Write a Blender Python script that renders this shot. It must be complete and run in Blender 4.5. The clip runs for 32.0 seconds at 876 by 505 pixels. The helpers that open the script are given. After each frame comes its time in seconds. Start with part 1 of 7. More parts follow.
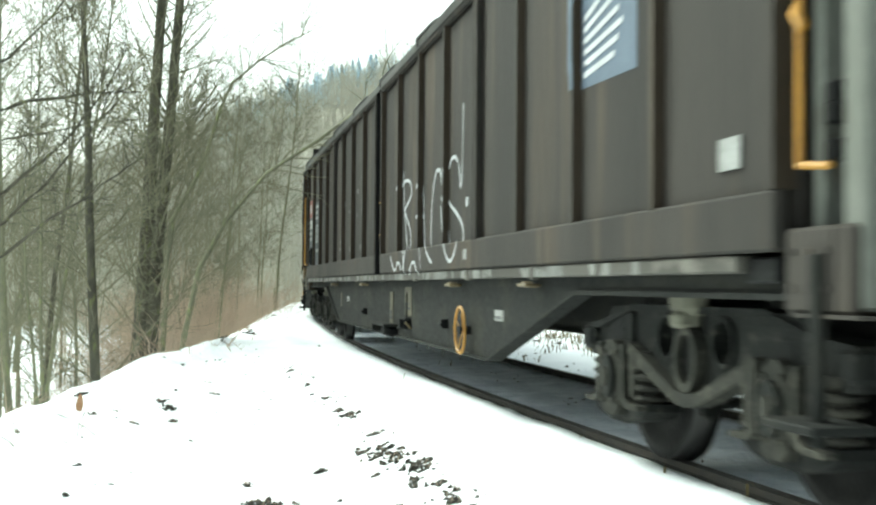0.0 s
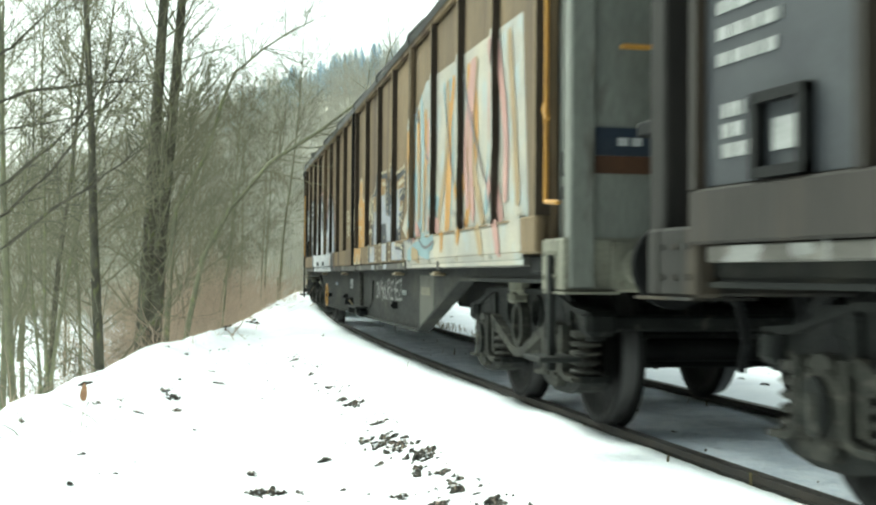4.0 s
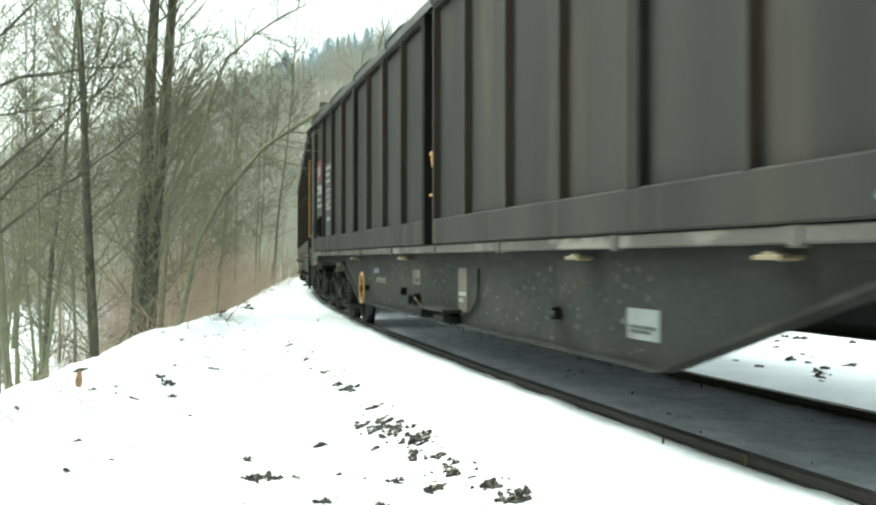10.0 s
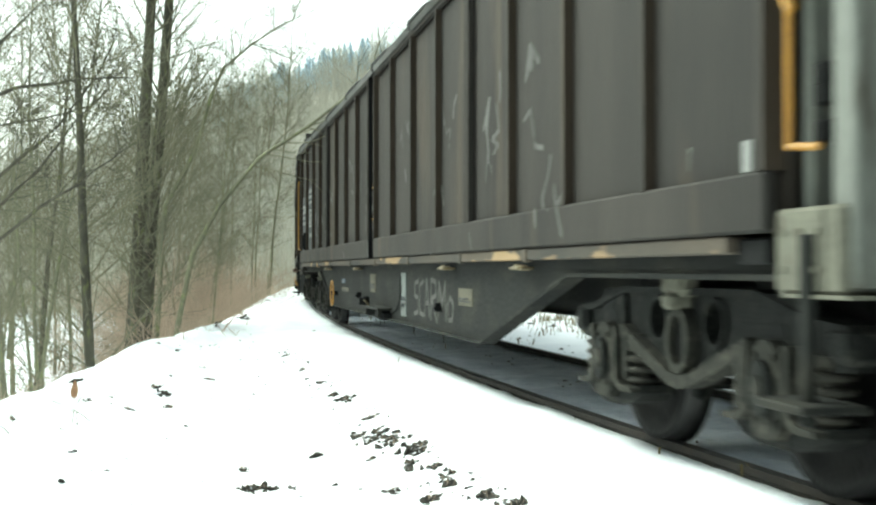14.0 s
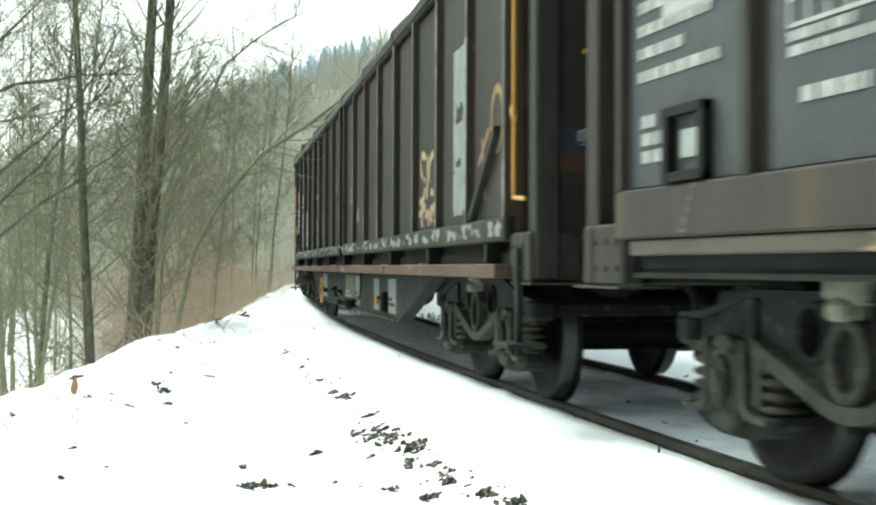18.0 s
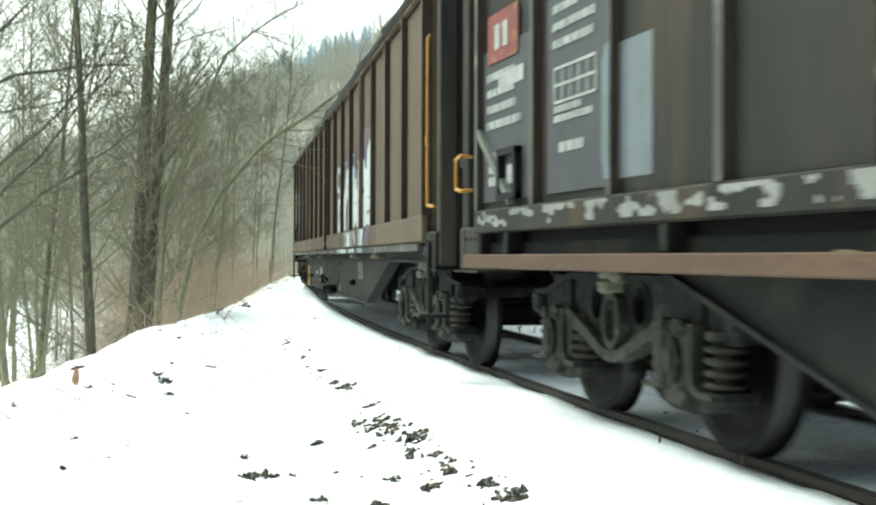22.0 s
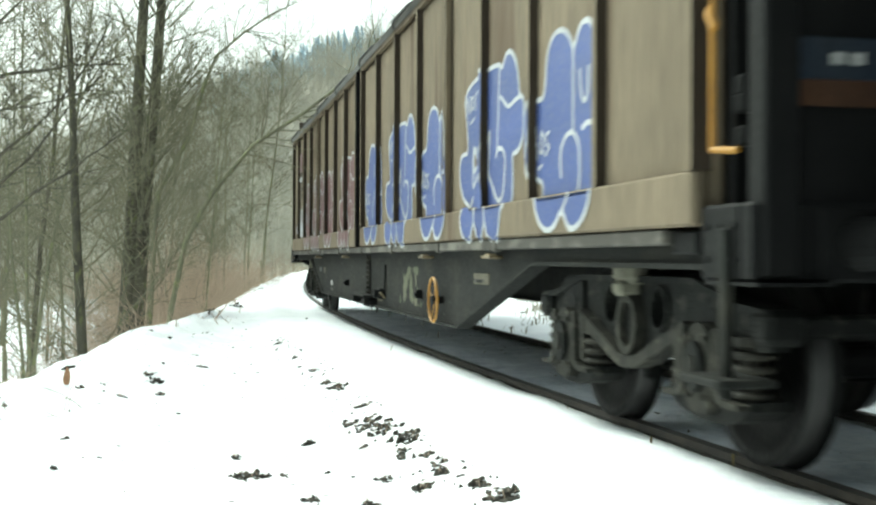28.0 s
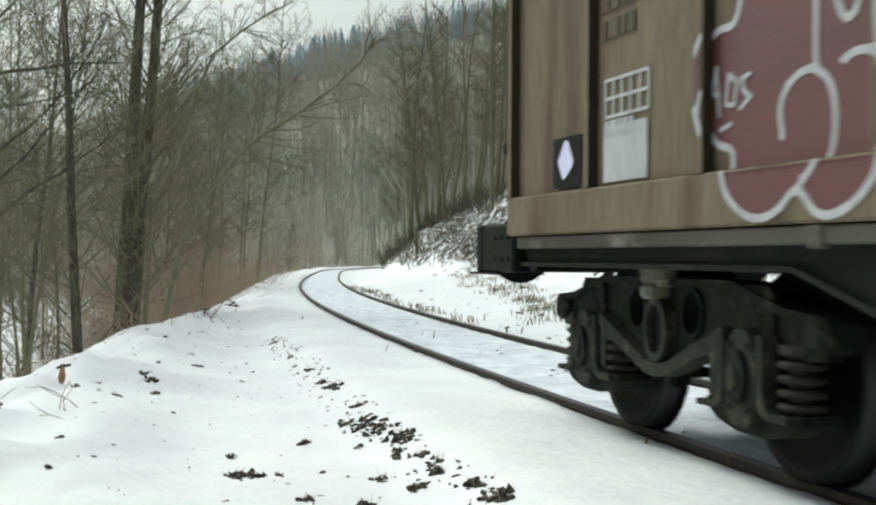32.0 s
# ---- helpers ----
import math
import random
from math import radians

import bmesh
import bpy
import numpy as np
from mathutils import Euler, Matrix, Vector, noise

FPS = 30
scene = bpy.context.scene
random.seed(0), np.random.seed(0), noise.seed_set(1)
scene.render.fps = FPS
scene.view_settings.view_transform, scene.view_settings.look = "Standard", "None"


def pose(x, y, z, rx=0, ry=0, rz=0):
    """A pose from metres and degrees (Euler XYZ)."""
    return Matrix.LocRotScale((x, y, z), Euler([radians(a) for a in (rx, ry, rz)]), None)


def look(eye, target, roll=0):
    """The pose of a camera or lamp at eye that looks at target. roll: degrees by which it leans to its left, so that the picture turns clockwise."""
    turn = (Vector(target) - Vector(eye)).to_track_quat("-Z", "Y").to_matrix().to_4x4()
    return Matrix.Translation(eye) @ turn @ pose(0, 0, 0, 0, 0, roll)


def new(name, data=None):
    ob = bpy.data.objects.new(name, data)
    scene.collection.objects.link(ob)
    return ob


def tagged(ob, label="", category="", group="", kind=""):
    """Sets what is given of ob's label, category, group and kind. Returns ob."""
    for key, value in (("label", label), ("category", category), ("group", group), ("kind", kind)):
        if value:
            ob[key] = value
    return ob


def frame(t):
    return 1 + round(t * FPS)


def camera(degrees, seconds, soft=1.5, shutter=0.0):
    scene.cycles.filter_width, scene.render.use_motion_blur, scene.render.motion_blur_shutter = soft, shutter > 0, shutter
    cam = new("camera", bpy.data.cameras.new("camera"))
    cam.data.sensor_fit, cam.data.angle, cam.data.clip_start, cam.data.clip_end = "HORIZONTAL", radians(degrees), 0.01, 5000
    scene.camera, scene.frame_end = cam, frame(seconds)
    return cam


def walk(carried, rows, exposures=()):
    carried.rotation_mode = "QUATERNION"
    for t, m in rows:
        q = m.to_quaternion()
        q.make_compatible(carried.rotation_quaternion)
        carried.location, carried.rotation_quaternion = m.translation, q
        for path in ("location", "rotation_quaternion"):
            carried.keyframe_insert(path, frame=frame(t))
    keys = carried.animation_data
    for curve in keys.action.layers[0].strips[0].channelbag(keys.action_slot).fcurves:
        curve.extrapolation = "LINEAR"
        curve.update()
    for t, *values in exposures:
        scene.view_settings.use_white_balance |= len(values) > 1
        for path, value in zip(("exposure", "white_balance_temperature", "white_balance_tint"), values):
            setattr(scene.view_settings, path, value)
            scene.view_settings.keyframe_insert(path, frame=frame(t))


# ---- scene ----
cam = camera(39.104, 32.0, soft=2.2, shutter=0.5)


def aim(turn, tilt, roll):
    """The pose of the camera: it stands beside the line and only turns."""
    m = Matrix.Rotation(radians(turn), 4, "Z") @ Matrix.Rotation(radians(tilt), 4, "X") @ Matrix.Rotation(radians(roll), 4, "Y")
    return Matrix.Translation((0, 0, 0.9306)) @ m @ Matrix.Rotation(radians(90), 4, "X")


walk(cam, [(t, aim(a, b, c)) for t, a, b, c in (
    (0, 0.805, 1.561, -0.462), (0.5, 0.816, 1.484, -0.707), (1, 0.769, 1.506, -0.777), (1.5, 0.748, 1.630, -0.572), (2, 0.751, 1.614, -0.639), (2.5,
    0.828, 1.247, -0.508), (3, 0.888, 1.172, -0.550), (3.5, 0.960, 1.055, -0.496), (5.5, 0.747, 1.120, -0.149), (6, 0.746, 1.128, -0.137), (6.5, 0.740,
    0.936, -0.237), (7, 0.853, 0.781, -0.227), (7.5, 0.761, 0.680, -0.052), (8, 0.824, 0.654, -0.049), (8.5, 0.791, 0.720, 0.041), (9, 0.757, 0.708,
    -0.047), (9.5, 0.794, 0.601, 0.038), (10, 0.691, 0.330, -0.043), (10.5, 0.706, 0.341, -0.121), (11, 0.694, 0.474, -0.105), (11.5, 0.658, 0.688,
    -0.077), (12, 0.691, 0.788, -0.004), (12.5, 0.656, 0.772, -0.056), (13, 0.710, 0.807, -0.071), (13.5, 0.574, 0.826, 0.157), (14, 0.506, 0.799, 0.020),
    (14.5, 0.508, 0.782, -0.002), (16.5, 0.510, 0.502, -0.087), (17, 0.539, 0.496, -0.102), (17.5, 0.520, 0.510, -0.155), (18, 0.529, 0.705, -0.225),
    (18.5, 0.471, 0.677, -0.277), (19, 0.308, 0.622, -0.089), (19.5, 0.236, 0.562, -0.114), (20, 0.265, 0.527, -0.067), (20.5, 0.428, 0.238, -0.186), (21,
    0.416, 0.112, -0.057), (21.5, 0.553, 0.077, -0.222), (22, 0.570, 0.258, -0.175), (22.5, 0.492, 0.435, -0.286), (23, 0.427, 0.585, -0.275), (23.5,
    0.381, 0.617, -0.206), (24, 0.432, 0.608, -0.069), (24.5, 0.319, 0.708, -0.081), (25, 0.377, 0.605, -0.055), (25.5, 0.313, 0.592, -0.085), (27.5,
    0.154, 0.338, -0.258), (28, 0.187, 0.270, -0.245), (28.5, 0.192, 0.174, -0.277), (29, 0.109, -0.036, -0.276), (29.5, 0.087, -0.281, -0.485), (30,
    0.089, -0.143, -0.548), (30.5, 0.067, 0.062, -0.396), (31, 0.016, 0.181, -0.486), (31.5, -0.033, 0.279, -0.478), (32, 0.000, 0.270, -0.470))],
    exposures=[(0, 1.22, 6280, -12), (3.4, 1.22, 6280, -12), (5.6, 0.85, 6280, -12), (7.2, 0.82, 6280, -12), (8.2, 0.86, 6280, -12), (9.2, 1.16, 6280, -12), (20, 1.22, 6280, -12), (22.5, 1.16, 6280, -12), (24, 0.98, 6280, -12), (25, 0.96, 6280, -12), (28, 0.98, 6300, -11), (30, 0.56, 6400, -9), (31, 0.28, 6420, -7), (32, -0.03, 6420, -3)])

# ---- light ----
world = bpy.data.worlds.new("sky")
scene.world = world
world.use_nodes = True
wn = world.node_tree.nodes
sky = wn.new("ShaderNodeTexSky")
sky.sky_type, sky.sun_disc = "NISHITA", False
sky.sun_elevation, sky.sun_rotation = radians(48), radians(-48)
sky.air_density, sky.dust_density, sky.ozone_density = 1.0, 6.0, 1.0
pale = wn.new("ShaderNodeHueSaturation")
pale.inputs["Saturation"].default_value = 0.28
world.node_tree.links.new(sky.outputs[0], pale.inputs["Color"])
world.node_tree.links.new(pale.outputs[0], wn["Background"].inputs["Color"])
wn["Background"].inputs["Strength"].default_value = 0.15

sun = new("sun", bpy.data.lights.new("sun", "SUN"))
sun.data.energy, sun.data.angle, sun.data.color = 0.8, radians(25), (1.0, 0.98, 0.95)
sun.matrix_world = look((0, 0, 0), (-math.sin(radians(-48)) * 0.67, -math.cos(radians(-48)) * 0.67, -0.74))


# ---- materials ----
def mat(name, a, b, scale=4.0, rough=0.75, metal=0.0, bump=0.15, fine=45.0, stretch=(1, 1, 1), dirt=None, amount=0.35, edge=0.12, grit=0.35):
    """A worn surface: two colours mottled at two scales, a third one in stains, and a fine relief."""
    m = bpy.data.materials.new(name)
    m.use_nodes = True
    n, link = m.node_tree.nodes, m.node_tree.links.new
    bsdf = n["Principled BSDF"]
    co, info = n.new("ShaderNodeTexCoord"), n.new("ShaderNodeObjectInfo")
    shift = n.new("ShaderNodeVectorMath")
    shift.operation = "MULTIPLY_ADD"
    shift.inputs[1].default_value = stretch
    away = n.new("ShaderNodeMath")
    away.operation = "MULTIPLY"
    away.inputs[1].default_value = 37.0
    link(info.outputs["Random"], away.inputs[0])
    link(co.outputs["Object"], shift.inputs[0])
    link(away.outputs[0], shift.inputs[2])

    def speck(size, detail):
        t = n.new("ShaderNodeTexNoise")
        t.inputs["Scale"].default_value, t.inputs["Detail"].default_value = size, detail
        link(shift.outputs[0], t.inputs["Vector"])
        return t

    def ramp(source, lo, hi):
        r = n.new("ShaderNodeMapRange")
        r.inputs["From Min"].default_value, r.inputs["From Max"].default_value = lo, hi
        link(source.outputs["Fac"], r.inputs["Value"])
        return r

    def mix(fac, one, two):
        x = n.new("ShaderNodeMix")
        x.data_type = "RGBA"
        link(fac.outputs[0], x.inputs["Factor"])
        for k, v in (("A", one), ("B", two)):
            sock = x.inputs[6 if k == "A" else 7]
            if isinstance(v, tuple):
                sock.default_value = (*v, 1)
            else:
                link(v, sock)
        return x.outputs[2]

    big, small = speck(scale, 5), speck(fine, 4)
    colour = mix(ramp(big, 0.35, 0.65), a, b)
    grain = n.new("ShaderNodeMix")
    grain.data_type, grain.blend_type = "RGBA", "OVERLAY"
    grain.inputs["Factor"].default_value = grit
    link(colour, grain.inputs[6])
    link(small.outputs["Fac"], grain.inputs[7])
    colour = grain.outputs[2]
    if dirt:
        stain = speck(scale * 2.3, 8)
        colour = mix(ramp(stain, 1 - amount, 1 - amount + edge), colour, dirt)
    link(colour, bsdf.inputs["Base Color"])
    gloss = ramp(small, 0.2, 0.8)
    gloss.inputs["To Min"].default_value, gloss.inputs["To Max"].default_value = max(0.05, rough - 0.12), min(1, rough + 0.12)
    link(gloss.outputs[0], bsdf.inputs["Roughness"])
    bsdf.inputs["Metallic"].default_value = metal
    bsdf.inputs["Specular IOR Level"].default_value = 0.4 if rough < 0.6 else 0.12
    if bump:
        bp = n.new("ShaderNodeBump")
        bp.inputs["Strength"].default_value, bp.inputs["Distance"].default_value = bump, 0.02
        link(small.outputs["Fac"], bp.inputs["Height"])
        link(bp.outputs[0], bsdf.inputs["Normal"])
    return m


STREAK = (1.0, 1.0, 0.12)
M = {
    "snow": mat("snow", (0.86, 0.88, 0.90), (0.78, 0.80, 0.83), 0.9, 0.75, bump=0.8, fine=11.0),
    "soil": mat("soil", (0.040, 0.037, 0.032), (0.100, 0.092, 0.078), 20, 0.95, bump=0.6, fine=60, dirt=(0.50, 0.51, 0.53), amount=0.34),
    # bluer and darker than snow: some shade under the wagons put into colour
    "bed": mat("bed", (0.84, 0.88, 0.93), (0.62, 0.66, 0.72), 3.0, 0.9, bump=0.9, fine=18, dirt=(0.33, 0.35, 0.38), amount=0.38, edge=0.22, grit=0.6),
    "rail": mat("rail", (0.034, 0.028, 0.022), (0.022, 0.020, 0.018), 5, 0.65, 0.2, fine=80),
    "railhead": mat("railhead", (0.060, 0.055, 0.050), (0.040, 0.037, 0.034), 5, 0.5, 0.5, bump=0.05),
    # paler bark of most background trees, with some haze put into its colour
    "bark": mat("bark", (0.155, 0.150, 0.105), (0.215, 0.215, 0.140), 5, 0.9, bump=0.7, fine=40, dirt=(0.200, 0.220, 0.105), amount=0.44, stretch=(1, 1, 0.4)),
    "bark_dark": mat("bark_dark", (0.066, 0.061, 0.048), (0.112, 0.107, 0.080), 6, 0.9, bump=0.8, fine=40, stretch=(1, 1, 0.4), dirt=(0.142, 0.148, 0.070), amount=0.44),
    "twig": mat("twig", (0.212, 0.202, 0.136), (0.146, 0.139, 0.098), 2, 0.9, bump=0),
    "brush": mat("brush", (0.42, 0.325, 0.245), (0.30, 0.238, 0.182), 1.2, 0.95, bump=0),
    # valley and far twigs are paled, haze put into their colour
    "twig_mid_haze": mat("twig_mid_haze", (0.50, 0.48, 0.40), (0.34, 0.325, 0.265), 0.3, 0.95, bump=0),
    "twig_far_haze": mat("twig_far_haze", (0.520, 0.500, 0.425), (0.370, 0.362, 0.315), 0.05, 0.95, bump=0),
    # distance haze is put into the spruces' pale blue
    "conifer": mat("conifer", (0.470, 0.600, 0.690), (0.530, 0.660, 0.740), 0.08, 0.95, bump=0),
    # the far floor is paled for haze as well, over its snow patches
    "far_floor_haze": mat("far_floor_haze", (0.500, 0.480, 0.415), (0.370, 0.360, 0.315), 0.05, 0.95, bump=0.4, fine=0.6, dirt=(0.62, 0.62, 0.62), amount=0.36),
    "bank": mat("bank", (0.055, 0.048, 0.036), (0.085, 0.075, 0.055), 1.6, 0.95, bump=0.8, fine=8, dirt=(0.80, 0.82, 0.85), amount=0.54),
    "litter": mat("litter", (0.12, 0.10, 0.074), (0.16, 0.138, 0.104), 1.2, 0.95, bump=0.6, fine=20, dirt=(0.82, 0.84, 0.87), amount=0.66),
    "grass": mat("grass", (0.18, 0.144, 0.072), (0.12, 0.102, 0.06), 6, 0.95, bump=0),
    "under": mat("under", (0.0142, 0.0148, 0.0132), (0.0085, 0.0089, 0.0082), 1.1, 0.75, 0.0, fine=30, stretch=(0.7, 1, 1), dirt=(0.032, 0.030, 0.023), amount=0.50, edge=0.28),
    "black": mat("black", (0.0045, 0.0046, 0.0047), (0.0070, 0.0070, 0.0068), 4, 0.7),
    "bogie": mat("bogie", (0.0125, 0.0130, 0.0116), (0.0062, 0.0065, 0.0060), 5, 0.75, 0.0, fine=70, bump=0.4, dirt=(0.040, 0.039, 0.032), amount=0.42),
    # paler than bogie, mostly for parts that stand proud of its frame
    "bogie_pale": mat("bogie_pale", (0.034, 0.033, 0.027), (0.017, 0.017, 0.0145), 6, 0.8, 0.0, fine=70, bump=0.4, dirt=(0.066, 0.061, 0.050), amount=0.44),
    "wheel": mat("wheel", (0.009, 0.0085, 0.008), (0.005, 0.0049, 0.0047), 4, 0.7, 0.1),
    "tread": mat("tread", (0.030, 0.029, 0.028), (0.020, 0.0195, 0.019), 6, 0.45, 0.5),
    "spring": mat("spring", (0.016, 0.0155, 0.0135), (0.042, 0.039, 0.032), 6, 0.6, 0.1),
    "yellow": mat("yellow", (0.3844, 0.1922, 0.0248), (0.31, 0.1488, 0.0186), 5, 0.5, fine=60, dirt=(0.124, 0.0806, 0.0372), amount=0.33),
    "grey_end": mat("grey_end", (0.160, 0.164, 0.146), (0.112, 0.114, 0.100), 2, 0.7, stretch=(1, 1, 0.3), dirt=(0.055, 0.046, 0.036), amount=0.40),
    "beam": mat("beam", (0.150, 0.145, 0.114), (0.100, 0.096, 0.076), 3, 0.75, dirt=(0.048, 0.038, 0.028), amount=0.40),
    "strip": mat("strip", (0.080, 0.075, 0.066), (0.052, 0.048, 0.042), 1.6, 0.7, dirt=(0.150, 0.140, 0.122), amount=0.46, stretch=(0.5, 1, 1)),
    "strip_rust": mat("strip_rust", (0.088, 0.072, 0.056), (0.050, 0.046, 0.041), 1.6, 0.8, dirt=(0.28, 0.195, 0.110), amount=0.43, edge=0.06, stretch=(0.3, 1, 1)),
    "roof": mat("roof", (0.08, 0.0775, 0.0725), (0.055, 0.0525, 0.05), 2, 0.6),
    "blue_band": mat("blue_band", (0.0175, 0.025, 0.0375), (0.0225, 0.0275, 0.035), 4, 0.6),
    "brown_band": mat("brown_band", (0.055, 0.0275, 0.015), (0.04, 0.0225, 0.015), 4, 0.8),
    "ink": mat("ink", (0.29, 0.29, 0.28), (0.21, 0.21, 0.20), 6, 0.6, bump=0.05),
    "plate_grey": mat("plate_grey", (0.17, 0.18, 0.175), (0.13, 0.14, 0.135), 4, 0.6, dirt=(0.08, 0.075, 0.07), amount=0.42),
    "field_blue": mat("field_blue", (0.10, 0.125, 0.16), (0.08, 0.10, 0.13), 4, 0.6),
    "field_grey": mat("field_grey", (0.12, 0.135, 0.145), (0.10, 0.11, 0.12), 4, 0.6),
    "field_green": mat("field_green", (0.09, 0.10, 0.06), (0.12, 0.115, 0.08), 5, 0.7),
    "brass": mat("brass", (0.17, 0.13, 0.06), (0.11, 0.085, 0.05), 7, 0.5),
    "chalk": mat("chalk", (0.20, 0.197, 0.185), (0.125, 0.123, 0.117), 4, 0.8, bump=0.05),
    "faded": mat("faded", (0.10, 0.085, 0.065), (0.085, 0.07, 0.055), 4, 0.8, bump=0.05),
    "paint_white": mat("paint_white", (0.44, 0.45, 0.46), (0.36, 0.37, 0.38), 3, 0.6, bump=0.06, stretch=(1, 1, 0.15), dirt=(0.20, 0.20, 0.20), amount=0.40, edge=0.2),
    "paint_silver": mat("paint_silver", (0.27, 0.28, 0.30), (0.19, 0.19, 0.205), 2.6, 0.6, bump=0.06, stretch=(0.3, 1, 1), dirt=(0.33, 0.29, 0.22), amount=0.45, edge=0.2),
    "paint_ash": mat("paint_ash", (0.23, 0.23, 0.22), (0.16, 0.16, 0.155), 1.5, 0.6, bump=0.06, dirt=(0.28, 0.26, 0.21), amount=0.42),
    "paint_orange": mat("paint_orange", (0.34, 0.185, 0.060), (0.27, 0.145, 0.045), 2, 0.6, bump=0.06, stretch=(1, 1, 0.3), dirt=(0.34, 0.245, 0.135), amount=0.42, edge=0.2),
    "paint_rust": mat("paint_rust", (0.20, 0.125, 0.055), (0.14, 0.085, 0.040), 2, 0.6, bump=0.06, dirt=(0.30, 0.24, 0.14), amount=0.42, edge=0.2),
    "paint_cream": mat("paint_cream", (0.36, 0.32, 0.23), (0.30, 0.265, 0.19), 4, 0.6, bump=0.06),
    "paint_pink": mat("paint_pink", (0.34, 0.20, 0.17), (0.28, 0.17, 0.15), 4, 0.6, bump=0.06),
    "paint_sky": mat("paint_sky", (0.19, 0.26, 0.27), (0.15, 0.21, 0.22), 3, 0.6, bump=0.06),
    "paint_turquoise": mat("paint_turquoise", (0.11, 0.22, 0.24), (0.09, 0.18, 0.19), 5, 0.6, bump=0.06),
    "paint_blue": mat("paint_blue", (0.050, 0.078, 0.225), (0.038, 0.062, 0.180), 2, 0.5, bump=0.06, stretch=(0.3, 1, 1)),
    "paint_maroon": mat("paint_maroon", (0.098, 0.030, 0.031), (0.076, 0.025, 0.027), 2, 0.5, bump=0.06, stretch=(0.2, 1, 1)),
    "paint_deep": mat("paint_deep", (0.09, 0.12, 0.13), (0.12, 0.09, 0.085), 3, 0.6, bump=0.06),
    "board_rust": mat("board_rust", (0.088, 0.054, 0.037), (0.055, 0.036, 0.026), 1.6, 0.8, dirt=(0.165, 0.125, 0.088), amount=0.40, stretch=(0.3, 1, 1)),
    "chalk_faint": mat("chalk_faint", (0.115, 0.112, 0.104), (0.072, 0.070, 0.065), 3, 0.8, bump=0.05, dirt=(0.052, 0.047, 0.041), amount=0.46, edge=0.2),
    "paint_sand": mat("paint_sand", (0.27, 0.20, 0.115), (0.20, 0.145, 0.085), 4, 0.6, bump=0.06),
    "paint_violet": mat("paint_violet", (0.100, 0.078, 0.100), (0.080, 0.062, 0.070), 3, 0.6, bump=0.06),
    "paint_pale": mat("paint_pale", (0.34, 0.305, 0.24), (0.235, 0.225, 0.20), 1.6, 0.6, bump=0.06, dirt=(0.26, 0.30, 0.30), amount=0.46, edge=0.2),
    "wash": mat("wash", (0.080, 0.079, 0.066), (0.060, 0.059, 0.050), 2, 0.8, bump=0.05, dirt=(0.040, 0.038, 0.030), amount=0.40, edge=0.2),
    "field_pale": mat("field_pale", (0.25, 0.30, 0.37), (0.19, 0.225, 0.28), 3, 0.6, bump=0.05, dirt=(0.36, 0.37, 0.38), amount=0.42, edge=0.2),
    "leaf": mat("leaf", (0.42, 0.25, 0.15), (0.33, 0.19, 0.11), 8, 0.9, bump=0.1),
    # brown stands in for shade on the ribs' side faces
    "rib_shade": mat("rib_shade", (0.032, 0.025, 0.018), (0.045, 0.035, 0.026), 2, 0.8, stretch=(1, 1, 0.15)),
    "white": mat("white", (0.36, 0.36, 0.35), (0.29, 0.29, 0.28), 6, 0.6, bump=0.05),
    "cream": mat("cream", (0.120, 0.108, 0.080), (0.088, 0.080, 0.060), 6, 0.7, bump=0.05, dirt=(0.045, 0.042, 0.034), amount=0.42),
    "red": mat("red", (0.150, 0.040, 0.032), (0.110, 0.032, 0.028), 5, 0.6, bump=0.05, dirt=(0.20, 0.12, 0.06), amount=0.42),
    "slate": mat("slate", (0.04675, 0.0495, 0.05225), (0.0385, 0.04015, 0.044), 5, 0.6, bump=0.05),
    "lilac": mat("lilac", (0.66, 0.64, 0.85), (0.58, 0.56, 0.78), 8, 0.4, bump=0.02),
}
for key, one, two, dirt in (
        ("dark", (0.042, 0.037, 0.0325), (0.026, 0.0238, 0.0215), (0.055, 0.044, 0.034)),
        ("grey", (0.031, 0.0288, 0.0255), (0.0182, 0.0172, 0.0158), (0.044, 0.036, 0.027)),
        ("brown", (0.150, 0.109, 0.064), (0.104, 0.077, 0.048), (0.070, 0.049, 0.034)),
        ("taupe", (0.094, 0.071, 0.050), (0.066, 0.051, 0.038), (0.125, 0.088, 0.054)),
        ("tan", (0.164, 0.132, 0.092), (0.130, 0.105, 0.073), (0.088, 0.063, 0.042)),
        ("soot", (0.028, 0.0258, 0.0222), (0.0158, 0.0148, 0.0135), (0.042, 0.031, 0.020))):
    M[key] = mat("side_" + key, one, two, 1.1, 0.80, 0.0, 0.25, 34.0, STREAK, dirt, 0.45, 0.12, 0.6)


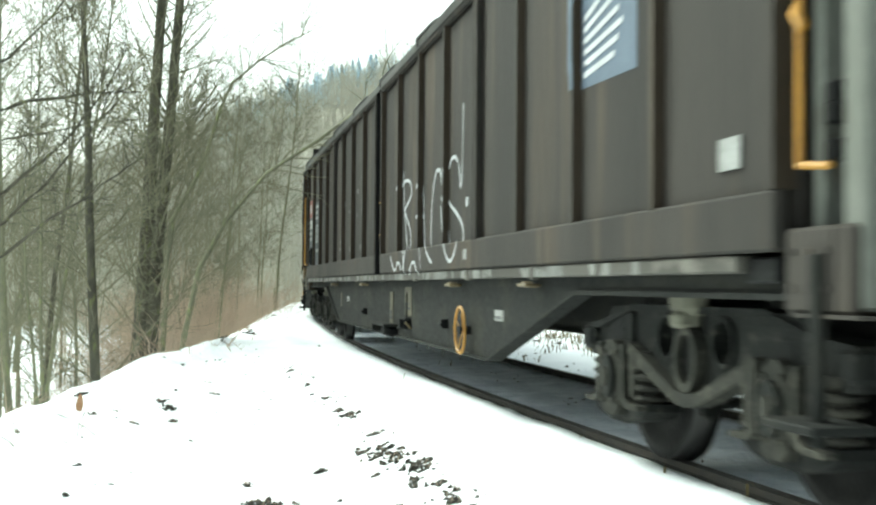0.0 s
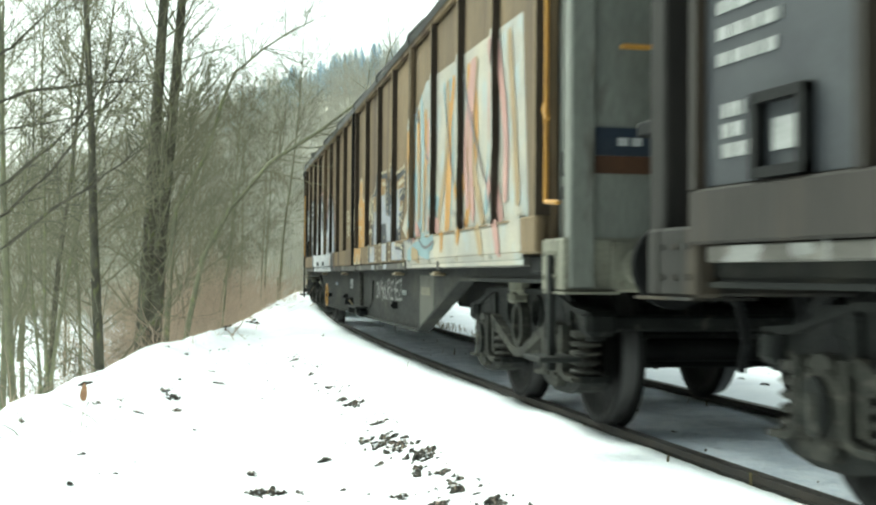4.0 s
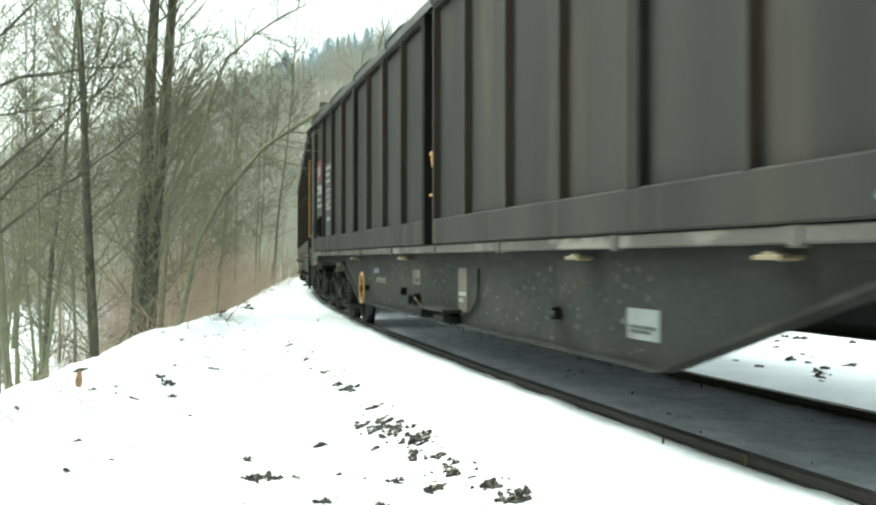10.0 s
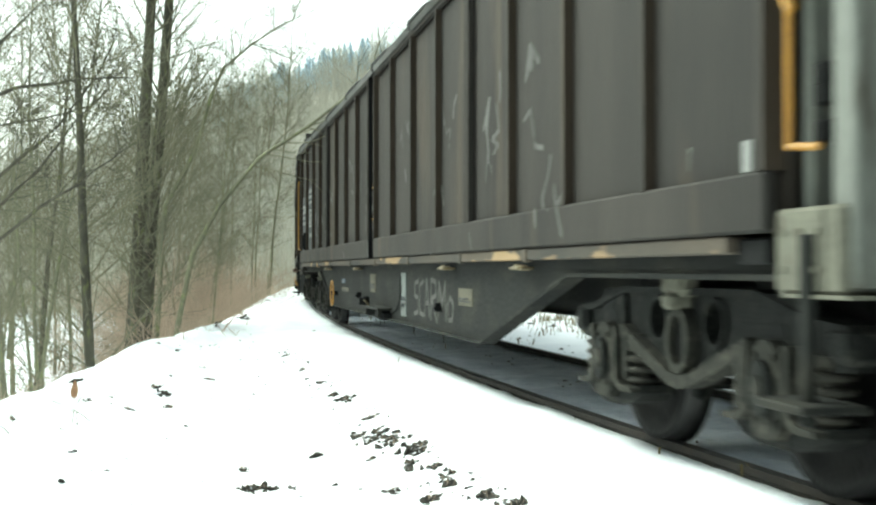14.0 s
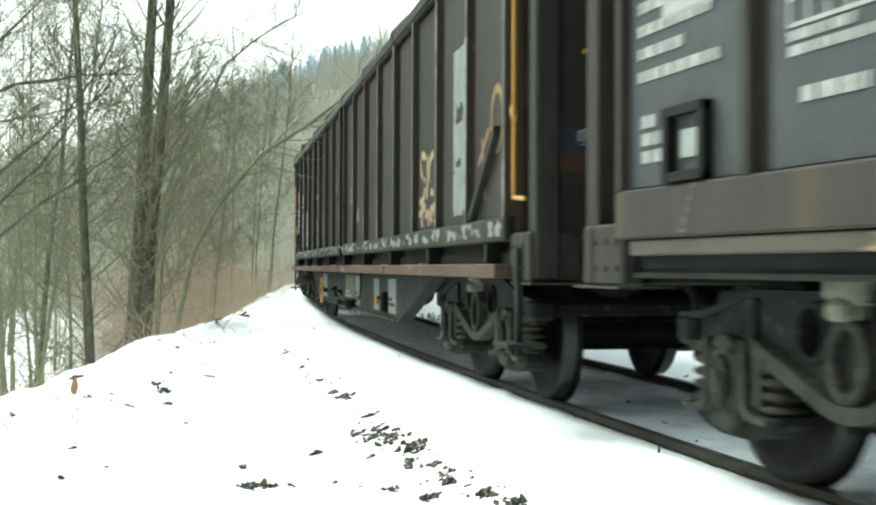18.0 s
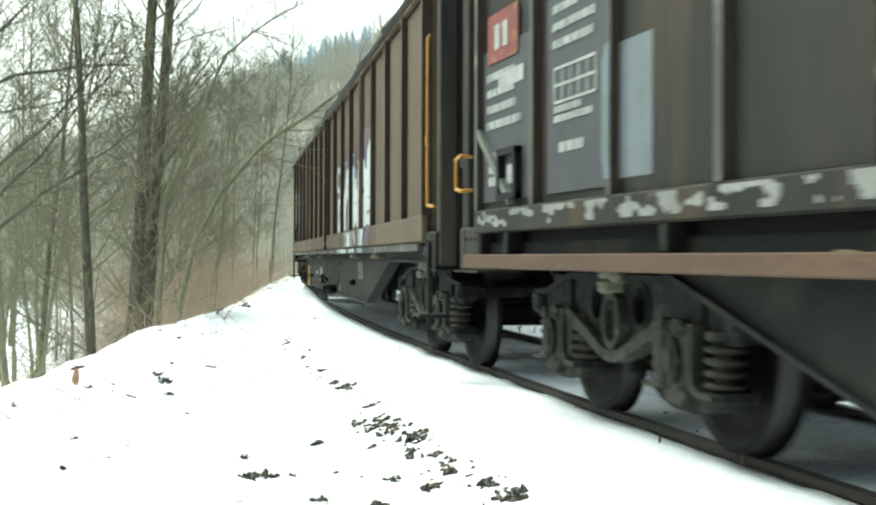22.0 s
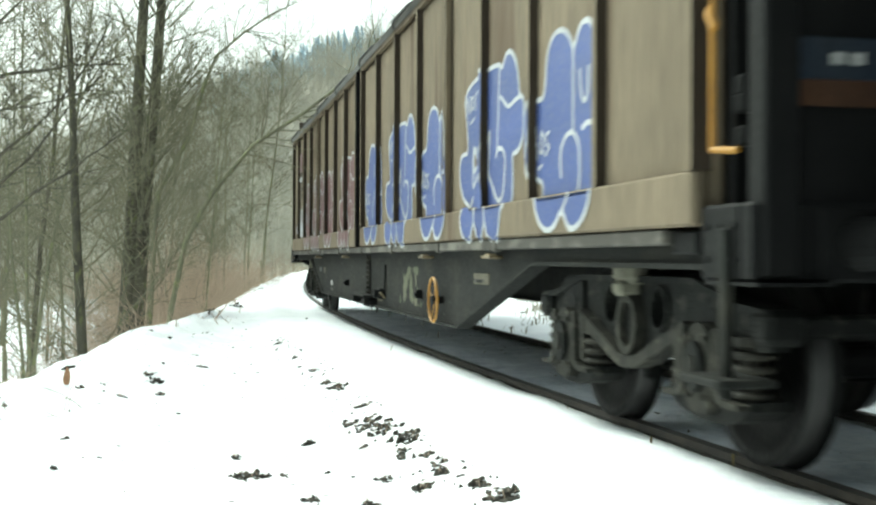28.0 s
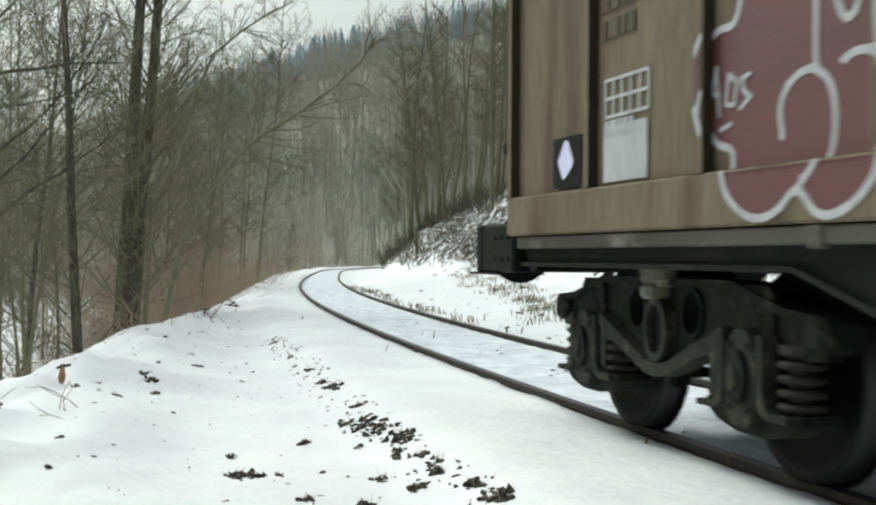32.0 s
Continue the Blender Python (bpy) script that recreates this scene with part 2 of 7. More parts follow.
# ---- building helpers ----
def part(name, bm, material, parent, label=""):
    """Links a bmesh, or a mesh that others share, as one mesh object under a thing or a part."""
    if isinstance(bm, bmesh.types.BMesh):
        me = bpy.data.meshes.new(name)
        bm.to_mesh(me)
        bm.free()
    else:
        me = bm
    if material is not None and not me.materials:
        me.materials.append(M[material])
    ob = new(name, me)
    ob.parent = parent
    return tagged(ob, label)


def box(bm, x0, x1, y0, y1, z0, z1, bevel=0.0):
    r = bmesh.ops.create_cube(bm, size=1.0, matrix=Matrix.LocRotScale(((x0 + x1) / 2, (y0 + y1) / 2, (z0 + z1) / 2), None, (abs(x1 - x0), abs(y1 - y0), abs(z1 - z0))))
    if bevel:
        edges = list({e for v in r["verts"] for e in v.link_edges})
        bmesh.ops.bevel(bm, geom=edges, offset=bevel, segments=1, affect="EDGES")
    return bm


def rod(bm, a, b, r0, r1=None, seg=10, caps=True):
    a, b = Vector(a), Vector(b)
    d = b - a
    m = Matrix.Translation((a + b) / 2) @ d.to_track_quat("Z", "Y").to_matrix().to_4x4()
    bmesh.ops.create_cone(bm, cap_ends=caps, segments=seg, radius1=r0, radius2=r0 if r1 is None else r1, depth=d.length, matrix=m)
    return bm


def bent(bm, points, r, seg=8):
    """A round bar along a line of points, with balls of its own width at the bends."""
    for a, b in zip(points, points[1:]):
        rod(bm, a, b, r, seg=seg)
    for p in points[1:-1]:
        bmesh.ops.create_uvsphere(bm, u_segments=seg, v_segments=6, radius=r * 1.02, matrix=Matrix.Translation(p))
    return bm


def slab(bm, outline, y0, y1, bevel=0.0):
    """A plate cut to an outline of (x, z), from y0 to y1."""
    front = [bm.verts.new((x, y1, z)) for x, z in outline]
    back = [bm.verts.new((x, y0, z)) for x, z in outline]
    bm.faces.new(front)
    bm.faces.new(back[::-1])
    k = len(outline)
    for i in range(k):
        bm.faces.new((front[i], back[i], back[(i + 1) % k], front[(i + 1) % k]))
    bmesh.ops.recalc_face_normals(bm, faces=bm.faces)
    return bm


SHARED = {}


def shared(key, build):
    """One mesh for all pieces that are alike."""
    if key not in SHARED:
        bm = bmesh.new()
        build(bm)
        me = bpy.data.meshes.new(str(key[0]) if isinstance(key, tuple) else key)
        bm.to_mesh(me)
        bm.free()
        SHARED[key] = me
    return SHARED[key]


def thing(name, label, category, group="", kind=""):
    return tagged(new(name), label, category, group, kind)

# ---- the line: a curve past the camera ----
STEP = 0.25
LINE_S = np.arange(-90.0, 330.0, STEP)
bend = np.where(LINE_S < -40, -0.0077, np.where(LINE_S < 62, -0.004668 + 0.000076 * LINE_S, np.where(LINE_S < 75, -0.001, -0.0062)))
turn = np.cumsum(bend) * STEP
i0 = int(np.argmin(abs(LINE_S)))
turn += 0.21699 - turn[i0]
line_x, line_y = np.cumsum(-np.sin(turn)) * STEP, np.cumsum(np.cos(turn)) * STEP
line_x, line_y = line_x + 0.15776 - line_x[i0], line_y + 11.34293 - line_y[i0]


def along(s, right=0.0, z=0.0):
    """A point s metres along the near rail, some metres to its right."""
    a = np.interp(s, LINE_S, turn)
    return Vector((np.interp(s, LINE_S, line_x) + right * math.cos(a), np.interp(s, LINE_S, line_y) + right * math.sin(a), z))


EDGE_S = (-90, -12, -2, 2, 5, 7.2, 8.4, 12, 23, 50, 80, 330)
EDGE_D = (4.9, 4.5, 3.85, 3.50, 3.22, 3.0, 2.6, 2.05, 1.6, 1.45, 1.8, 2.0)
TOE_S, TOE_D = (-90, 10, 25, 40, 60, 330), (9.0, 8.5, 5.5, 3.4, 2.6, 2.4)
SKY_R, SKY_T = (-0.6, -0.356, -0.311, -0.266, -0.157, -0.13, -0.10, -0.076, -0.04, 0.0, 0.3), (0.05, 0.084, 0.100, 0.118, 0.165, 0.172, 0.179, 0.186, 0.190, 0.206, 0.215)


def bump2(x, y, size, seed=0.0):
    return noise.noise((x / size + seed, y / size - seed, seed * 1.7))


def height(s, right, p):
    """The lie of the land, by the distance along the line and to the right of the near rail."""
    n1, n2 = bump2(p.x, p.y, 2.3, 3.1), bump2(p.x, p.y, 0.55, 8.2)
    if -0.05 < right < 1.56:
        n3 = bump2(p.x, p.y, 0.16, 4.4)
        z = -0.060 + 0.012 * n2 + 0.024 * n3
        if right < 0.10 or right > 1.41:
            z = -0.066 + 0.008 * n3
        return z
    if right <= -0.05:
        d, e = -right, float(np.interp(s, EDGE_S, EDGE_D))
        z = -0.044 - 0.02 * n2 + 0.010 * bump2(p.x, p.y, 0.16, 1.4) - 0.16 * min(1, max(0, (d - 1.05) / 0.5)) + (0.035 * n1 + 0.034 * n2 + 0.012 * bump2(p.x, p.y, 0.22, 5.9)) * min(1, d / 0.8)
        z += (0.17 + 0.14 * bump2(p.x, p.y, 0.7, 6.6) + 0.10 * n2 + 0.09 * bump2(p.x, p.y, 0.24, 7.7)) * max(0, 1 - abs(d - e + 0.35) / 1.2)
        if d > e:
            f = d - e
            z -= float(np.interp(s, (1, 14), (0.95, 2.1))) * (1 - math.exp(-((f / 1.5) ** 1.4))) + 0.012 * f
            z += 0.25 * bump2(p.x, p.y, 5.0, 5.5) * min(1, f / 3)
        return z
    d = right - 1.5
    toe = float(np.interp(s, TOE_S, TOE_D))
    z = -0.05 - 0.11 * min(1, d / 0.7) + (0.03 * n1 + 0.04 * n2) * min(1, d)
    z += 0.15 * max(0, min(d, toe) - 0.8) * min(1, max(0, (s - 14) / 20))
    f = max(0.0, d - toe)
    z += min(f, 3.5) * 0.85 + 0.48 * min(40, max(0, f - 3.5)) + (0.3 * n1 + 0.22 * n2) * min(1, f)
    return z


def far_rise(p, z):
    """The valley closes ahead with a wooded hill."""
    if p.y < 125:
        return z
    t = min(1.0, (p.y - 125) / 145)
    crest = float(np.interp(p.x / p.y, SKY_R, SKY_T)) * 270 - 7
    return min(z, 4.0) * (1 - t) + crest * t * t * (3 - 2 * t) * (1 + 0.04 * bump2(p.x, p.y, 30, 2.2))


S_ROWS = list(np.concatenate([np.arange(-60, -14, 4.0), np.arange(-14, 30, 0.16), np.arange(30, 60, 0.5), np.arange(60, 150, 3.0), np.arange(150, 300, 8.0)]))
R_COLS = sorted({-400, -300, -220, -160, -120, -90, -70, -55, -42, -34, -28, -23, -19, -16, -14, 12, 14, 17, 20, 25, 32, 42, 60, 90, 140, 220, 320}
                | set(np.round(np.arange(-12.5, -5.2, 0.4), 2)) | set(np.round(np.arange(-5.2, 3.2, 0.12), 2)) | {-0.055, -0.045, 0.10, 1.41, 1.55, 1.57} | set(np.round(np.arange(3.2, 11, 0.4), 2)))
verts, faces = [], []
for s in S_ROWS:
    for r in R_COLS:
        p = along(s, r)
        p.z = far_rise(p, height(s, r, p))
        verts.append(p)
w = len(R_COLS)
for i in range(len(S_ROWS) - 1):
    for j in range(w - 1):
        a = i * w + j
        faces.append((a, a + 1, a + w + 1, a + w))
me = bpy.data.meshes.new("ground")
me.from_pydata(verts, [], faces)
me.materials.append(M["snow"])
me.materials.append(M["litter"])
me.materials.append(M["far_floor_haze"])
me.materials.append(M["bed"])
me.materials.append(M["bank"])
me.polygons.foreach_set("use_smooth", [True] * len(faces))
for f in me.polygons:
    i, j = divmod(f.index, w - 1)
    d, e = -R_COLS[j], float(np.interp(S_ROWS[i], EDGE_S, EDGE_D))
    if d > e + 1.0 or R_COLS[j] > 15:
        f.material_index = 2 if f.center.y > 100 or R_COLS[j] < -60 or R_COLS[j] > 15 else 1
    elif 0.05 < R_COLS[j] < 1.40:
        f.material_index = 3
    elif R_COLS[j] - 1.5 > float(np.interp(S_ROWS[i], TOE_S, TOE_D)) + 0.4:
        f.material_index = 4
ground = tagged(new("ground", me), "snow-covered railway embankment falling to a woodland floor", "ground", kind="structure")

for right, label in ((0.0, "rusty steel rail in the snow"), (1.505, "rusty steel rail in the snow")):
    profile = [(-0.036, 0.0), (0.036, 0.0), (0.036, -0.035), (0.012, -0.05), (0.012, -0.13), (0.06, -0.15), (-0.06, -0.15), (-0.012, -0.13), (-0.012, -0.05), (-0.036, -0.035)]
    rows = np.arange(-60, 200, 0.5)
    verts = [along(s, right + a, b) for s in rows for a, b in profile]
    k = len(profile)
    faces = [(i * k + j, i * k + (j + 1) % k, (i + 1) * k + (j + 1) % k, (i + 1) * k + j) for i in range(len(rows) - 1) for j in range(k)]
    me = bpy.data.meshes.new("rail")
    me.from_pydata(verts, [], faces)
    me.materials.append(M["rail"])
    me.materials.append(M["railhead"])
    for f in me.polygons:
        f.material_index = 1 if f.index % k == 0 else 0
    tagged(new("rail", me), label, "rail", kind="structure")

# ---- wagons: x runs to the rear, y to the side that the camera sees, z up from the rail ----
SIDE = 1.323
ROLL = 0.46


def wheel_mesh(bm):
    for y in (-0.7525, 0.7525):
        out = 1 if y > 0 else -1
        prof = [(0.46, y + 0.065 * out), (0.466, y - 0.03 * out), (0.488, y - 0.045 * out), (0.488, y - 0.07 * out), (0.40, y - 0.07 * out), (0.38, y - 0.03 * out), (0.16, y + 0.0 * out), (0.10, y - 0.09 * out),
                (0.10, y + 0.11 * out), (0.16, y + 0.05 * out), (0.37, y + 0.015 * out), (0.40, y + 0.06 * out)]
        seg = 36
        ring = [[bm.verts.new((r * math.cos(a), yy, r * math.sin(a))) for r, yy in prof] for a in (2 * math.pi * i / seg for i in range(seg))]
        k = len(prof)
        for i in range(seg):
            for j in range(k):
                f = bm.faces.new((ring[i][j], ring[i][(j + 1) % k], ring[(i + 1) % seg][(j + 1) % k], ring[(i + 1) % seg][j]))
                f.material_index = 1 if j in (0,) else 0
                f.smooth = True
        for a in range(2):
            box(bm, 0.2 * math.cos(a * 3.1 + 0.4) - 0.03, 0.2 * math.cos(a * 3.1 + 0.4) + 0.03, y + 0.02 * out, y + 0.05 * out, 0.2 * math.sin(a * 3.1 + 0.4) - 0.03, 0.2 * math.sin(a * 3.1 + 0.4) + 0.03)
    rod(bm, (0, -1.0, 0), (0, 1.0, 0), 0.075, seg=14)
    bmesh.ops.recalc_face_normals(bm, faces=bm.faces)


def side_frame_mesh(bm, y):
    """A bogie's cast side frame: a deep V in the middle and arms that slope down over the springs."""
    top = [(-1.42, 0.71), (-1.16, 0.73), (-0.74, 0.83), (0.74, 0.83), (1.16, 0.73), (1.42, 0.71)]
    low = [(1.42, 0.55), (1.28, 0.54), (1.25, 0.57), (1.10, 0.57), (1.08, 0.61), (1.04, 0.65), (0.76, 0.65), (0.72, 0.60), (0.64, 0.57), (0.30, 0.45), (0.12, 0.39), (-0.12, 0.39), (-0.30, 0.45), (-0.64, 0.57), (-0.72, 0.60), (-0.76, 0.65),
           (-1.04, 0.65), (-1.08, 0.61), (-1.10, 0.57), (-1.25, 0.57), (-1.28, 0.54), (-1.42, 0.55)]
    edge = list(top[:3])
    for hx in (-0.31, 0.31):
        turns = [math.pi / 2 + 2 * math.pi * i / 20 for i in range(21)]
        edge += [(hx, 0.83)] + [(hx + 0.095 * math.cos(a), 0.685 + 0.100 * math.sin(a)) for a in turns] + [(hx, 0.83)]
    edge += top[3:]
    slab(bm, edge + low, y - 0.05, y + 0.03)
    for (xa, za), (xb, zb) in zip(top, top[1:]):
        slab(bm, [(xa, za - 0.02), (xb, zb - 0.02), (xb, zb + 0.015), (xa, za + 0.015)], y - 0.10, y + 0.07)


def oval(bm, x, z, rx, rz, y0, y1, seg=18):
    r = bmesh.ops.create_cone(bm, cap_ends=True, segments=seg, radius1=1, radius2=1, depth=1, matrix=Matrix.Translation((x, (y0 + y1) / 2, z)) @ Matrix.Rotation(radians(90), 4, "X") @ Matrix.Diagonal((rx, rz, abs(y1 - y0), 1)))
    return r


def ring_mesh(bm, x, z, rx, rz, y0, y1, wide=0.03, seg=20):
    inner = [(x + rx * math.cos(a), z + rz * math.sin(a)) for a in (2 * math.pi * i / seg for i in range(seg))]
    outer = [(x + (rx + wide) * math.cos(a), z + (rz + wide) * math.sin(a)) for a in (2 * math.pi * i / seg for i in range(seg))]
    vi = [[bm.verts.new((p[0], y, p[1])) for p in inner] for y in (y0, y1)]
    vo = [[bm.verts.new((p[0], y, p[1])) for p in outer] for y in (y0, y1)]
    for i in range(seg):
        j = (i + 1) % seg
        bm.faces.new((vi[1][i], vi[1][j], vo[1][j], vo[1][i]))
        bm.faces.new((vo[1][i], vo[1][j], vo[0][j], vo[0][i]))
        bm.faces.new((vi[0][i], vi[0][j], vi[1][j], vi[1][i]))
    bmesh.ops.recalc_face_normals(bm, faces=bm.faces)


def coil_mesh(bm):
    """A spring of five open turns standing in its cup, round a dark core."""
    seg = 12
    prof = [(0.03, -0.035), (0.118, -0.035), (0.118, -0.012), (0.06, -0.01)]
    for k in range(4):
        z = 0.022 + 0.056 * k
        prof += [(0.060, z - 0.017), (0.098, z - 0.016), (0.112, z - 0.004), (0.112, z + 0.006), (0.098, z + 0.017), (0.060, z + 0.018)]
    prof += [(0.105, 0.235), (0.105, 0.27), (0.03, 0.27)]
    ring = [[bm.verts.new((r * math.cos(a), r * math.sin(a), z)) for r, z in prof] for a in (2 * math.pi * i / seg for i in range(seg))]
    for i in range(seg):
        for j in range(len(prof) - 1):
            bm.faces.new((ring[i][j], ring[(i + 1) % seg][j], ring[(i + 1) % seg][j + 1], ring[i][j + 1]))


def axle_box_mesh(bm):
    """The housing over an axle's end, standing proud of the frame."""
    slab(bm, [(-0.115, -0.17), (-0.07, -0.215), (0.07, -0.215), (0.115, -0.17), (0.125, 0.06), (0.09, 0.15), (0.04, 0.185), (-0.04, 0.185), (-0.09, 0.15), (-0.125, 0.06)], -0.09, 0.135)


def cover_mesh(bm):
    oval(bm, 0, -0.01, 0.085, 0.115, 0.13, 0.165)


def cap_mesh(bm):
    oval(bm, 0, -0.01, 0.04, 0.055, 0.164, 0.178, 12)


def bolt_mesh(bm):
    oval(bm, 0, 0, 0.014, 0.014, 0.15, 0.172, 6)


def guide_mesh(bm):
    """A guide leg beside the axle box whose foot turns out under the spring."""
    slab(bm, [(-0.020, -0.11), (0.012, -0.145), (0.075, -0.165), (0.22, -0.165), (0.22, -0.140), (0.085, -0.135), (0.040, -0.11), (0.026, -0.07), (0.022, 0.17), (-0.020, 0.17)], 0.06, 0.14)


def seat_mesh(bm):
    slab(bm, [(-0.40, -0.13), (-0.40, -0.17), (-0.30, -0.22), (-0.12, -0.255), (0.12, -0.255), (0.30, -0.22), (0.40, -0.17), (0.40, -0.13), (0.16, -0.14), (-0.16, -0.14)], -0.10, 0.08)


def yoke_mesh(bm):
    """The block of the frame over an axle box; its damper's two dark sockets are laid on apart."""
    slab(bm, [(-0.17, -0.11), (-0.16, 0.09), (-0.12, 0.13), (0.12, 0.13), (0.16, 0.09), (0.17, -0.11), (0.10, -0.10), (0.07, -0.07), (-0.07, -0.07), (-0.10, -0.10)], 0.0, 0.035)


# flat black plates on the yoke's face, painting the sockets' inner shade
def socket_mesh(bm):
    oval(bm, 0, 0.055, 0.030, 0.045, 0.030, 0.038, 14)
    slab(bm, [(-0.08, -0.05), (0.08, -0.05), (0.075, -0.005), (0.05, 0.015), (-0.05, 0.015), (-0.075, -0.005)], 0.030, 0.039)


def bogie(parent, x, yaw):
    """Adds a bogie under a wagon; returns its two wheelsets."""
    def core(bm):
        box(bm, -0.22, 0.22, -1.0, 1.0, 0.50, 0.74, 0.03)
        box(bm, -1.38, -1.28, -0.98, 0.98, 0.60, 0.70, 0.02)
        box(bm, 1.28, 1.38, -0.98, 0.98, 0.60, 0.70, 0.02)
        rod(bm, (0, 0, 0.6), (0, 0, 0.86), 0.3, seg=20)
        for y in (-0.85, 0.85):
            box(bm, -0.16, 0.16, y - 0.12, y + 0.12, 0.74, 0.88, 0.02)
        for sx in (-1, 1):
            for y in (-0.75, 0.75):
                box(bm, sx * 0.43 - 0.04, sx * 0.43 + 0.04, y - 0.05, y + 0.05, 0.26, 0.62, 0.015)
            rod(bm, (sx * 0.42, -0.8, 0.34), (sx * 0.42, 0.8, 0.34), 0.03, seg=8)
    b = part("bogie", shared("bogie", core), "bogie", parent, "dark cast steel two-axle bogie")
    b.matrix_basis = pose(x, 0, 0, 0, 0, yaw)
    for y in (-1.0, 1.0):
        out = 1 if y > 0 else -1

        def frame_build(bm):
            side_frame_mesh(bm, y)
        part("side_frame", shared(("side_frame", out), frame_build), "bogie", b)
        if out > 0:
            def hole_rim(bm):
                ring_mesh(bm, 0, 0.685, 0.095, 0.100, y + 0.02, y + 0.050, 0.018)

            def bowl(bm):
                oval(bm, 0, 0.595, 0.090, 0.120, y + 0.045, y + 0.057, 22)

            def hub_rim(bm):
                ring_mesh(bm, 0, 0.595, 0.090, 0.120, y + 0.02, y + 0.095, 0.040, 24)

            def pad(bm):
                box(bm, -0.12, 0.12, y + 0.0, y + 0.13, 0.80, 0.93, 0.035)
                box(bm, -0.06, 0.06, y + 0.02, y + 0.15, 0.74, 0.82, 0.02)

            def web(bm):
                slab(bm, [(0.0, 0.365), (0.08, 0.370), (0.16, 0.39), (0.66, 0.555), (0.74, 0.60), (0.70, 0.645), (0.30, 0.505), (0.12, 0.44), (0.0, 0.43)], y + 0.0, y + 0.095)

            def nose(bm):
                box(bm, -0.10, 0.06, y - 0.1, y + 0.085, 0.575, 0.725, 0.03)

            def lug(bm):
                slab(bm, [(-0.022, 0.36), (0.022, 0.36), (0.030, 0.60), (-0.030, 0.60)], y - 0.04, y + 0.10)
            for hx in (-0.31, 0.31):
                part("rim", shared("rim", hole_rim), "bogie", b).location.x = hx
            part("bowl", shared("bowl", bowl), "wheel", b)
            part("hub_rim", shared("hub_rim", hub_rim), "bogie_pale", b)
            part("side_bearer", shared("side_bearer", pad), "beam", b)
            for sx in (-1, 1):
                part("web", shared("web", web), "bogie_pale", b).matrix_basis = Matrix.Diagonal((sx, 1, 1, 1))
                part("nose", shared("nose", nose), "bogie", b).location.x = 1.38 * sx
                part("lug", shared("lug", lug), "bogie_pale", b).location.x = 0.635 * sx
        for ax in (-0.9, 0.9):
            a = part("axle_box", shared("axle_box", axle_box_mesh), "bogie_pale", b)
            a.matrix_basis = pose(ax, y - 0.02 * out, ROLL, 0, 0, 0 if out > 0 else 180)
            part("spring_seat", shared("spring_seat", seat_mesh), "bogie", b).matrix_basis = a.matrix_basis
            if out > 0:
                part("axle_cover", shared("axle_cover", cover_mesh), "bogie", b).matrix_basis = a.matrix_basis
                part("axle_cap", shared("axle_cap", cap_mesh), "bogie_pale", b).matrix_basis = a.matrix_basis
                part("yoke", shared("yoke", yoke_mesh), "bogie", b).matrix_basis = Matrix.Translation((ax, y + 0.02, 0.70))
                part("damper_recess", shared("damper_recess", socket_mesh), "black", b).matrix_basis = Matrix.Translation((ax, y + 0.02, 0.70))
                for gx, gz in ((-0.075, -0.14), (0.075, -0.14), (-0.075, 0.12), (0.075, 0.12)):
                    part("bolt", shared("bolt", bolt_mesh), "bogie_pale", b).matrix_basis = a.matrix_basis @ Matrix.Translation((gx, -0.02, gz))
                for gx in (-0.165, 0.165):
                    part("guide_leg", shared("guide_leg", guide_mesh), "bogie_pale", b).matrix_basis = a.matrix_basis @ Matrix.Translation((gx, 0, 0)) @ Matrix.Diagonal((1 if gx > 0 else -1, 1, 1, 1))
            for off in (-0.295, 0.295):
                c = part("coil_spring", shared("coil_spring", coil_mesh), "spring", b)
                c.matrix_basis = pose(ax + off, y - 0.005 * out, 0.33) @ Matrix.Diagonal((0.9, 0.9, 1, 1))
    sets = []
    for ax in (-0.9, 0.9):
        me = shared("wheelset", wheel_mesh)
        if not me.materials:
            me.materials.append(M["wheel"])
            me.materials.append(M["tread"])
        w = part("wheelset", me, None, b, "dark steel wheels with bright worn treads")
        w.location = (ax, 0, ROLL)
        sets.append(w)
    return sets


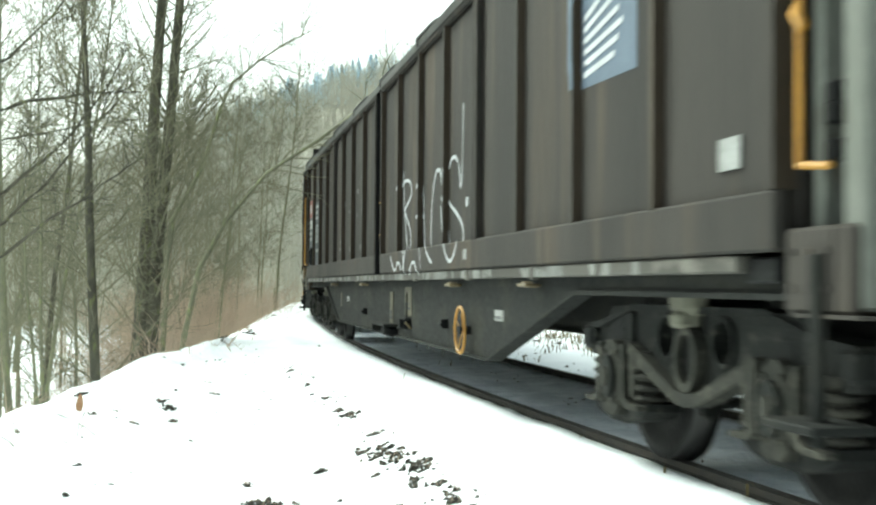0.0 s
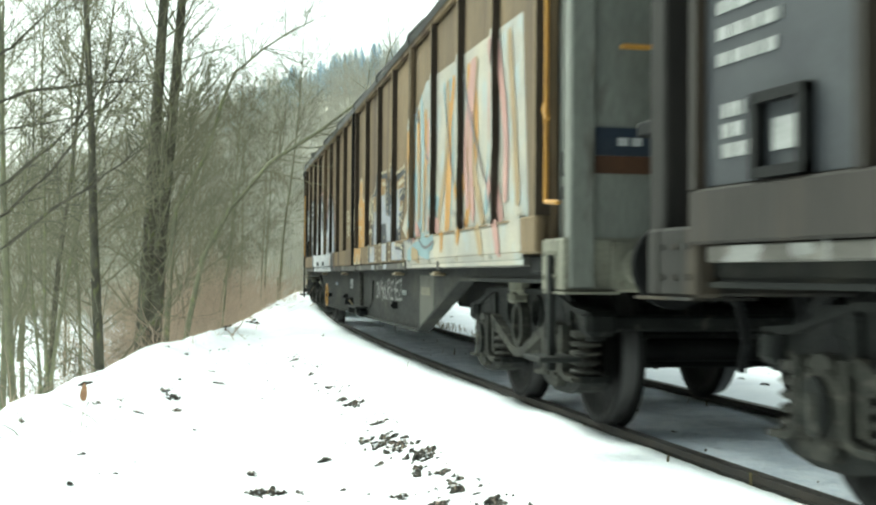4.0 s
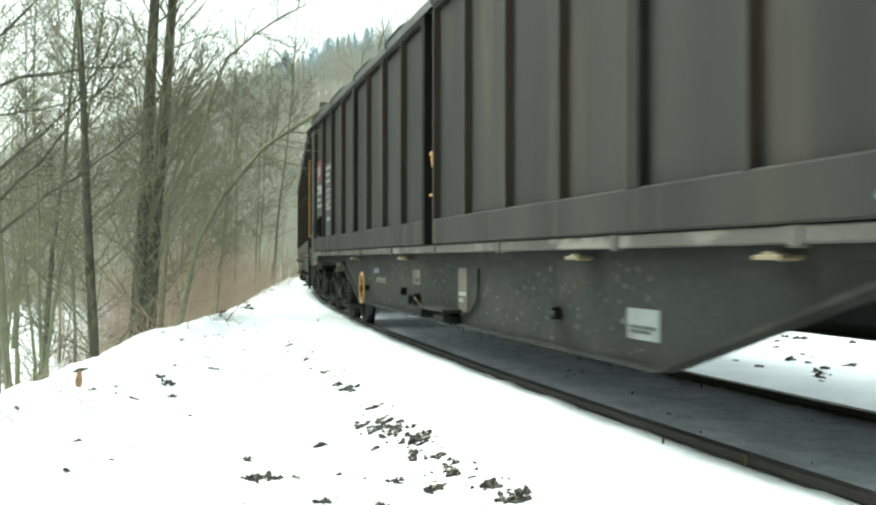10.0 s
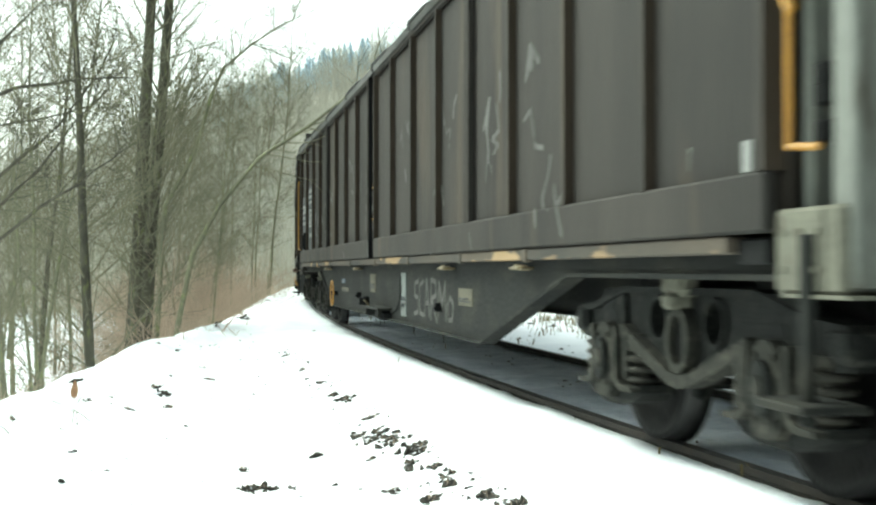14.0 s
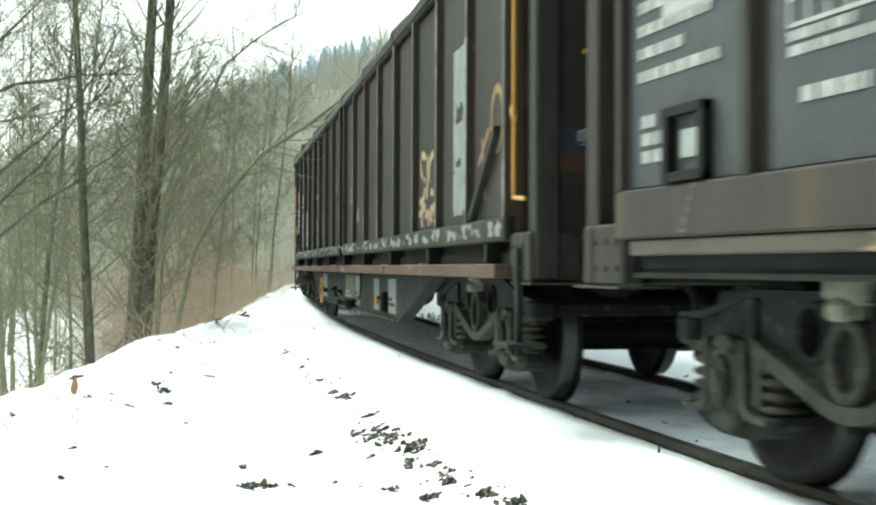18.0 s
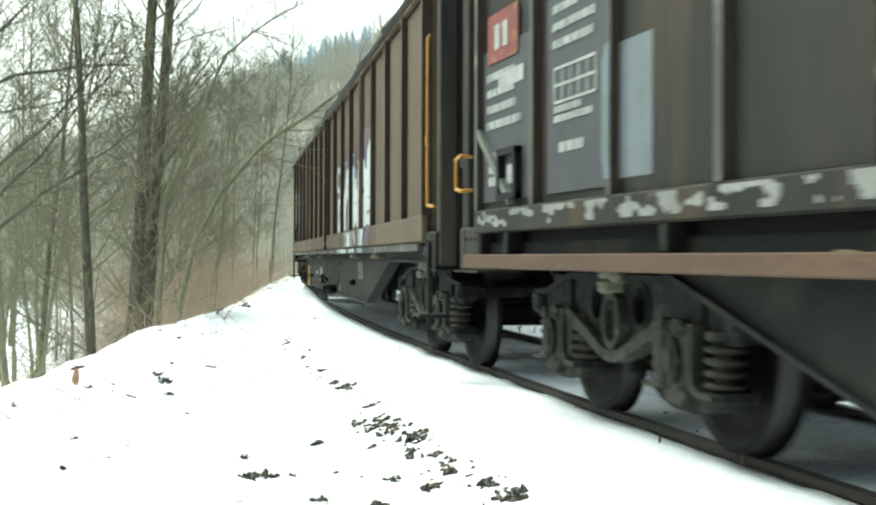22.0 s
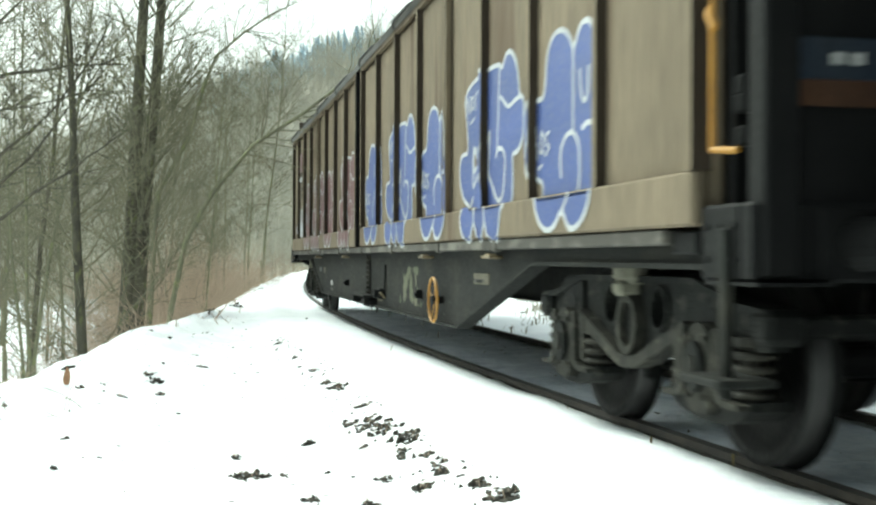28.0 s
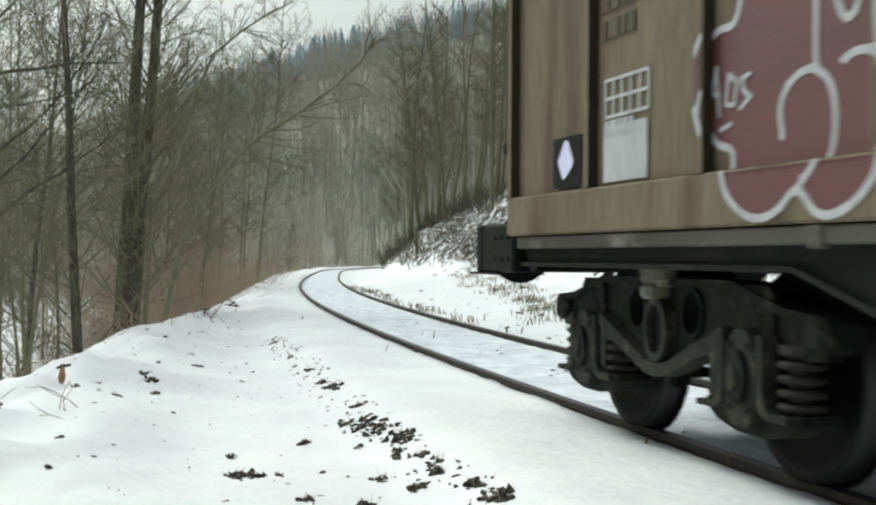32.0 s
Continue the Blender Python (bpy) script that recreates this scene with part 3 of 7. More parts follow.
def door(parent, x0, x1, paint, sign, z0, z1, panels=8, worn_rib=None):
    """A sliding side wall: ribbed panels over a deep bottom rail."""
    pitch = (x1 - x0) / panels
    hi, chord = z1, z0 + (0.155 if z0 > 1.08 else 0.225)
    y = SIDE

    def skin(bm):
        box(bm, x0, x1, y - 0.12, y - 0.08, z0 + 0.02, hi)
    d = part("sliding_door", skin_bm(skin), paint, parent)

    def panel_build(bm):
        box(bm, -pitch / 2 + 0.035, pitch / 2 - 0.035, y - 0.085, y - 0.042, chord + 0.004, hi - 0.07, 0.004)
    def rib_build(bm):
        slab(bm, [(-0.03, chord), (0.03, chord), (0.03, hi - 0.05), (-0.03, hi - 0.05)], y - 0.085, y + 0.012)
        # side faces get the second material, with shade put into its colour
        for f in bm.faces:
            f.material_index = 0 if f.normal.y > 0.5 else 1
    def rail_build(bm):
        box(bm, x0 + 0.002, x1 - 0.002, y - 0.045, y + 0.012, z0, chord, 0.012)
    def top_build(bm):
        box(bm, x0 + 0.002, x1 - 0.002, y - 0.045, y + 0.008, hi - 0.055, hi + 0.02, 0.01)
    pm = shared(("panel", round(pitch, 3), z0, paint), panel_build)
    rm = shared(("rib", z0, paint), rib_build)
    for i in range(panels):
        o = part("panel", pm, paint, d)
        o.location.x = x0 + pitch * (i + 0.5)
    for i in range(panels + 1):
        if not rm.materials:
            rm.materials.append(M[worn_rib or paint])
            rm.materials.append(M["rib_shade"])
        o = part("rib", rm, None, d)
        o.location.x = min(max(x0 + pitch * i, x0 + 0.04), x1 - 0.04)
    part("bottom_rail", skin_bm(rail_build), paint, d)
    part("top_rail", skin_bm(top_build), paint, d)
    def mid(bm):
        box(bm, -0.075, -0.048, y - 0.03, y + 0.012, z0, hi)
        box(bm, 0.048, 0.075, y - 0.03, y + 0.012, z0, hi)
    o = part("seam_post", shared(("seam_post", z0, paint), mid), paint, d)
    o.location.x = x0 + pitch * panels / 2
    return d


def skin_bm(build):
    bm = bmesh.new()
    build(bm)
    return bm


def wagon(paint, label, half=9.83, dp=16.715, board=False, end="grey_end", strip="strip", beam="beam", last=False, catch="yellow", set_back=0.0, rear=None):
    """A bogie wagon with two sliding side walls. Returns it and its wheelsets."""
    w = thing("freight_wagon", label, "wagon", "goods train")
    tip = dp / 2 + 5.0688 / 2
    sets = bogie(w, -dp / 2 + set_back, 2.2) + bogie(w, dp / 2, -2.2)
    z0 = 1.095 if board else 1.065
    top = 3.2
    # body
    gap = (0.06, 0.50)
    for a, b in ((-half, gap[0]), (gap[1], half + 0.03)):
        door(w, a, b, paint, 1, z0, top, 8, "strip" if board else None)
    # black strip on the rear door's edge, added so the gap reads dark
    bm = bmesh.new()
    box(bm, gap[1] - 0.035, gap[1] - 0.002, SIDE - 0.16, SIDE + 0.004, z0, top)
    part("door_seal", bm, "black", w, "black strip at the door's edge that darkens the gap")
    bm = bmesh.new()
    box(bm, -half, half, -SIDE, -SIDE + 0.08, z0, top)
    part("far_wall", bm, paint, w)
    bm = bmesh.new()
    box(bm, -half - 0.1, half + 0.1, -1.22, 1.22, 0.93, 1.03)
    part("floor_frame", bm, "under", w)
    bm = bmesh.new()
    arc = [(SIDE + 0.02, top - 0.02), (SIDE + 0.03, top + 0.05), (1.2, top + 0.22), (0.9, top + 0.40), (0.45, top + 0.52), (0.0, top + 0.56)]
    arc = arc + [(-y, z) for y, z in arc[-2::-1]]
    rows = [[bm.verts.new((x, y, z)) for y, z in arc] for x in (-half - 0.42, half + (0.13 if last else 0.42))]
    for i in range(len(arc) - 1):
        bm.faces.new((rows[0][i], rows[1][i], rows[1][i + 1], rows[0][i + 1])).smooth = True
    bmesh.ops.solidify(bm, geom=bm.faces[:], thickness=0.04)
    part("roof", bm, "roof", w)
    for k in range(9):
        bm = bmesh.new()
        x = -half + (2 * half) * k / 8
        for (ya, za), (yb, zb) in zip(arc, arc[1:]):
            rod(bm, (x, ya, za + 0.015), (x, yb, zb + 0.015), 0.022, seg=5)
        part("roof_rib", bm, "roof", w)
    # gap between the side walls, with its post and catch; the wall behind is black, the gap's shade put into its colour
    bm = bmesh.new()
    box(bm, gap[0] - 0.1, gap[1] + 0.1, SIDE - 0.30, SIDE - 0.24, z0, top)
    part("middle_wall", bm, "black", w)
    bm = bmesh.new()
    bent(bm, [(0.30, SIDE - 0.1, z0 + 0.02), (0.30, SIDE - 0.1, top)], 0.03)
    bent(bm, [(0.20, SIDE - 0.12, z0 + 0.02), (0.20, SIDE - 0.12, top)], 0.018)
    part("locking_bar", bm, "under", w)
    bm = bmesh.new()
    slab(bm, [(0.22, 1.90), (0.23, 1.92), (0.42, 1.91), (0.42, 1.89), (0.36, 1.88), (0.31, 1.77), (0.27, 1.78), (0.26, 1.82), (0.28, 1.885)], SIDE - 0.06, SIDE - 0.035)
    part("door_catch", bm, catch, w)
    bm = bmesh.new()
    box(bm, 0.22, 0.40, SIDE - 0.06, SIDE - 0.03, 1.51, 1.53)
    part("door_bolt", bm, catch, w)
    # ends
    for sx in (-1, 1):
        xe = sx * (half + (0.10 if last and sx > 0 else 0.42))
        front = sx < 0
        skin_of = "taupe" if last and not front else end if front or not rear else rear
        stock = beam if front or not rear else rear
        bm = bmesh.new()
        box(bm, xe - 0.04, xe + 0.04, -1.2, 1.2, 1.0, top + 0.40)
        part("end_wall", bm, skin_of, w)
        for y in (-1.2, 1.2):
            bm = bmesh.new()
            box(bm, xe - 0.075 + 0.02 * sx, xe + 0.075 + 0.02 * sx, y - 0.07, y + 0.07, 0.86, top + 0.02, 0.012)
            part("corner_post", bm, skin_of, w)
        for y in (-0.62, 0.62):
            bm = bmesh.new()
            box(bm, xe - 0.05 + 0.05 * sx, xe + 0.05 + 0.05 * sx, y - 0.055, y + 0.055, 1.0, top + 0.3, 0.012)
            part("end_post", bm, skin_of, w)
        bm = bmesh.new()
        box(bm, xe + 0.042 * sx, xe + 0.05 * sx, 0.69, 1.12, 1.60, 1.755)
        part("blue_band", bm, "blue_band", w)
        bm = bmesh.new()
        box(bm, xe + 0.042 * sx, xe + 0.05 * sx, 0.69, 1.12, 1.50, 1.598)
        part("brown_band", bm, "brown_band", w)
        for k in range(2):
            bm = bmesh.new()
            box(bm, xe + 0.05 * sx, xe + 0.054 * sx, 0.93 - 0.08 * k, 0.99 - 0.08 * k, 1.655, 1.70)
            part("lettering", bm, "white", w)
        # headstock
        xb = sx * (half + (0.58 if last and sx > 0 else 0.36))
        bm = bmesh.new()
        box(bm, min(xb - 0.0, xb + 0.12 * sx), max(xb, xb + 0.12 * sx), -1.3, 1.3, 0.845, 1.145, 0.015)
        box(bm, *sorted((sx * (half + 0.01), xb)), 1.18, 1.3, 0.845, 1.145, 0.015)
        box(bm, *sorted((sx * (half + 0.01), xb)), -1.3, -1.18, 0.845, 1.145, 0.015)
        part("headstock", bm, stock, w)
        bm = bmesh.new()
        box(bm, xb - 0.30 * sx - 0.02, xb + 0.2 * sx + 0.02, 1.0, 1.31, 0.832, 0.846)
        part("headstock_plate", bm, stock, w)
        for k in range(3):
            for z in (0.93, 1.06):
                bm = bmesh.new()
                oval(bm, 0, 0, 0.014, 0.014, 0, 0.012, 6)
                o = part("rivet", bm, stock, w)
                o.location = (sx * (half + 0.08 + 0.12 * k), 1.3, z)
        # buffers
        for y in (-0.875, 0.875):
            bm = bmesh.new()
            rod(bm, (xb + 0.12 * sx, y, 0.99), (xb + 0.40 * sx, y, 0.99), 0.105, 0.09, 18)
            box(bm, *sorted((xb + 0.1 * sx, xb + 0.14 * sx)), y - 0.16, y + 0.16, 0.85, 1.13, 0.01)
            bf = part("buffer", bm, stock, w)
            bm = bmesh.new()
            rod(bm, (xb + 0.40 * sx, y, 0.99), (tip * sx - 0.035 * sx, y, 0.99), 0.075, seg=16)
            part("plunger", bm, "black", bf)
            bm = bmesh.new()
            rod(bm, (tip * sx - 0.04 * sx, y, 0.99), (tip * sx - 0.004 * sx, y, 0.99), 0.225, 0.20, 28)
            part("buffer_head", bm, "black", bf)
        bm = bmesh.new()
        bent(bm, [(xb, 0, 0.95), (xb + 0.25 * sx, 0, 0.90), (xb + 0.33 * sx, 0, 0.72), (xb + 0.24 * sx, 0, 0.62)], 0.035)
        part("coupling_hook", bm, "black", w)
        bm = bmesh.new()
        bent(bm, [(xb + 0.10 * sx, 0.35, 0.86), (xb + 0.28 * sx, 0.35, 0.78), (xb + 0.34 * sx, 0.33, 0.58), (xb + 0.20 * sx, 0.3, 0.42)], 0.028)
        part("brake_hose", bm, "black", w)
        if front:
            # handrail, steps and ladder bars on the leading corner
            bm = bmesh.new()
            xr = xe + 0.28
            bent(bm, [(xr, 1.29, 2.75), (xr, 1.31, 2.72), (xr, 1.31, 1.36), (xr - 0.16, 1.28, 1.345)], 0.014)
            slab(bm, [(xr + 0.02, 1.93), (xr + 0.05, 1.90), (xr - 0.02, 1.82), (xr - 0.04, 1.84)], 1.30, 1.325)
            part("handrail", bm, "yellow", w, "yellow painted handrail")
            bm = bmesh.new()
            bent(bm, [(xe - 0.09, 0.98, 2.2), (xe - 0.14, 0.98, 2.19), (xe - 0.14, 0.72, 2.19), (xe - 0.09, 0.72, 2.2)], 0.015)
            part("grab_bar", bm, "yellow", w, "yellow grab bar")
            bm = bmesh.new()
            box(bm, xr + 0.03, xr + 0.10, 1.12, 1.2, 1.15, top)
            part("pipe_cover", bm, end, w)
            bm = bmesh.new()
            for z in (1.42, 1.55, 1.62):
                box(bm, xr - 0.10, xr - 0.02, 1.13, 1.23, z - 0.05, z + 0.03, 0.01)
            part("valve", bm, "black", w)
            bm = bmesh.new()
            box(bm, xe + 0.12, xe + 0.18, 1.29, 1.33, 0.40, 1.05, 0.006)
            part("step_hanger", bm, "under", w)
            bm = bmesh.new()
            box(bm, xe - 0.02, xe + 0.36, 1.18, 1.42, 0.455, 0.485, 0.006)
            part("footstep", bm, "under", w)
        else:
            bm = bmesh.new()
            box(bm, xe - 0.02, xe + 0.34, 1.14, 1.22, 1.59, 1.66, 0.01)
            part("lamp_bracket", bm, "black", w)
    # floor edge strip, with clamps
    if board:
        for a, b in ((-half - 0.05, -4.7), (-4.64, -0.06), (0.04, 4.7), (4.76, half + 0.02)):
            bm = bmesh.new()
            box(bm, a, b, SIDE - 0.06, SIDE + 0.09, 0.865, 0.955, 0.008)
            part("side_board", bm, "board_rust", w, "rusty longitudinal side board")
        # black sheet above the boards puts the open gap's shade into colour
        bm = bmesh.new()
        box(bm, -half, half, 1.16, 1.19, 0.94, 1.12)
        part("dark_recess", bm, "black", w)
        for k in range(9):
            bm = bmesh.new()
            x = -half + 0.6 + (2 * half - 1.2) * k / 8
            box(bm, x - 0.04, x + 0.04, SIDE - 0.12, SIDE - 0.0, 0.955, 1.10, 0.01)
            part("roller_bracket", bm, "under", w)
    else:
        for a, b in ((-half + 0.36, -4.6), (-4.56, 0.0), (0.04, 4.6), (4.64, half - 0.1)):
            bm = bmesh.new()
            box(bm, a, b, SIDE - 0.10, SIDE - 0.005, 0.99, 1.058, 0.008)
            part("floor_edge", bm, strip, w)
        for k in (-6.5, -4.58, -2.2, 0.02, 2.3, 4.62, 6.7):
            bm = bmesh.new()
            box(bm, k - 0.05, k + 0.05, SIDE - 0.04, SIDE + 0.006, 0.975, 1.06, 0.008)
            part("clamp", bm, strip, w)
        bm = bmesh.new()
        box(bm, -half + 0.1, -half + 0.36, 1.1, SIDE - 0.05, 0.95, 1.05, 0.01)
        part("end_roller", bm, "black", w)
    # deep sole beams between the bogies
    for y in (1.2, -1.2):
        bm = bmesh.new()
        slab(bm, [(-half, 0.995), (-half, 0.90), (-7.15 + set_back * 1.3, 0.90), (-4.95 + set_back * 1.3, 0.385), (5.15, 0.385), (6.95, 0.90), (half, 0.90), (half, 0.995)], y - 0.012, y + 0.012)
        sb = part("sole_beam", bm, "under", w, "deep fish-bellied steel sole beam")
        for (xa, za), (xb2, zb) in zip([(-half, 0.90), (-7.15 + set_back * 1.3, 0.90), (-4.95 + set_back * 1.3, 0.385), (5.15, 0.385), (6.95, 0.90)], [(-7.15 + set_back * 1.3, 0.90), (-4.95 + set_back * 1.3, 0.385), (5.15, 0.385), (6.95, 0.90), (half, 0.90)]):
            d = Vector((xb2 - xa, 0, zb - za)).normalized()
            nrm = Vector((-d.z, 0, d.x)) * 0.012
            pts = [(xa - nrm.x, za - nrm.z), (xb2 - nrm.x, zb - nrm.z), (xb2 + nrm.x, zb + nrm.z), (xa + nrm.x, za + nrm.z)]
            part("flange", slab(bmesh.new(), pts, y - 0.07, y + 0.055), "under", sb)
    for y in (-0.35, 0.35):
        bm = bmesh.new()
        box(bm, -7.2, 7.2, y - 0.04, y + 0.04, 0.62, 0.95)
        part("centre_sill", bm, "under", w)
    # brake gear below the floor
    bm = bmesh.new()
    rod(bm, (-1.6, 0.5, 0.62), (-0.6, 0.5, 0.62), 0.17, seg=18)
    part("air_tank", bm, "under", w)
    return w, sets, tip


TRAIN = [
    wagon("dark", "dark grey-brown sliding-wall freight wagon with white scrawl", beam="dark", catch="yellow", rear="grey"),
    wagon("brown", "brown sliding-wall freight wagon with large white and orange graffiti", beam="beam", catch="yellow"),
    wagon("grey", "dark grey sliding-wall freight wagon with a turquoise scrawl", catch="yellow"),
    wagon("dark", "dark grey-brown sliding-wall freight wagon with faded chalky scribbles", strip="strip_rust", rear="dark"),
    wagon("soot", "sooty brown sliding-wall freight wagon with rusty side boards", half=9.52, dp=15.546, board=True, end="soot", beam="soot", catch="brass", set_back=0.28),
    wagon("taupe", "taupe sliding-wall freight wagon with white block graffiti", beam="under", end="dark"),
    wagon("tan", "tan sliding-wall freight wagon with blue and red graffiti", beam="black", end="black", strip="strip", last=True, catch="yellow"),
]

# ---- paint and marks on the wagons ----
def ell(u, z, ru, rz):
    return lambda U, Z: (np.hypot((U - u) / ru, (Z - z) / rz) - 1) * min(ru, rz)


def stroke(points, r):
    def f(U, Z):
        best = np.full(U.shape, 9.0)
        for (a, b), (c, d) in zip(points, points[1:]):
            l2 = (c - a) ** 2 + (d - b) ** 2 + 1e-9
            t = np.clip(((U - a) * (c - a) + (Z - b) * (d - b)) / l2, 0, 1)
            best = np.minimum(best, np.hypot(U - a - t * (c - a), Z - b - t * (d - b)))
        return best - r
    return f


def poly(points):
    def f(U, Z):
        best, inside = np.full(U.shape, 9.0), np.zeros(U.shape, bool)
        for (a, b), (c, d) in zip(points, points[1:] + points[:1]):
            l2 = (c - a) ** 2 + (d - b) ** 2 + 1e-9
            t = np.clip(((U - a) * (c - a) + (Z - b) * (d - b)) / l2, 0, 1)
            best = np.minimum(best, np.hypot(U - a - t * (c - a), Z - b - t * (d - b)))
            if d != b:
                inside ^= ((b > Z) != (d > Z)) & (U < (c - a) * (Z - b) / (d - b) + a)
        return np.where(inside, -best, best)
    return f


def rect(u0, u1, z0, z1):
    return poly([(u0, z0), (u1, z0), (u1, z1), (u0, z1)])


def union(*fs):
    return lambda U, Z: np.minimum.reduce([f(U, Z) for f in fs])


def cut(f, *gs):
    return lambda U, Z: np.maximum.reduce([f(U, Z)] + [-g(U, Z) for g in gs])


def rim(f, wide):
    return lambda U, Z: np.abs(f(U, Z)) - wide


def worn(f, size, level, seed, drawn=1.0):
    """Breaks a shape up where the paint has gone."""
    def g(U, Z):
        n = np.vectorize(lambda a, b: noise.fractal((a / size / drawn + seed, b / size, seed), 0.7, 2.3, 4))(U, Z)
        return np.maximum(f(U, Z), (level - n) * size * 0.5)
    return g


def paint(w, name, material, shape, x, u0, u1, z0, z1, lift=0.003, step=0.028, half=9.83, base=1.065, belly=False, label="", down=0.0):
    """Lays paint on a wagon's side, over panels, ribs and rails; u runs forward from x."""
    chord = base + (0.155 if base > 1.08 else 0.225)
    z0, z1 = z0 - down, z1 - down
    us, zs = list(np.arange(u0, u1 + step, step)), list(np.arange(z0, z1 + step, step))
    ribs = []
    if not belly:
        for a, b in ((-half, 0.06), (0.50, half + 0.03)):
            ribs += [min(max(a + (b - a) * i / 8, a + 0.04), b - 0.04) for i in range(9)]
        for r in ribs:
            us += [x - r - 0.0305, x - r - 0.0295, x - r + 0.0295, x - r + 0.0305]
        zs += [base - 0.003, base - 0.001, chord - 0.001, chord + 0.001]
    us, zs = np.array(sorted(v for v in us if u0 <= v <= u1)), np.array(sorted(v for v in zs if z0 <= v <= z1))
    U, Z = np.meshgrid(us, zs, indexing="ij")
    S = shape(U, Z + down)
    X = x - U
    if belly:
        Y = np.full(U.shape, 1.2125)
    else:
        Y = np.where(Z < base, SIDE - 0.005, np.where(Z < chord, SIDE + 0.012, SIDE - 0.042))
        for r in ribs:
            Y = np.where((Z > chord) & (abs(X - r) <= 0.03), SIDE + 0.012, Y)
    Y = Y + lift
    keep = (S[:-1, :-1] + S[1:, :-1] + S[1:, 1:] + S[:-1, 1:]) < 0
    keep &= (np.diff(us) > 0.0015)[:, None] & (np.diff(zs) > 0.0021)[None, :]
    if not keep.any():
        return None
    pad = np.zeros((keep.shape[0] + 2, keep.shape[1] + 2), bool)
    pad[1:-1, 1:-1] = keep
    near = pad[:-1, :-1].astype(int) + pad[1:, :-1] + pad[1:, 1:] + pad[:-1, 1:]
    border = (near > 0) & (near < 4)
    e = 0.004
    gu, gz = (shape(U + e, Z + down) - shape(U - e, Z + down)) / (2 * e), (shape(U, Z + down + e) - shape(U, Z + down - e)) / (2 * e)
    g2 = np.maximum(gu ** 2 + gz ** 2, 0.05)
    mu, mz = np.where(border, np.clip(-S * gu / g2, -step, step), 0), np.where(border, np.clip(-S * gz / g2, -step, step), 0)
    idx = -np.ones(U.shape, int)
    used = near > 0
    idx[used] = np.arange(used.sum())
    verts = np.stack([X - mu, Y, Z + mz], -1)[used]
    faces = [(idx[i, j], idx[i + 1, j], idx[i + 1, j + 1], idx[i, j + 1]) for i, j in zip(*np.nonzero(keep))]
    me = bpy.data.meshes.new(name)
    me.from_pydata(verts.tolist(), [], faces)
    me.materials.append(M[material])
    ob = new(name, me)
    ob.parent = w
    return tagged(ob, label, kind="stuff" if name in ("scuff", "mud_splash", "grey_patch", "graffiti_splash", "graffiti_dotting") else "")


def letters(w, name, text, material, x, y, z, size, wide=1.0):
    """Readable words, lettered on the side."""
    cu = bpy.data.curves.new(name, "FONT")
    cu.body, cu.size = text, size
    tmp = new(name, cu)
    bpy.context.view_layer.update()
    me = bpy.data.meshes.new_from_object(tmp.evaluated_get(bpy.context.evaluated_depsgraph_get()))
    bpy.data.objects.remove(tmp)
    bpy.data.curves.remove(cu)
    me.materials.clear()
    me.materials.append(M[material])
    ob = new(name, me)
    ob.parent = w
    ob.matrix_basis = Matrix.Translation((x, y, z)) @ Matrix(((-wide, 0, 0, 0), (0, 0, 1, 0), (0, 1, 0, 0), (0, 0, 0, 1)))
    return ob


def card(w, name, material, x0, x1, z0, z1, y, label=""):
    bm = bmesh.new()
    box(bm, min(x0, x1), max(x0, x1), y, y + 0.006, z0, z1)
    return part(name, bm, material, w, label)


def bars(w, material, x, z, wide, tall, rows, y, seed=1, fill=0.8):
    """Lines of lettering too small or private to read, as plain bars; x is where they start."""
    g = random.Random(seed)
    pitch = tall / rows
    for r in range(rows):
        at = 0.0
        stop = wide * g.uniform(0.55, 1.0)
        while at < stop:
            ln = g.uniform(0.03, 0.12)
            card(w, "lettering", material, x - at, x - min(at + ln, stop), z - pitch * (r + fill), z - pitch * r, y)
            at += ln + 0.022


def grid_sign(w, material, x, z, wide, tall, y):
    """The little table of load limits: a frame with cells."""
    bm = bmesh.new()
    n = 5
    for i in range(n + 1):
        u = x - wide * i / n
        box(bm, u - 0.008, u + 0.008, y, y + 0.005, z - tall * 0.6, z)
    for k in (0.0, 0.3, 0.6):
        box(bm, x - wide, x, y, y + 0.006, z - tall * k - 0.008, z - tall * k + 0.008)
    part("load_table", bm, material, w)
    bars(w, material, x, z - tall * 0.66, wide, tall * 0.34, 2, y, 4, 0.7)


PANEL_Y = SIDE - 0.036


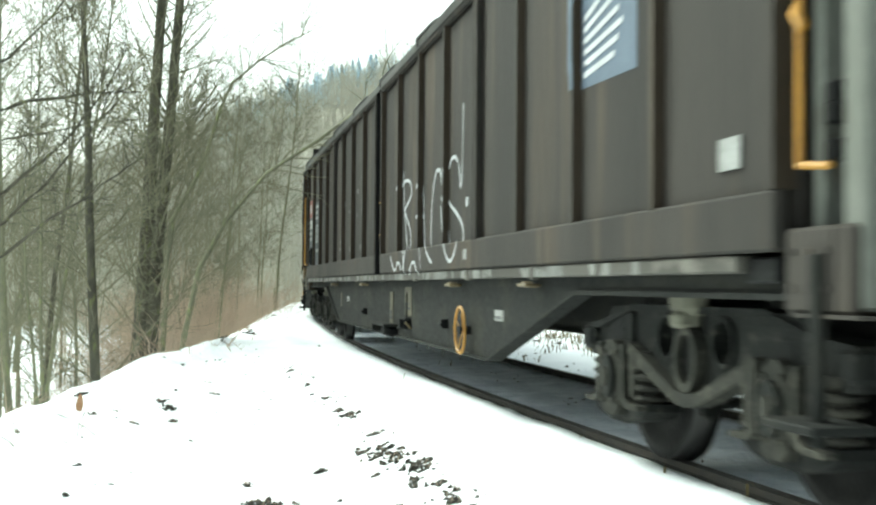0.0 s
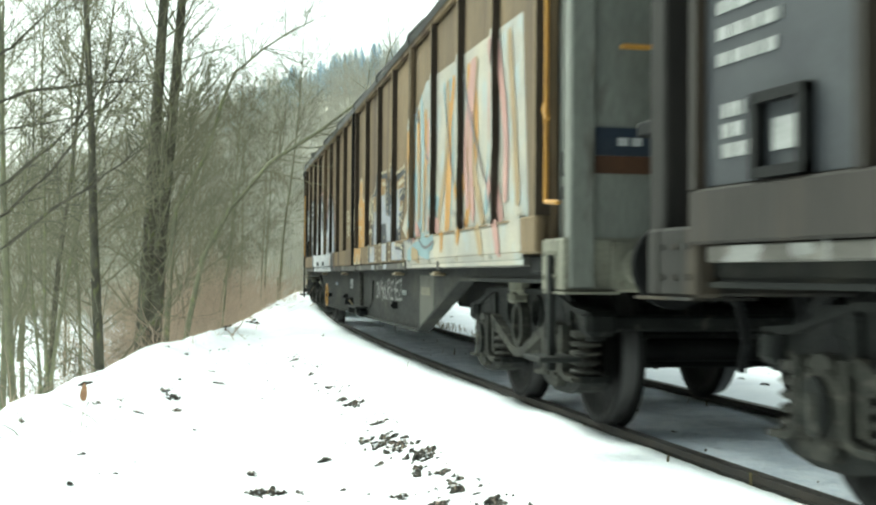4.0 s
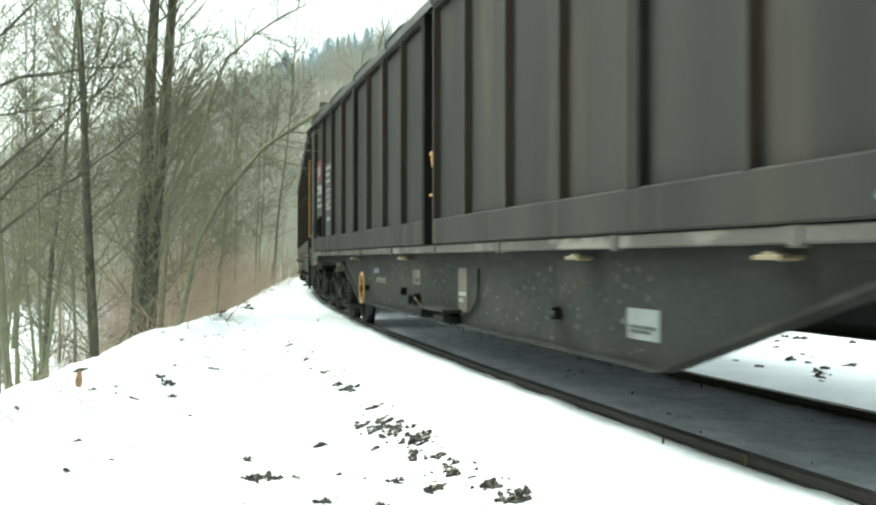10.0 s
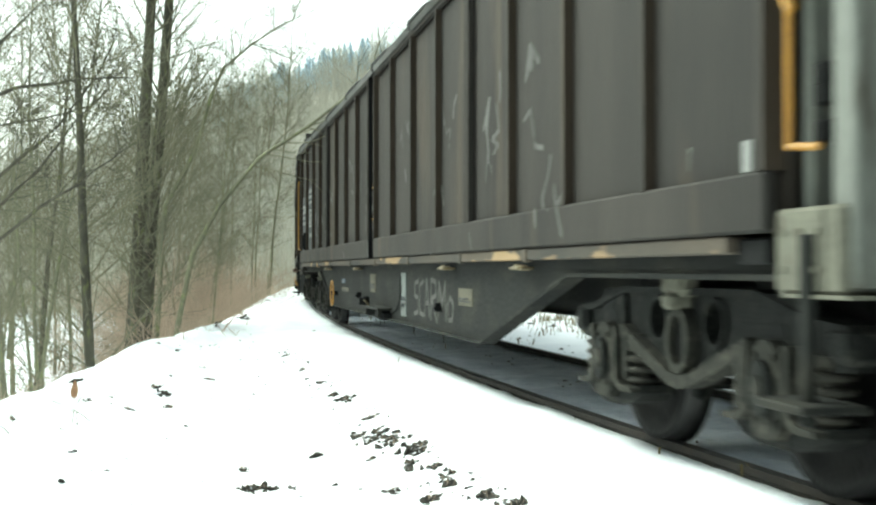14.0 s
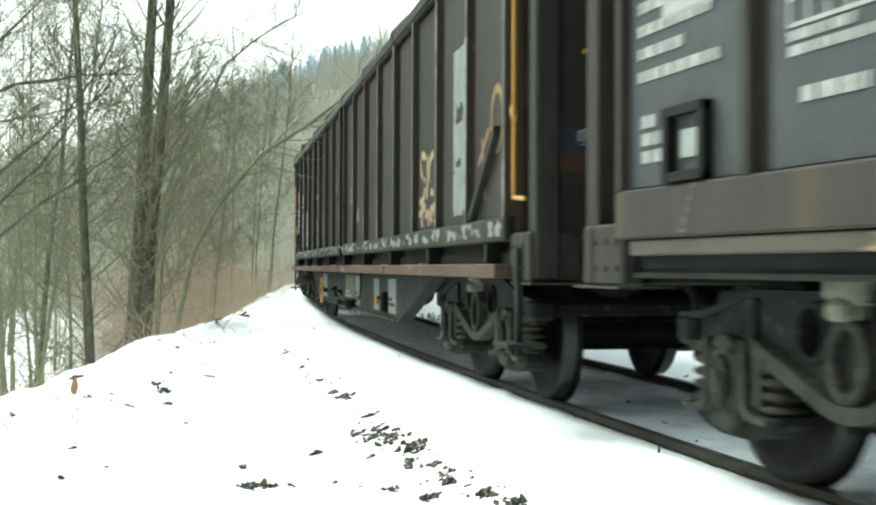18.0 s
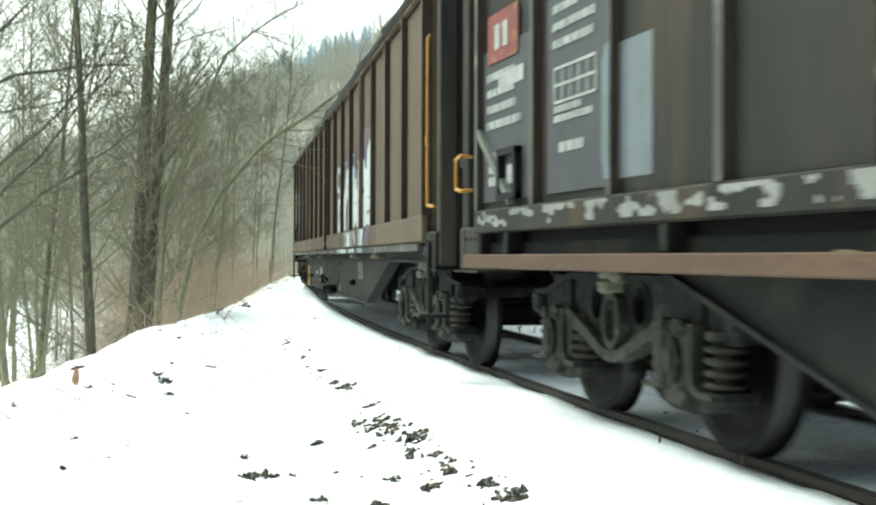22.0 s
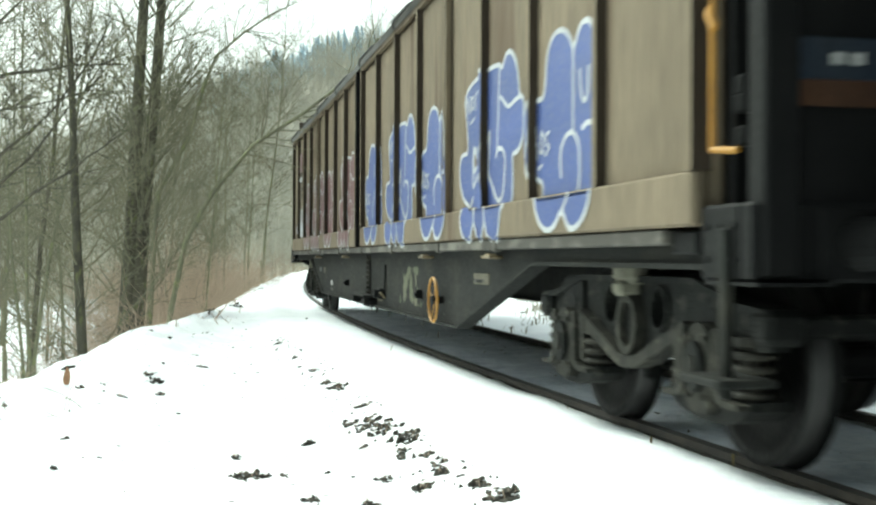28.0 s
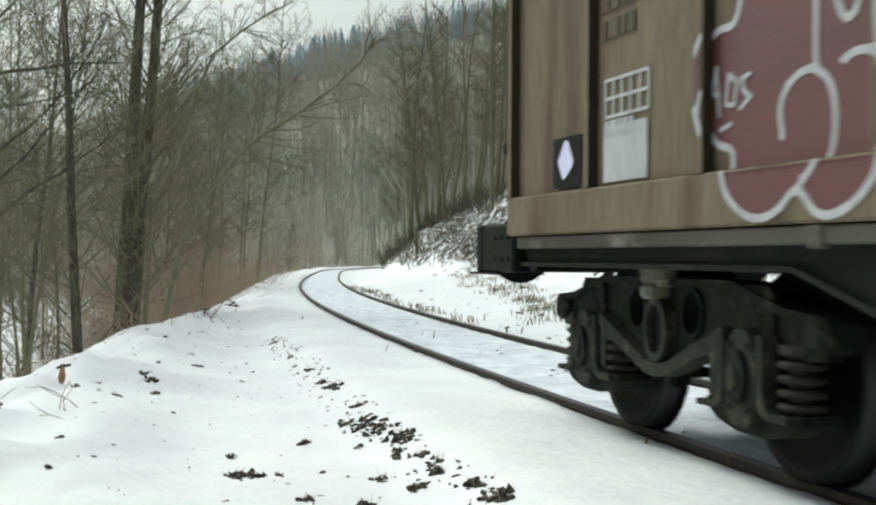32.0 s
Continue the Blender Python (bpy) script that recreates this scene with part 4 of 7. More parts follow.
def data_panels(w, seed, ink="ink", ground="slate", red=True, half=9.83, paper="ink"):
    """The lettered end panels: a dark field, a red mark, number lines, a load table and a ticket frame."""
    end = half + 0.03
    if ground:
        card(w, "dark_field", ground, end - 0.08, end - 1.12, 1.30, 2.30, PANEL_Y + 0.000)
        card(w, "dark_field", ground, end - 1.30, end - 2.22, 1.30, 2.42, PANEL_Y + 0.000)
    y = PANEL_Y + 0.007
    if red:
        card(w, "red_mark", "red", end - 0.20, end - 0.80, 2.20, 2.52, y + 0.002)
        for k in range(2):
            card(w, "red_mark_sign", ink, end - 0.36 - 0.16 * k, end - 0.46 - 0.16 * k, 2.28, 2.44, y + 0.008)
    card(w, "number_field", ink, end - 0.42, end - 0.90, 2.02, 2.12, y)
    bars(w, ink, end - 0.18, 2.14, 0.75, 0.42, 4, y, seed, 0.48)
    bars(w, ink, end - 0.22, 1.62, 0.26, 0.24, 3, y, seed + 1, 0.7)
    bars(w, ink, end - 1.40, 2.36, 0.66, 0.30, 3, y, seed + 2, 0.45)
    grid_sign(w, ink, end - 1.42, 2.00, 0.60, 0.32, y)
    bars(w, ink, end - 1.50, 1.58, 0.50, 0.08, 1, y, seed + 3, 0.7)
    bm = bmesh.new()
    a, b = end - 0.50, end - 0.86
    for q in ((a, a - 0.045), (b, b + 0.045)):
        box(bm, min(q), max(q), y - 0.004, y + 0.05, 1.30, 1.62)
    box(bm, b, a, y - 0.004, y + 0.05, 1.30, 1.34)
    box(bm, b, a, y - 0.004, y + 0.05, 1.58, 1.62)
    f = part("ticket_frame", bm, "black", w, "black metal frame that holds a route ticket")
    card(f, "ticket", paper, a - 0.10, b + 0.10, 1.40, 1.52, y + 0.004)


def hand_wheel(w, x, z=0.58, r=0.185, y=1.30):
    bm = bmesh.new()
    seg, tube = 28, 6
    ring = [[bm.verts.new(((r + 0.012 * math.cos(v)) * math.cos(u), 0.012 * math.sin(v), (r + 0.012 * math.cos(v)) * math.sin(u))) for v in (2 * math.pi * j / tube for j in range(tube))] for u in (2 * math.pi * i / seg for i in range(seg))]
    for i in range(seg):
        for j in range(tube):
            bm.faces.new((ring[i][j], ring[(i + 1) % seg][j], ring[(i + 1) % seg][(j + 1) % tube], ring[i][(j + 1) % tube]))
    o = part("hand_wheel", bm, "yellow", w, "yellow brake hand wheel")
    o.location = (x, y, z)
    for i in range(4):
        a = math.pi / 2 * i + 0.4
        part("spoke", rod(bmesh.new(), (0, -0.02, 0), (r * math.cos(a), 0, r * math.sin(a)), 0.0055, seg=6), "yellow", o)
    bm = bmesh.new()
    rod(bm, (0, -0.1, 0), (0, 0.01, 0), 0.035, seg=10)
    h = part("hub", bm, "black", o)


def belly_gear(w, side, seed, plates=()):
    """Levers, valves, plates and the low footboard on the sole beam."""
    g = random.Random(seed)
    y = 1.2125
    for x0, x1, z0, z1, m in plates:
        card(w, "plate", m, x0, x1, z0, z1, y)
        bars(w, "slate" if m in ("ink", "cream", "plate_grey") else "ink", x0 - 0.05, z1 - (z1 - z0) * 0.55, abs(x1 - x0) * 0.8, (z1 - z0) * 0.3, 2, y + 0.007, seed, 0.6)
    bm = bmesh.new()
    box(bm, -0.58, 0.52, 1.2, 1.38, 0.485, 0.51, 0.005)
    for x in (-0.50, 0.44):
        slab(bm, [(x - 0.02, 0.40), (x + 0.02, 0.40), (x + 0.02, 0.488), (x - 0.02, 0.488)], 1.19, 1.36)
    part("footboard", bm, "under", w)
    bm = bmesh.new()
    box(bm, -0.55, -0.05, 1.16, 1.33, 0.37, 0.48, 0.03)
    rod(bm, (-0.05, 1.25, 0.43), (0.30, 1.25, 0.43), 0.03, seg=8)
    part("brake_cylinder", bm, "black", w)
    for x in (2.0, -3.3):
        bm = bmesh.new()
        bent(bm, [(x + 0.02, 1.2, 0.60), (x + 0.02, 1.28, 0.60), (x - 0.2, 1.3, 0.60)], 0.016)
        box(bm, x - 0.03, x + 0.06, 1.2, 1.27, 0.56, 0.64, 0.008)
        part("brake_lever", bm, "black", w)
    bm = bmesh.new()
    vx = {3: -1.35, 23: 1.28, 53: 1.30, 63: -1.08}.get(seed, 1.30)
    box(bm, vx - 0.07, vx + 0.07, 1.2, 1.29, 0.48, 0.60, 0.02)
    rod(bm, (vx, 1.28, 0.54), (vx, 1.33, 0.54), 0.05, seg=10)
    part("valve_box", bm, "black", w)
    bm = bmesh.new()
    rod(bm, (vx - 0.10, 1.22, 0.49), (vx - 0.10, 1.28, 0.56), 0.012, seg=8)
    part("valve_handle", bm, "brass", w, "tarnished brass valve handle")
    bm = bmesh.new()
    bent(bm, [(-1.2, 1.22, 0.86), (-1.22, 1.23, 0.62), (-1.0, 1.23, 0.52), (-0.62, 1.23, 0.47)], 0.010)
    part("pipe", bm, "under", w)
    for x in (1.75, -3.9, 5.3, -6.3):
        bm = bmesh.new()
        box(bm, x - 0.12, x + 0.10, 1.24, 1.34, 0.93, 0.95, 0.004)
        slab(bm, [(x - 0.14, 0.935), (x + 0.02, 0.965), (x + 0.06, 0.945), (x - 0.1, 0.925)], 1.26, 1.33)
        part("unlocking_lever", bm, "brass", w)
    for k in range(14):
        x = g.uniform(-4.4, 4.6)
        bm = bmesh.new()
        rod(bm, (x, 1.2, 0.39), (x + g.uniform(-0.02, 0.02), 1.2, 0.39 - g.uniform(0.04, 0.10)), 0.009, 0.003, 5)
        part("icicle", bm, "black", w)
    if seed not in (13, 63):
        return
    bm = bmesh.new()
    box(bm, -0.05 - 0.012, -0.05 + 0.012, 1.215, 1.24, 0.51, 0.97)
    box(bm, 0.15 - 0.012, 0.15 + 0.012, 1.215, 1.24, 0.51, 0.97)
    for k in range(7):
        box(bm, -0.06, 0.16, 1.22, 1.24, 0.54 + 0.06 * k, 0.555 + 0.06 * k)
    part("ladder", bm, "bogie_pale", w)


def rounded(points, closed=True):
    """Cuts the corners of an outline."""
    for _ in range(2):
        out = [] if closed else [points[0]]
        for (a, b), (c, d) in zip(points, points[1:] + points[:1] if closed else points[1:]):
            out += [(0.75 * a + 0.25 * c, 0.75 * b + 0.25 * d), (0.25 * a + 0.75 * c, 0.25 * b + 0.75 * d)]
        points = out if closed else out + [points[-1]]
    return points


BUBBLE = [(0.22, 1.86), (0.087, 1.88), (0.016, 1.8), (0.0, 1.69), (0.016, 1.55), (0.079, 1.4), (0.205, 1.38), (0.189, 1.27), (0.244, 1.16), (0.386, 1.08), (0.528, 1.11), (0.622, 1.21), (0.717, 1.08), (0.85, 1.1), (0.969, 1.19), (1.0, 1.3), (1.0, 1.53), (0.984, 1.64), (0.976, 1.87),
          (0.953, 2.04), (0.898, 2.14), (0.819, 2.19), (0.724, 2.17), (0.646, 2.05), (0.598, 2.15), (0.465, 2.22), (0.331, 2.2), (0.252, 2.11)]
BUBBLE_LINES = ([(0.646, 2.07), (0.646, 1.85), (0.646, 1.63)], [(0.48, 1.39), (0.457, 1.51), (0.52, 1.6), (0.63, 1.63), (0.724, 1.56), (0.748, 1.42), (0.724, 1.29), (0.622, 1.19)], [(0.772, 1.62), (0.843, 1.65), (0.976, 1.61)],
                [(0.732, 1.94), (0.748, 1.81), (0.795, 1.75), (0.843, 1.79), (0.85, 1.94)])
BUBBLE_TAG = ([(0.04, 1.54), (0.09, 1.72), (0.11, 1.52)], [(0.05, 1.61), (0.11, 1.61)], [(0.15, 1.56), (0.17, 1.68), (0.22, 1.64), (0.20, 1.55), (0.15, 1.56)], [(0.30, 1.66), (0.25, 1.65), (0.26, 1.60), (0.30, 1.57), (0.24, 1.53)], [(0.12, 1.46), (0.19, 1.48)])
FLAG = [(0.082, 2.17), (0.357, 2.24), (0.67, 2.24), (0.698, 2.18), (0.747, 2.27), (0.819, 2.28), (0.896, 2.19), (0.929, 2.06), (0.94, 1.95), (0.995, 1.94), (1.0, 1.78), (0.978, 1.66), (0.912, 1.6), (0.846, 1.61), (0.857, 1.48), (0.852, 1.28), (0.786, 1.26), (0.764, 1.07), (0.67, 1.03),
        (0.588, 1.09), (0.555, 1.2), (0.511, 1.07), (0.44, 1.05), (0.379, 1.21), (0.335, 1.08), (0.253, 1.04), (0.154, 1.12), (0.132, 1.26), (0.203, 1.31), (0.082, 1.36), (0.005, 1.49), (0.0, 1.67), (0.066, 1.72), (0.165, 1.7), (0.132, 1.95)]
FLAG_LINES = ([(0.676, 2.01), (0.725, 1.97), (0.791, 1.91), (0.874, 1.94), (0.94, 1.95)], [(0.665, 2.24), (0.654, 2.01), (0.632, 1.66)], [(0.247, 1.44), (0.242, 1.78), (0.346, 1.62), (0.462, 1.67), (0.533, 1.86), (0.5, 1.53)], [(0.269, 1.46), (0.368, 1.59)],
              [(0.379, 1.21), (0.40, 1.35), (0.429, 1.42), (0.478, 1.54), (0.56, 1.43), (0.648, 1.3), (0.72, 1.35), (0.747, 1.49), (0.747, 1.64), (0.643, 1.68), (0.615, 1.62)], [(0.379, 1.21), (0.368, 1.45)], [(0.555, 1.2), (0.533, 1.3)], [(0.203, 1.31), (0.247, 1.37)])
FLAG_TAG = ([(0.13, 2.00), (0.14, 2.12), (0.19, 2.00), (0.20, 2.12)], [(0.23, 2.02), (0.22, 2.10), (0.26, 2.11), (0.27, 2.03), (0.23, 2.02)], [(0.30, 2.00), (0.30, 2.12), (0.34, 2.13)], [(0.20, 1.92), (0.27, 1.95)])


def throw_up(w, kind, x, wide, fill, ring="paint_white"):
    """One of the two bubble letters, filled, outlined, and with a small tag on it."""
    outline, lines, tag, width = (BUBBLE, BUBBLE_LINES, BUBBLE_TAG, 1.0) if kind == "bubble" else (FLAG, FLAG_LINES, FLAG_TAG, 1.0)
    body = poly([(u * wide, z) for u, z in rounded(outline)])
    if kind == "flag":
        body = cut(body, poly([(0.252 * wide, 1.74), (0.262 * wide, 1.56), (0.355 * wide, 1.61)]))
    u1 = wide + 0.12
    paint(w, "graffiti_fill", fill, body, x, -0.1, u1, 0.97, 2.5, 0.003)
    marks = [stroke([(u * wide, z) for u, z in rounded(ln, False)], 0.015) for ln in lines]
    paint(w, "graffiti_outline", ring, union(rim(body, 0.016), *marks), x, -0.12, u1 + 0.03, 0.96, 2.54, 0.006, 0.02)
    paint(w, "graffiti_tag", ring, union(*[stroke([(u * wide, z) for u, z in ln], 0.010) for ln in tag]), x, 0, wide, 1.4, 2.3, 0.008, 0.012)


(A, B, C, D, E, F, G) = [t[0] for t in TRAIN]

# first wagon: white scrawl, a blue field with slanting strokes
x = -0.5
SCRAWL = ([(0.81, 2.11), (0.87, 1.71), (1.09, 1.28), (1.20, 1.05)], [(0.55, 1.9), (0.86, 2.02), (1.23, 1.99), (1.35, 1.84), (0.87, 1.71)], [(0.87, 1.71), (1.32, 1.46), (1.23, 1.24), (1.10, 1.10)], [(1.8, 1.56), (1.93, 2.03), (2.06, 1.32), (2.10, 1.10)], [(1.66, 1.57), (2.02, 1.59)],
          [(2.9, 1.76), (2.81, 1.95), (2.63, 1.98), (2.44, 1.8), (2.35, 1.33), (2.48, 1.20), (2.70, 1.14)], [(3.75, 2.4), (3.75, 2.11), (3.69, 1.64), (3.62, 1.9), (3.45, 2.02), (3.23, 1.99), (3.07, 1.81), (3.13, 1.65), (3.63, 1.5), (3.82, 1.36), (3.7, 1.19), (3.47, 1.11), (3.22, 1.26), (3.12, 1.61)],
          [(0.30, 1.24), (0.59, 1.05), (0.80, 1.20), (1.0, 1.10)], [(1.44, 1.04), (1.75, 1.2), (1.96, 1.04)])
paint(A, "graffiti_scrawl", "paint_white", union(*[stroke(rounded(ln, False), 0.014) for ln in SCRAWL], ell(3.92, 1.6, 0.045, 0.04)), x, 0.2, 4.1, 0.98, 2.45, 0.004, 0.02, label="thin white sprayed scrawl")
paint(A, "blue_field", "field_blue", poly([(0, 2.03), (0, 2.62), (1.05, 2.62), (1.05, 2.0)]), -7.22, -0.02, 1.1, 1.95, 2.65)
paint(A, "striped_emblem", "paint_white", union(*[poly([(0.1, 2.42 - 0.062 * k), (0.55 + 0.06 * k - (0.12 * k - 0.36 if k > 3 else 0), 2.52 - 0.075 * k), (0.55 + 0.06 * k - (0.12 * k - 0.36 if k > 3 else 0), 2.485 - 0.075 * k), (0.1, 2.385 - 0.062 * k)]) for k in range(6)]), -7.34, 0, 1.1, 1.95, 2.56, 0.007, 0.02)
card(A, "plate", "ink", -9.25, -9.45, 1.40, 1.53, PANEL_Y)
card(A, "plate", "ink", -4.55, -4.64, 1.14, 1.22, SIDE + 0.013)
data_panels(A, 3)
hand_wheel(A, -4.25)
belly_gear(A, 1, 3, ((-5.1, -5.35, 0.68, 0.76, "ink"), (0.0, -0.22, 0.48, 0.86, "cream"), (-1.05, -1.45, 0.62, 0.92, "cream"), (4.2, 3.9, 0.70, 0.77, "ink"), (5.0, 4.85, 0.62, 0.82, "cream")))
paint(A, "scuff", "chalk", worn(rect(0, 2.8, 1.35, 2.5), 0.22, 0.48, 4.0), 4.6, 0, 2.8, 1.35, 2.5, 0.003, 0.03)
paint(A, "scuff", "chalk", worn(rect(0, 19, 0.992, 1.055), 0.35, 0.06, 7.0), 9.6, 0, 18, 0.992, 1.056, 0.003, 0.03)

# second wagon: white and orange piece, block letters, many-coloured end piece
dark_m = poly([(-0.25, 0.985), (-0.25, 1.29), (0.29, 1.94), (0.67, 2.28), (1.07, 2.35), (1.4, 2.39), (2.01, 2.42), (2.24, 2.33), (2.6, 1.99), (2.87, 2.35), (3.01, 2.42), (3.28, 2.33), (3.43, 2.37), (3.67, 2.26), (3.86, 1.96), (4.07, 1.55), (4.25, 1.29), (4.42, 0.985)])
white_m = poly([(0.18, 0.985), (0.18, 1.27), (0.53, 1.87), (0.75, 2.18), (1.15, 2.27), (1.27, 2.2), (1.49, 1.65), (1.75, 1.84), (1.89, 2.31), (2.08, 2.35), (2.21, 2.24), (2.48, 1.68), (2.64, 1.65), (2.79, 1.8), (2.95, 2.21), (3.17, 2.24), (3.28, 2.06), (3.41, 2.22), (3.58, 2.21), (3.72, 2.02), (3.86, 1.57), (3.89, 1.29), (3.80, 0.985)])
white_m = union(white_m, poly([(1.32, 2.27), (1.49, 2.04), (1.59, 2.21)]))
paint(B, "graffiti_outline", "slate", dark_m, 7.55, -0.3, 4.6, 0.985, 2.55, 0.003, 0.03)
paint(B, "graffiti_fill", "paint_white", white_m, 7.55, -0.3, 4.6, 0.985, 2.55, 0.006, 0.025, label="large white sprayed piece with a dark outline")
paint(B, "graffiti_line", "slate", union(stroke([(0.45, 1.6), (0.72, 1.45)], 0.03), stroke([(2.1, 1.75), (2.02, 1.5), (2.1, 1.2), (2.12, 1.0)], 0.018), stroke([(2.75, 1.55), (3.25, 1.0), (3.55, 1.35)], 0.016)), 7.55, 0, 4, 0.99, 2.0, 0.009, 0.018)
paint(B, "graffiti_edge", "paint_pink", union(cut(rim(lambda U, Z: dark_m(U, Z) - 0.03, 0.012), rect(0.0, 2.9, 0.9, 2.2)), rim(ell(4.12, 1.99, 0.09, 0.14), 0.016), rim(ell(4.2, 1.69, 0.07, 0.08), 0.014), rim(ell(4.32, 1.53, 0.08, 0.09), 0.014), rim(ell(2.64, 2.1, 0.1, 0.16), 0.016), rim(ell(1.75, 2.36, 0.12, 0.07), 0.014)), 7.55, -0.35, 4.7, 0.99, 2.6, 0.008, 0.02)
paint(B, "graffiti_splash", "paint_orange", union(*[stroke([(a, b), (a + 0.03, b + 0.14)], 0.03) for a, b in ((4.35, 1.95), (4.55, 1.9), (1.8, 1.5), (2.6, 1.45), (3.4, 1.6), (0.6, 1.4), (3.75, 1.05), (2.3, 1.3), (4.1, 1.4), (1.0, 1.75))]), 7.55, 0, 5, 1.0, 2.4, 0.008, 0.02)
bars(B, "slate", 6.6, 1.16, 0.8, 0.10, 1, SIDE + 0.017, 8, 0.7)
bars(B, "slate", 5.3, 1.16, 0.5, 0.10, 1, SIDE + 0.017, 9, 0.7)
data_panels(B, 11, "ink", "slate", False)
shape = union(poly(rounded([(-0.10, 1.07), (0.06, 1.31), (-0.03, 1.69), (0.0, 1.83), (0.15, 1.96), (0.38, 2.02), (0.62, 1.89), (0.80, 1.91), (0.88, 1.80), (0.77, 1.63), (0.86, 1.34), (0.72, 1.07), (0.46, 1.07), (0.42, 1.24), (0.28, 1.07)])), ell(0.35, 2.08, 0.15, 0.13))
paint(B, "graffiti_fill", "paint_orange", shape, 0.0, -0.2, 1.1, 1.07, 2.3, 0.003, 0.026, label="orange sprayed bubble figure")
paint(B, "graffiti_outline", "paint_cream", union(rim(shape, 0.018), rim(ell(0.18, 1.75, 0.085, 0.07), 0.013), rim(ell(0.40, 1.75, 0.085, 0.07), 0.013), ell(0.19, 1.745, 0.026, 0.026), ell(0.39, 1.745, 0.026, 0.026),
                                                 stroke([(0.07, 1.58), (0.41, 1.56), (0.15, 1.51), (0.35, 1.41), (0.53, 1.43)], 0.014), stroke([(0.22, 1.36), (0.24, 1.10)], 0.014), stroke([(0.55, 1.36), (0.52, 1.12)], 0.014)), 0.0, -0.2, 1.1, 1.07, 2.32, 0.006, 0.016)
paint(B, "graffiti_tag", "paint_cream", union(*[stroke(p, 0.021) for p in ([(0.16, 1.63), (0.16, 1.8), (0.21, 1.64), (0.23, 1.88)], [(0.27, 1.91), (0.28, 1.71), (0.39, 1.68), (0.4, 1.92), (0.43, 1.57)], [(0.46, 1.68), (0.5, 1.56), (0.56, 1.67), (0.58, 1.88)], [(0.42, 1.83), (0.65, 1.87)], [(0.15, 1.46), (0.3, 1.49), (0.44, 1.45)])]), -1.12, 0, 0.75, 1.3, 2.1, 0.005, 0.016)
CRABBED = ([(0.33, 1.87), (0.22, 1.84), (0.21, 1.74), (0.33, 1.72)], [(0.36, 1.70), (0.36, 1.88), (0.46, 1.84), (0.38, 1.79), (0.47, 1.70)], [(0.49, 1.70), (0.55, 1.90), (0.61, 1.70)], [(0.51, 1.77), (0.59, 1.77)], [(0.75, 1.86), (0.65, 1.82), (0.65, 1.74), (0.76, 1.72)],
           [(0.33, 1.66), (0.24, 1.62), (0.25, 1.56), (0.35, 1.56)], [(0.39, 1.67), (0.39, 1.56)], [(0.46, 1.67), (0.46, 1.56)], [(0.39, 1.61), (0.46, 1.61)], [(0.52, 1.66), (0.52, 1.56)], [(0.64, 1.65), (0.57, 1.62), (0.58, 1.56), (0.65, 1.56)], [(0.72, 1.66), (0.68, 1.60), (0.74, 1.56), (0.77, 1.62), (0.72, 1.66)], [(0.26, 1.49), (0.45, 1.53), (0.66, 1.50)])
paint(B, "graffiti_tag", "paint_cream", union(*[stroke(p, 0.012) for p in CRABBED]), 1.8, 0.1, 0.9, 1.4, 2.0, 0.005, 0.014)
BLOCKS = ([(1.75, 1.87), (2.25, 1.91), (2.25, 1.30), (1.75, 1.30)], [(2.45, 2.06), (2.87, 2.03), (2.87, 1.62), (3.27, 1.57), (3.27, 1.31), (2.95, 1.31), (2.87, 1.52), (2.47, 1.52)], [(3.19, 1.88), (3.23, 2.05), (3.66, 2.0), (3.68, 1.80), (3.23, 1.82)],
          [(3.33, 1.72), (3.68, 1.69), (3.68, 1.49), (3.33, 1.49)], [(3.76, 1.42), (3.76, 1.93), (4.28, 1.97), (4.28, 1.84), (3.95, 1.82), (3.95, 1.72), (4.22, 1.70), (4.22, 1.60), (3.92, 1.58), (3.92, 1.42)])
block = union(*[poly(p) for p in BLOCKS], rect(1.81, 2.25, 1.08, 1.27), rect(2.91, 3.27, 1.08, 1.28), poly([(3.74, 1.28), (4.0, 1.28), (4.03, 1.20), (4.48, 1.18), (4.48, 1.09), (3.76, 1.09)]), rect(1.85, 2.1, 0.995, 1.05), rect(2.95, 3.2, 0.995, 1.05))
dark_b = union(poly([(1.52, 1.30), (1.52, 1.89), (1.97, 2.0), (2.37, 1.99), (2.37, 2.12), (2.91, 2.09), (2.99, 1.96), (3.27, 2.11), (3.70, 2.10), (3.70, 2.01), (4.35, 2.03), (4.35, 1.77), (4.22, 1.68), (4.18, 1.52), (4.03, 1.48), (4.03, 1.30)]), rect(1.62, 1.80, 1.08, 1.29), rect(2.25, 2.91, 1.08, 1.29), rect(3.27, 3.74, 1.08, 1.29), rect(4.0, 4.58, 1.08, 1.25))
paint(B, "graffiti_shadow", "slate", cut(dark_b, poly([(2.25, 1.30), (2.91, 1.30), (2.91, 1.08), (2.25, 1.08)]), rect(3.36, 3.70, 1.08, 1.29)), 0.0, 1.4, 4.7, 1.07, 2.2, 0.003, 0.026)
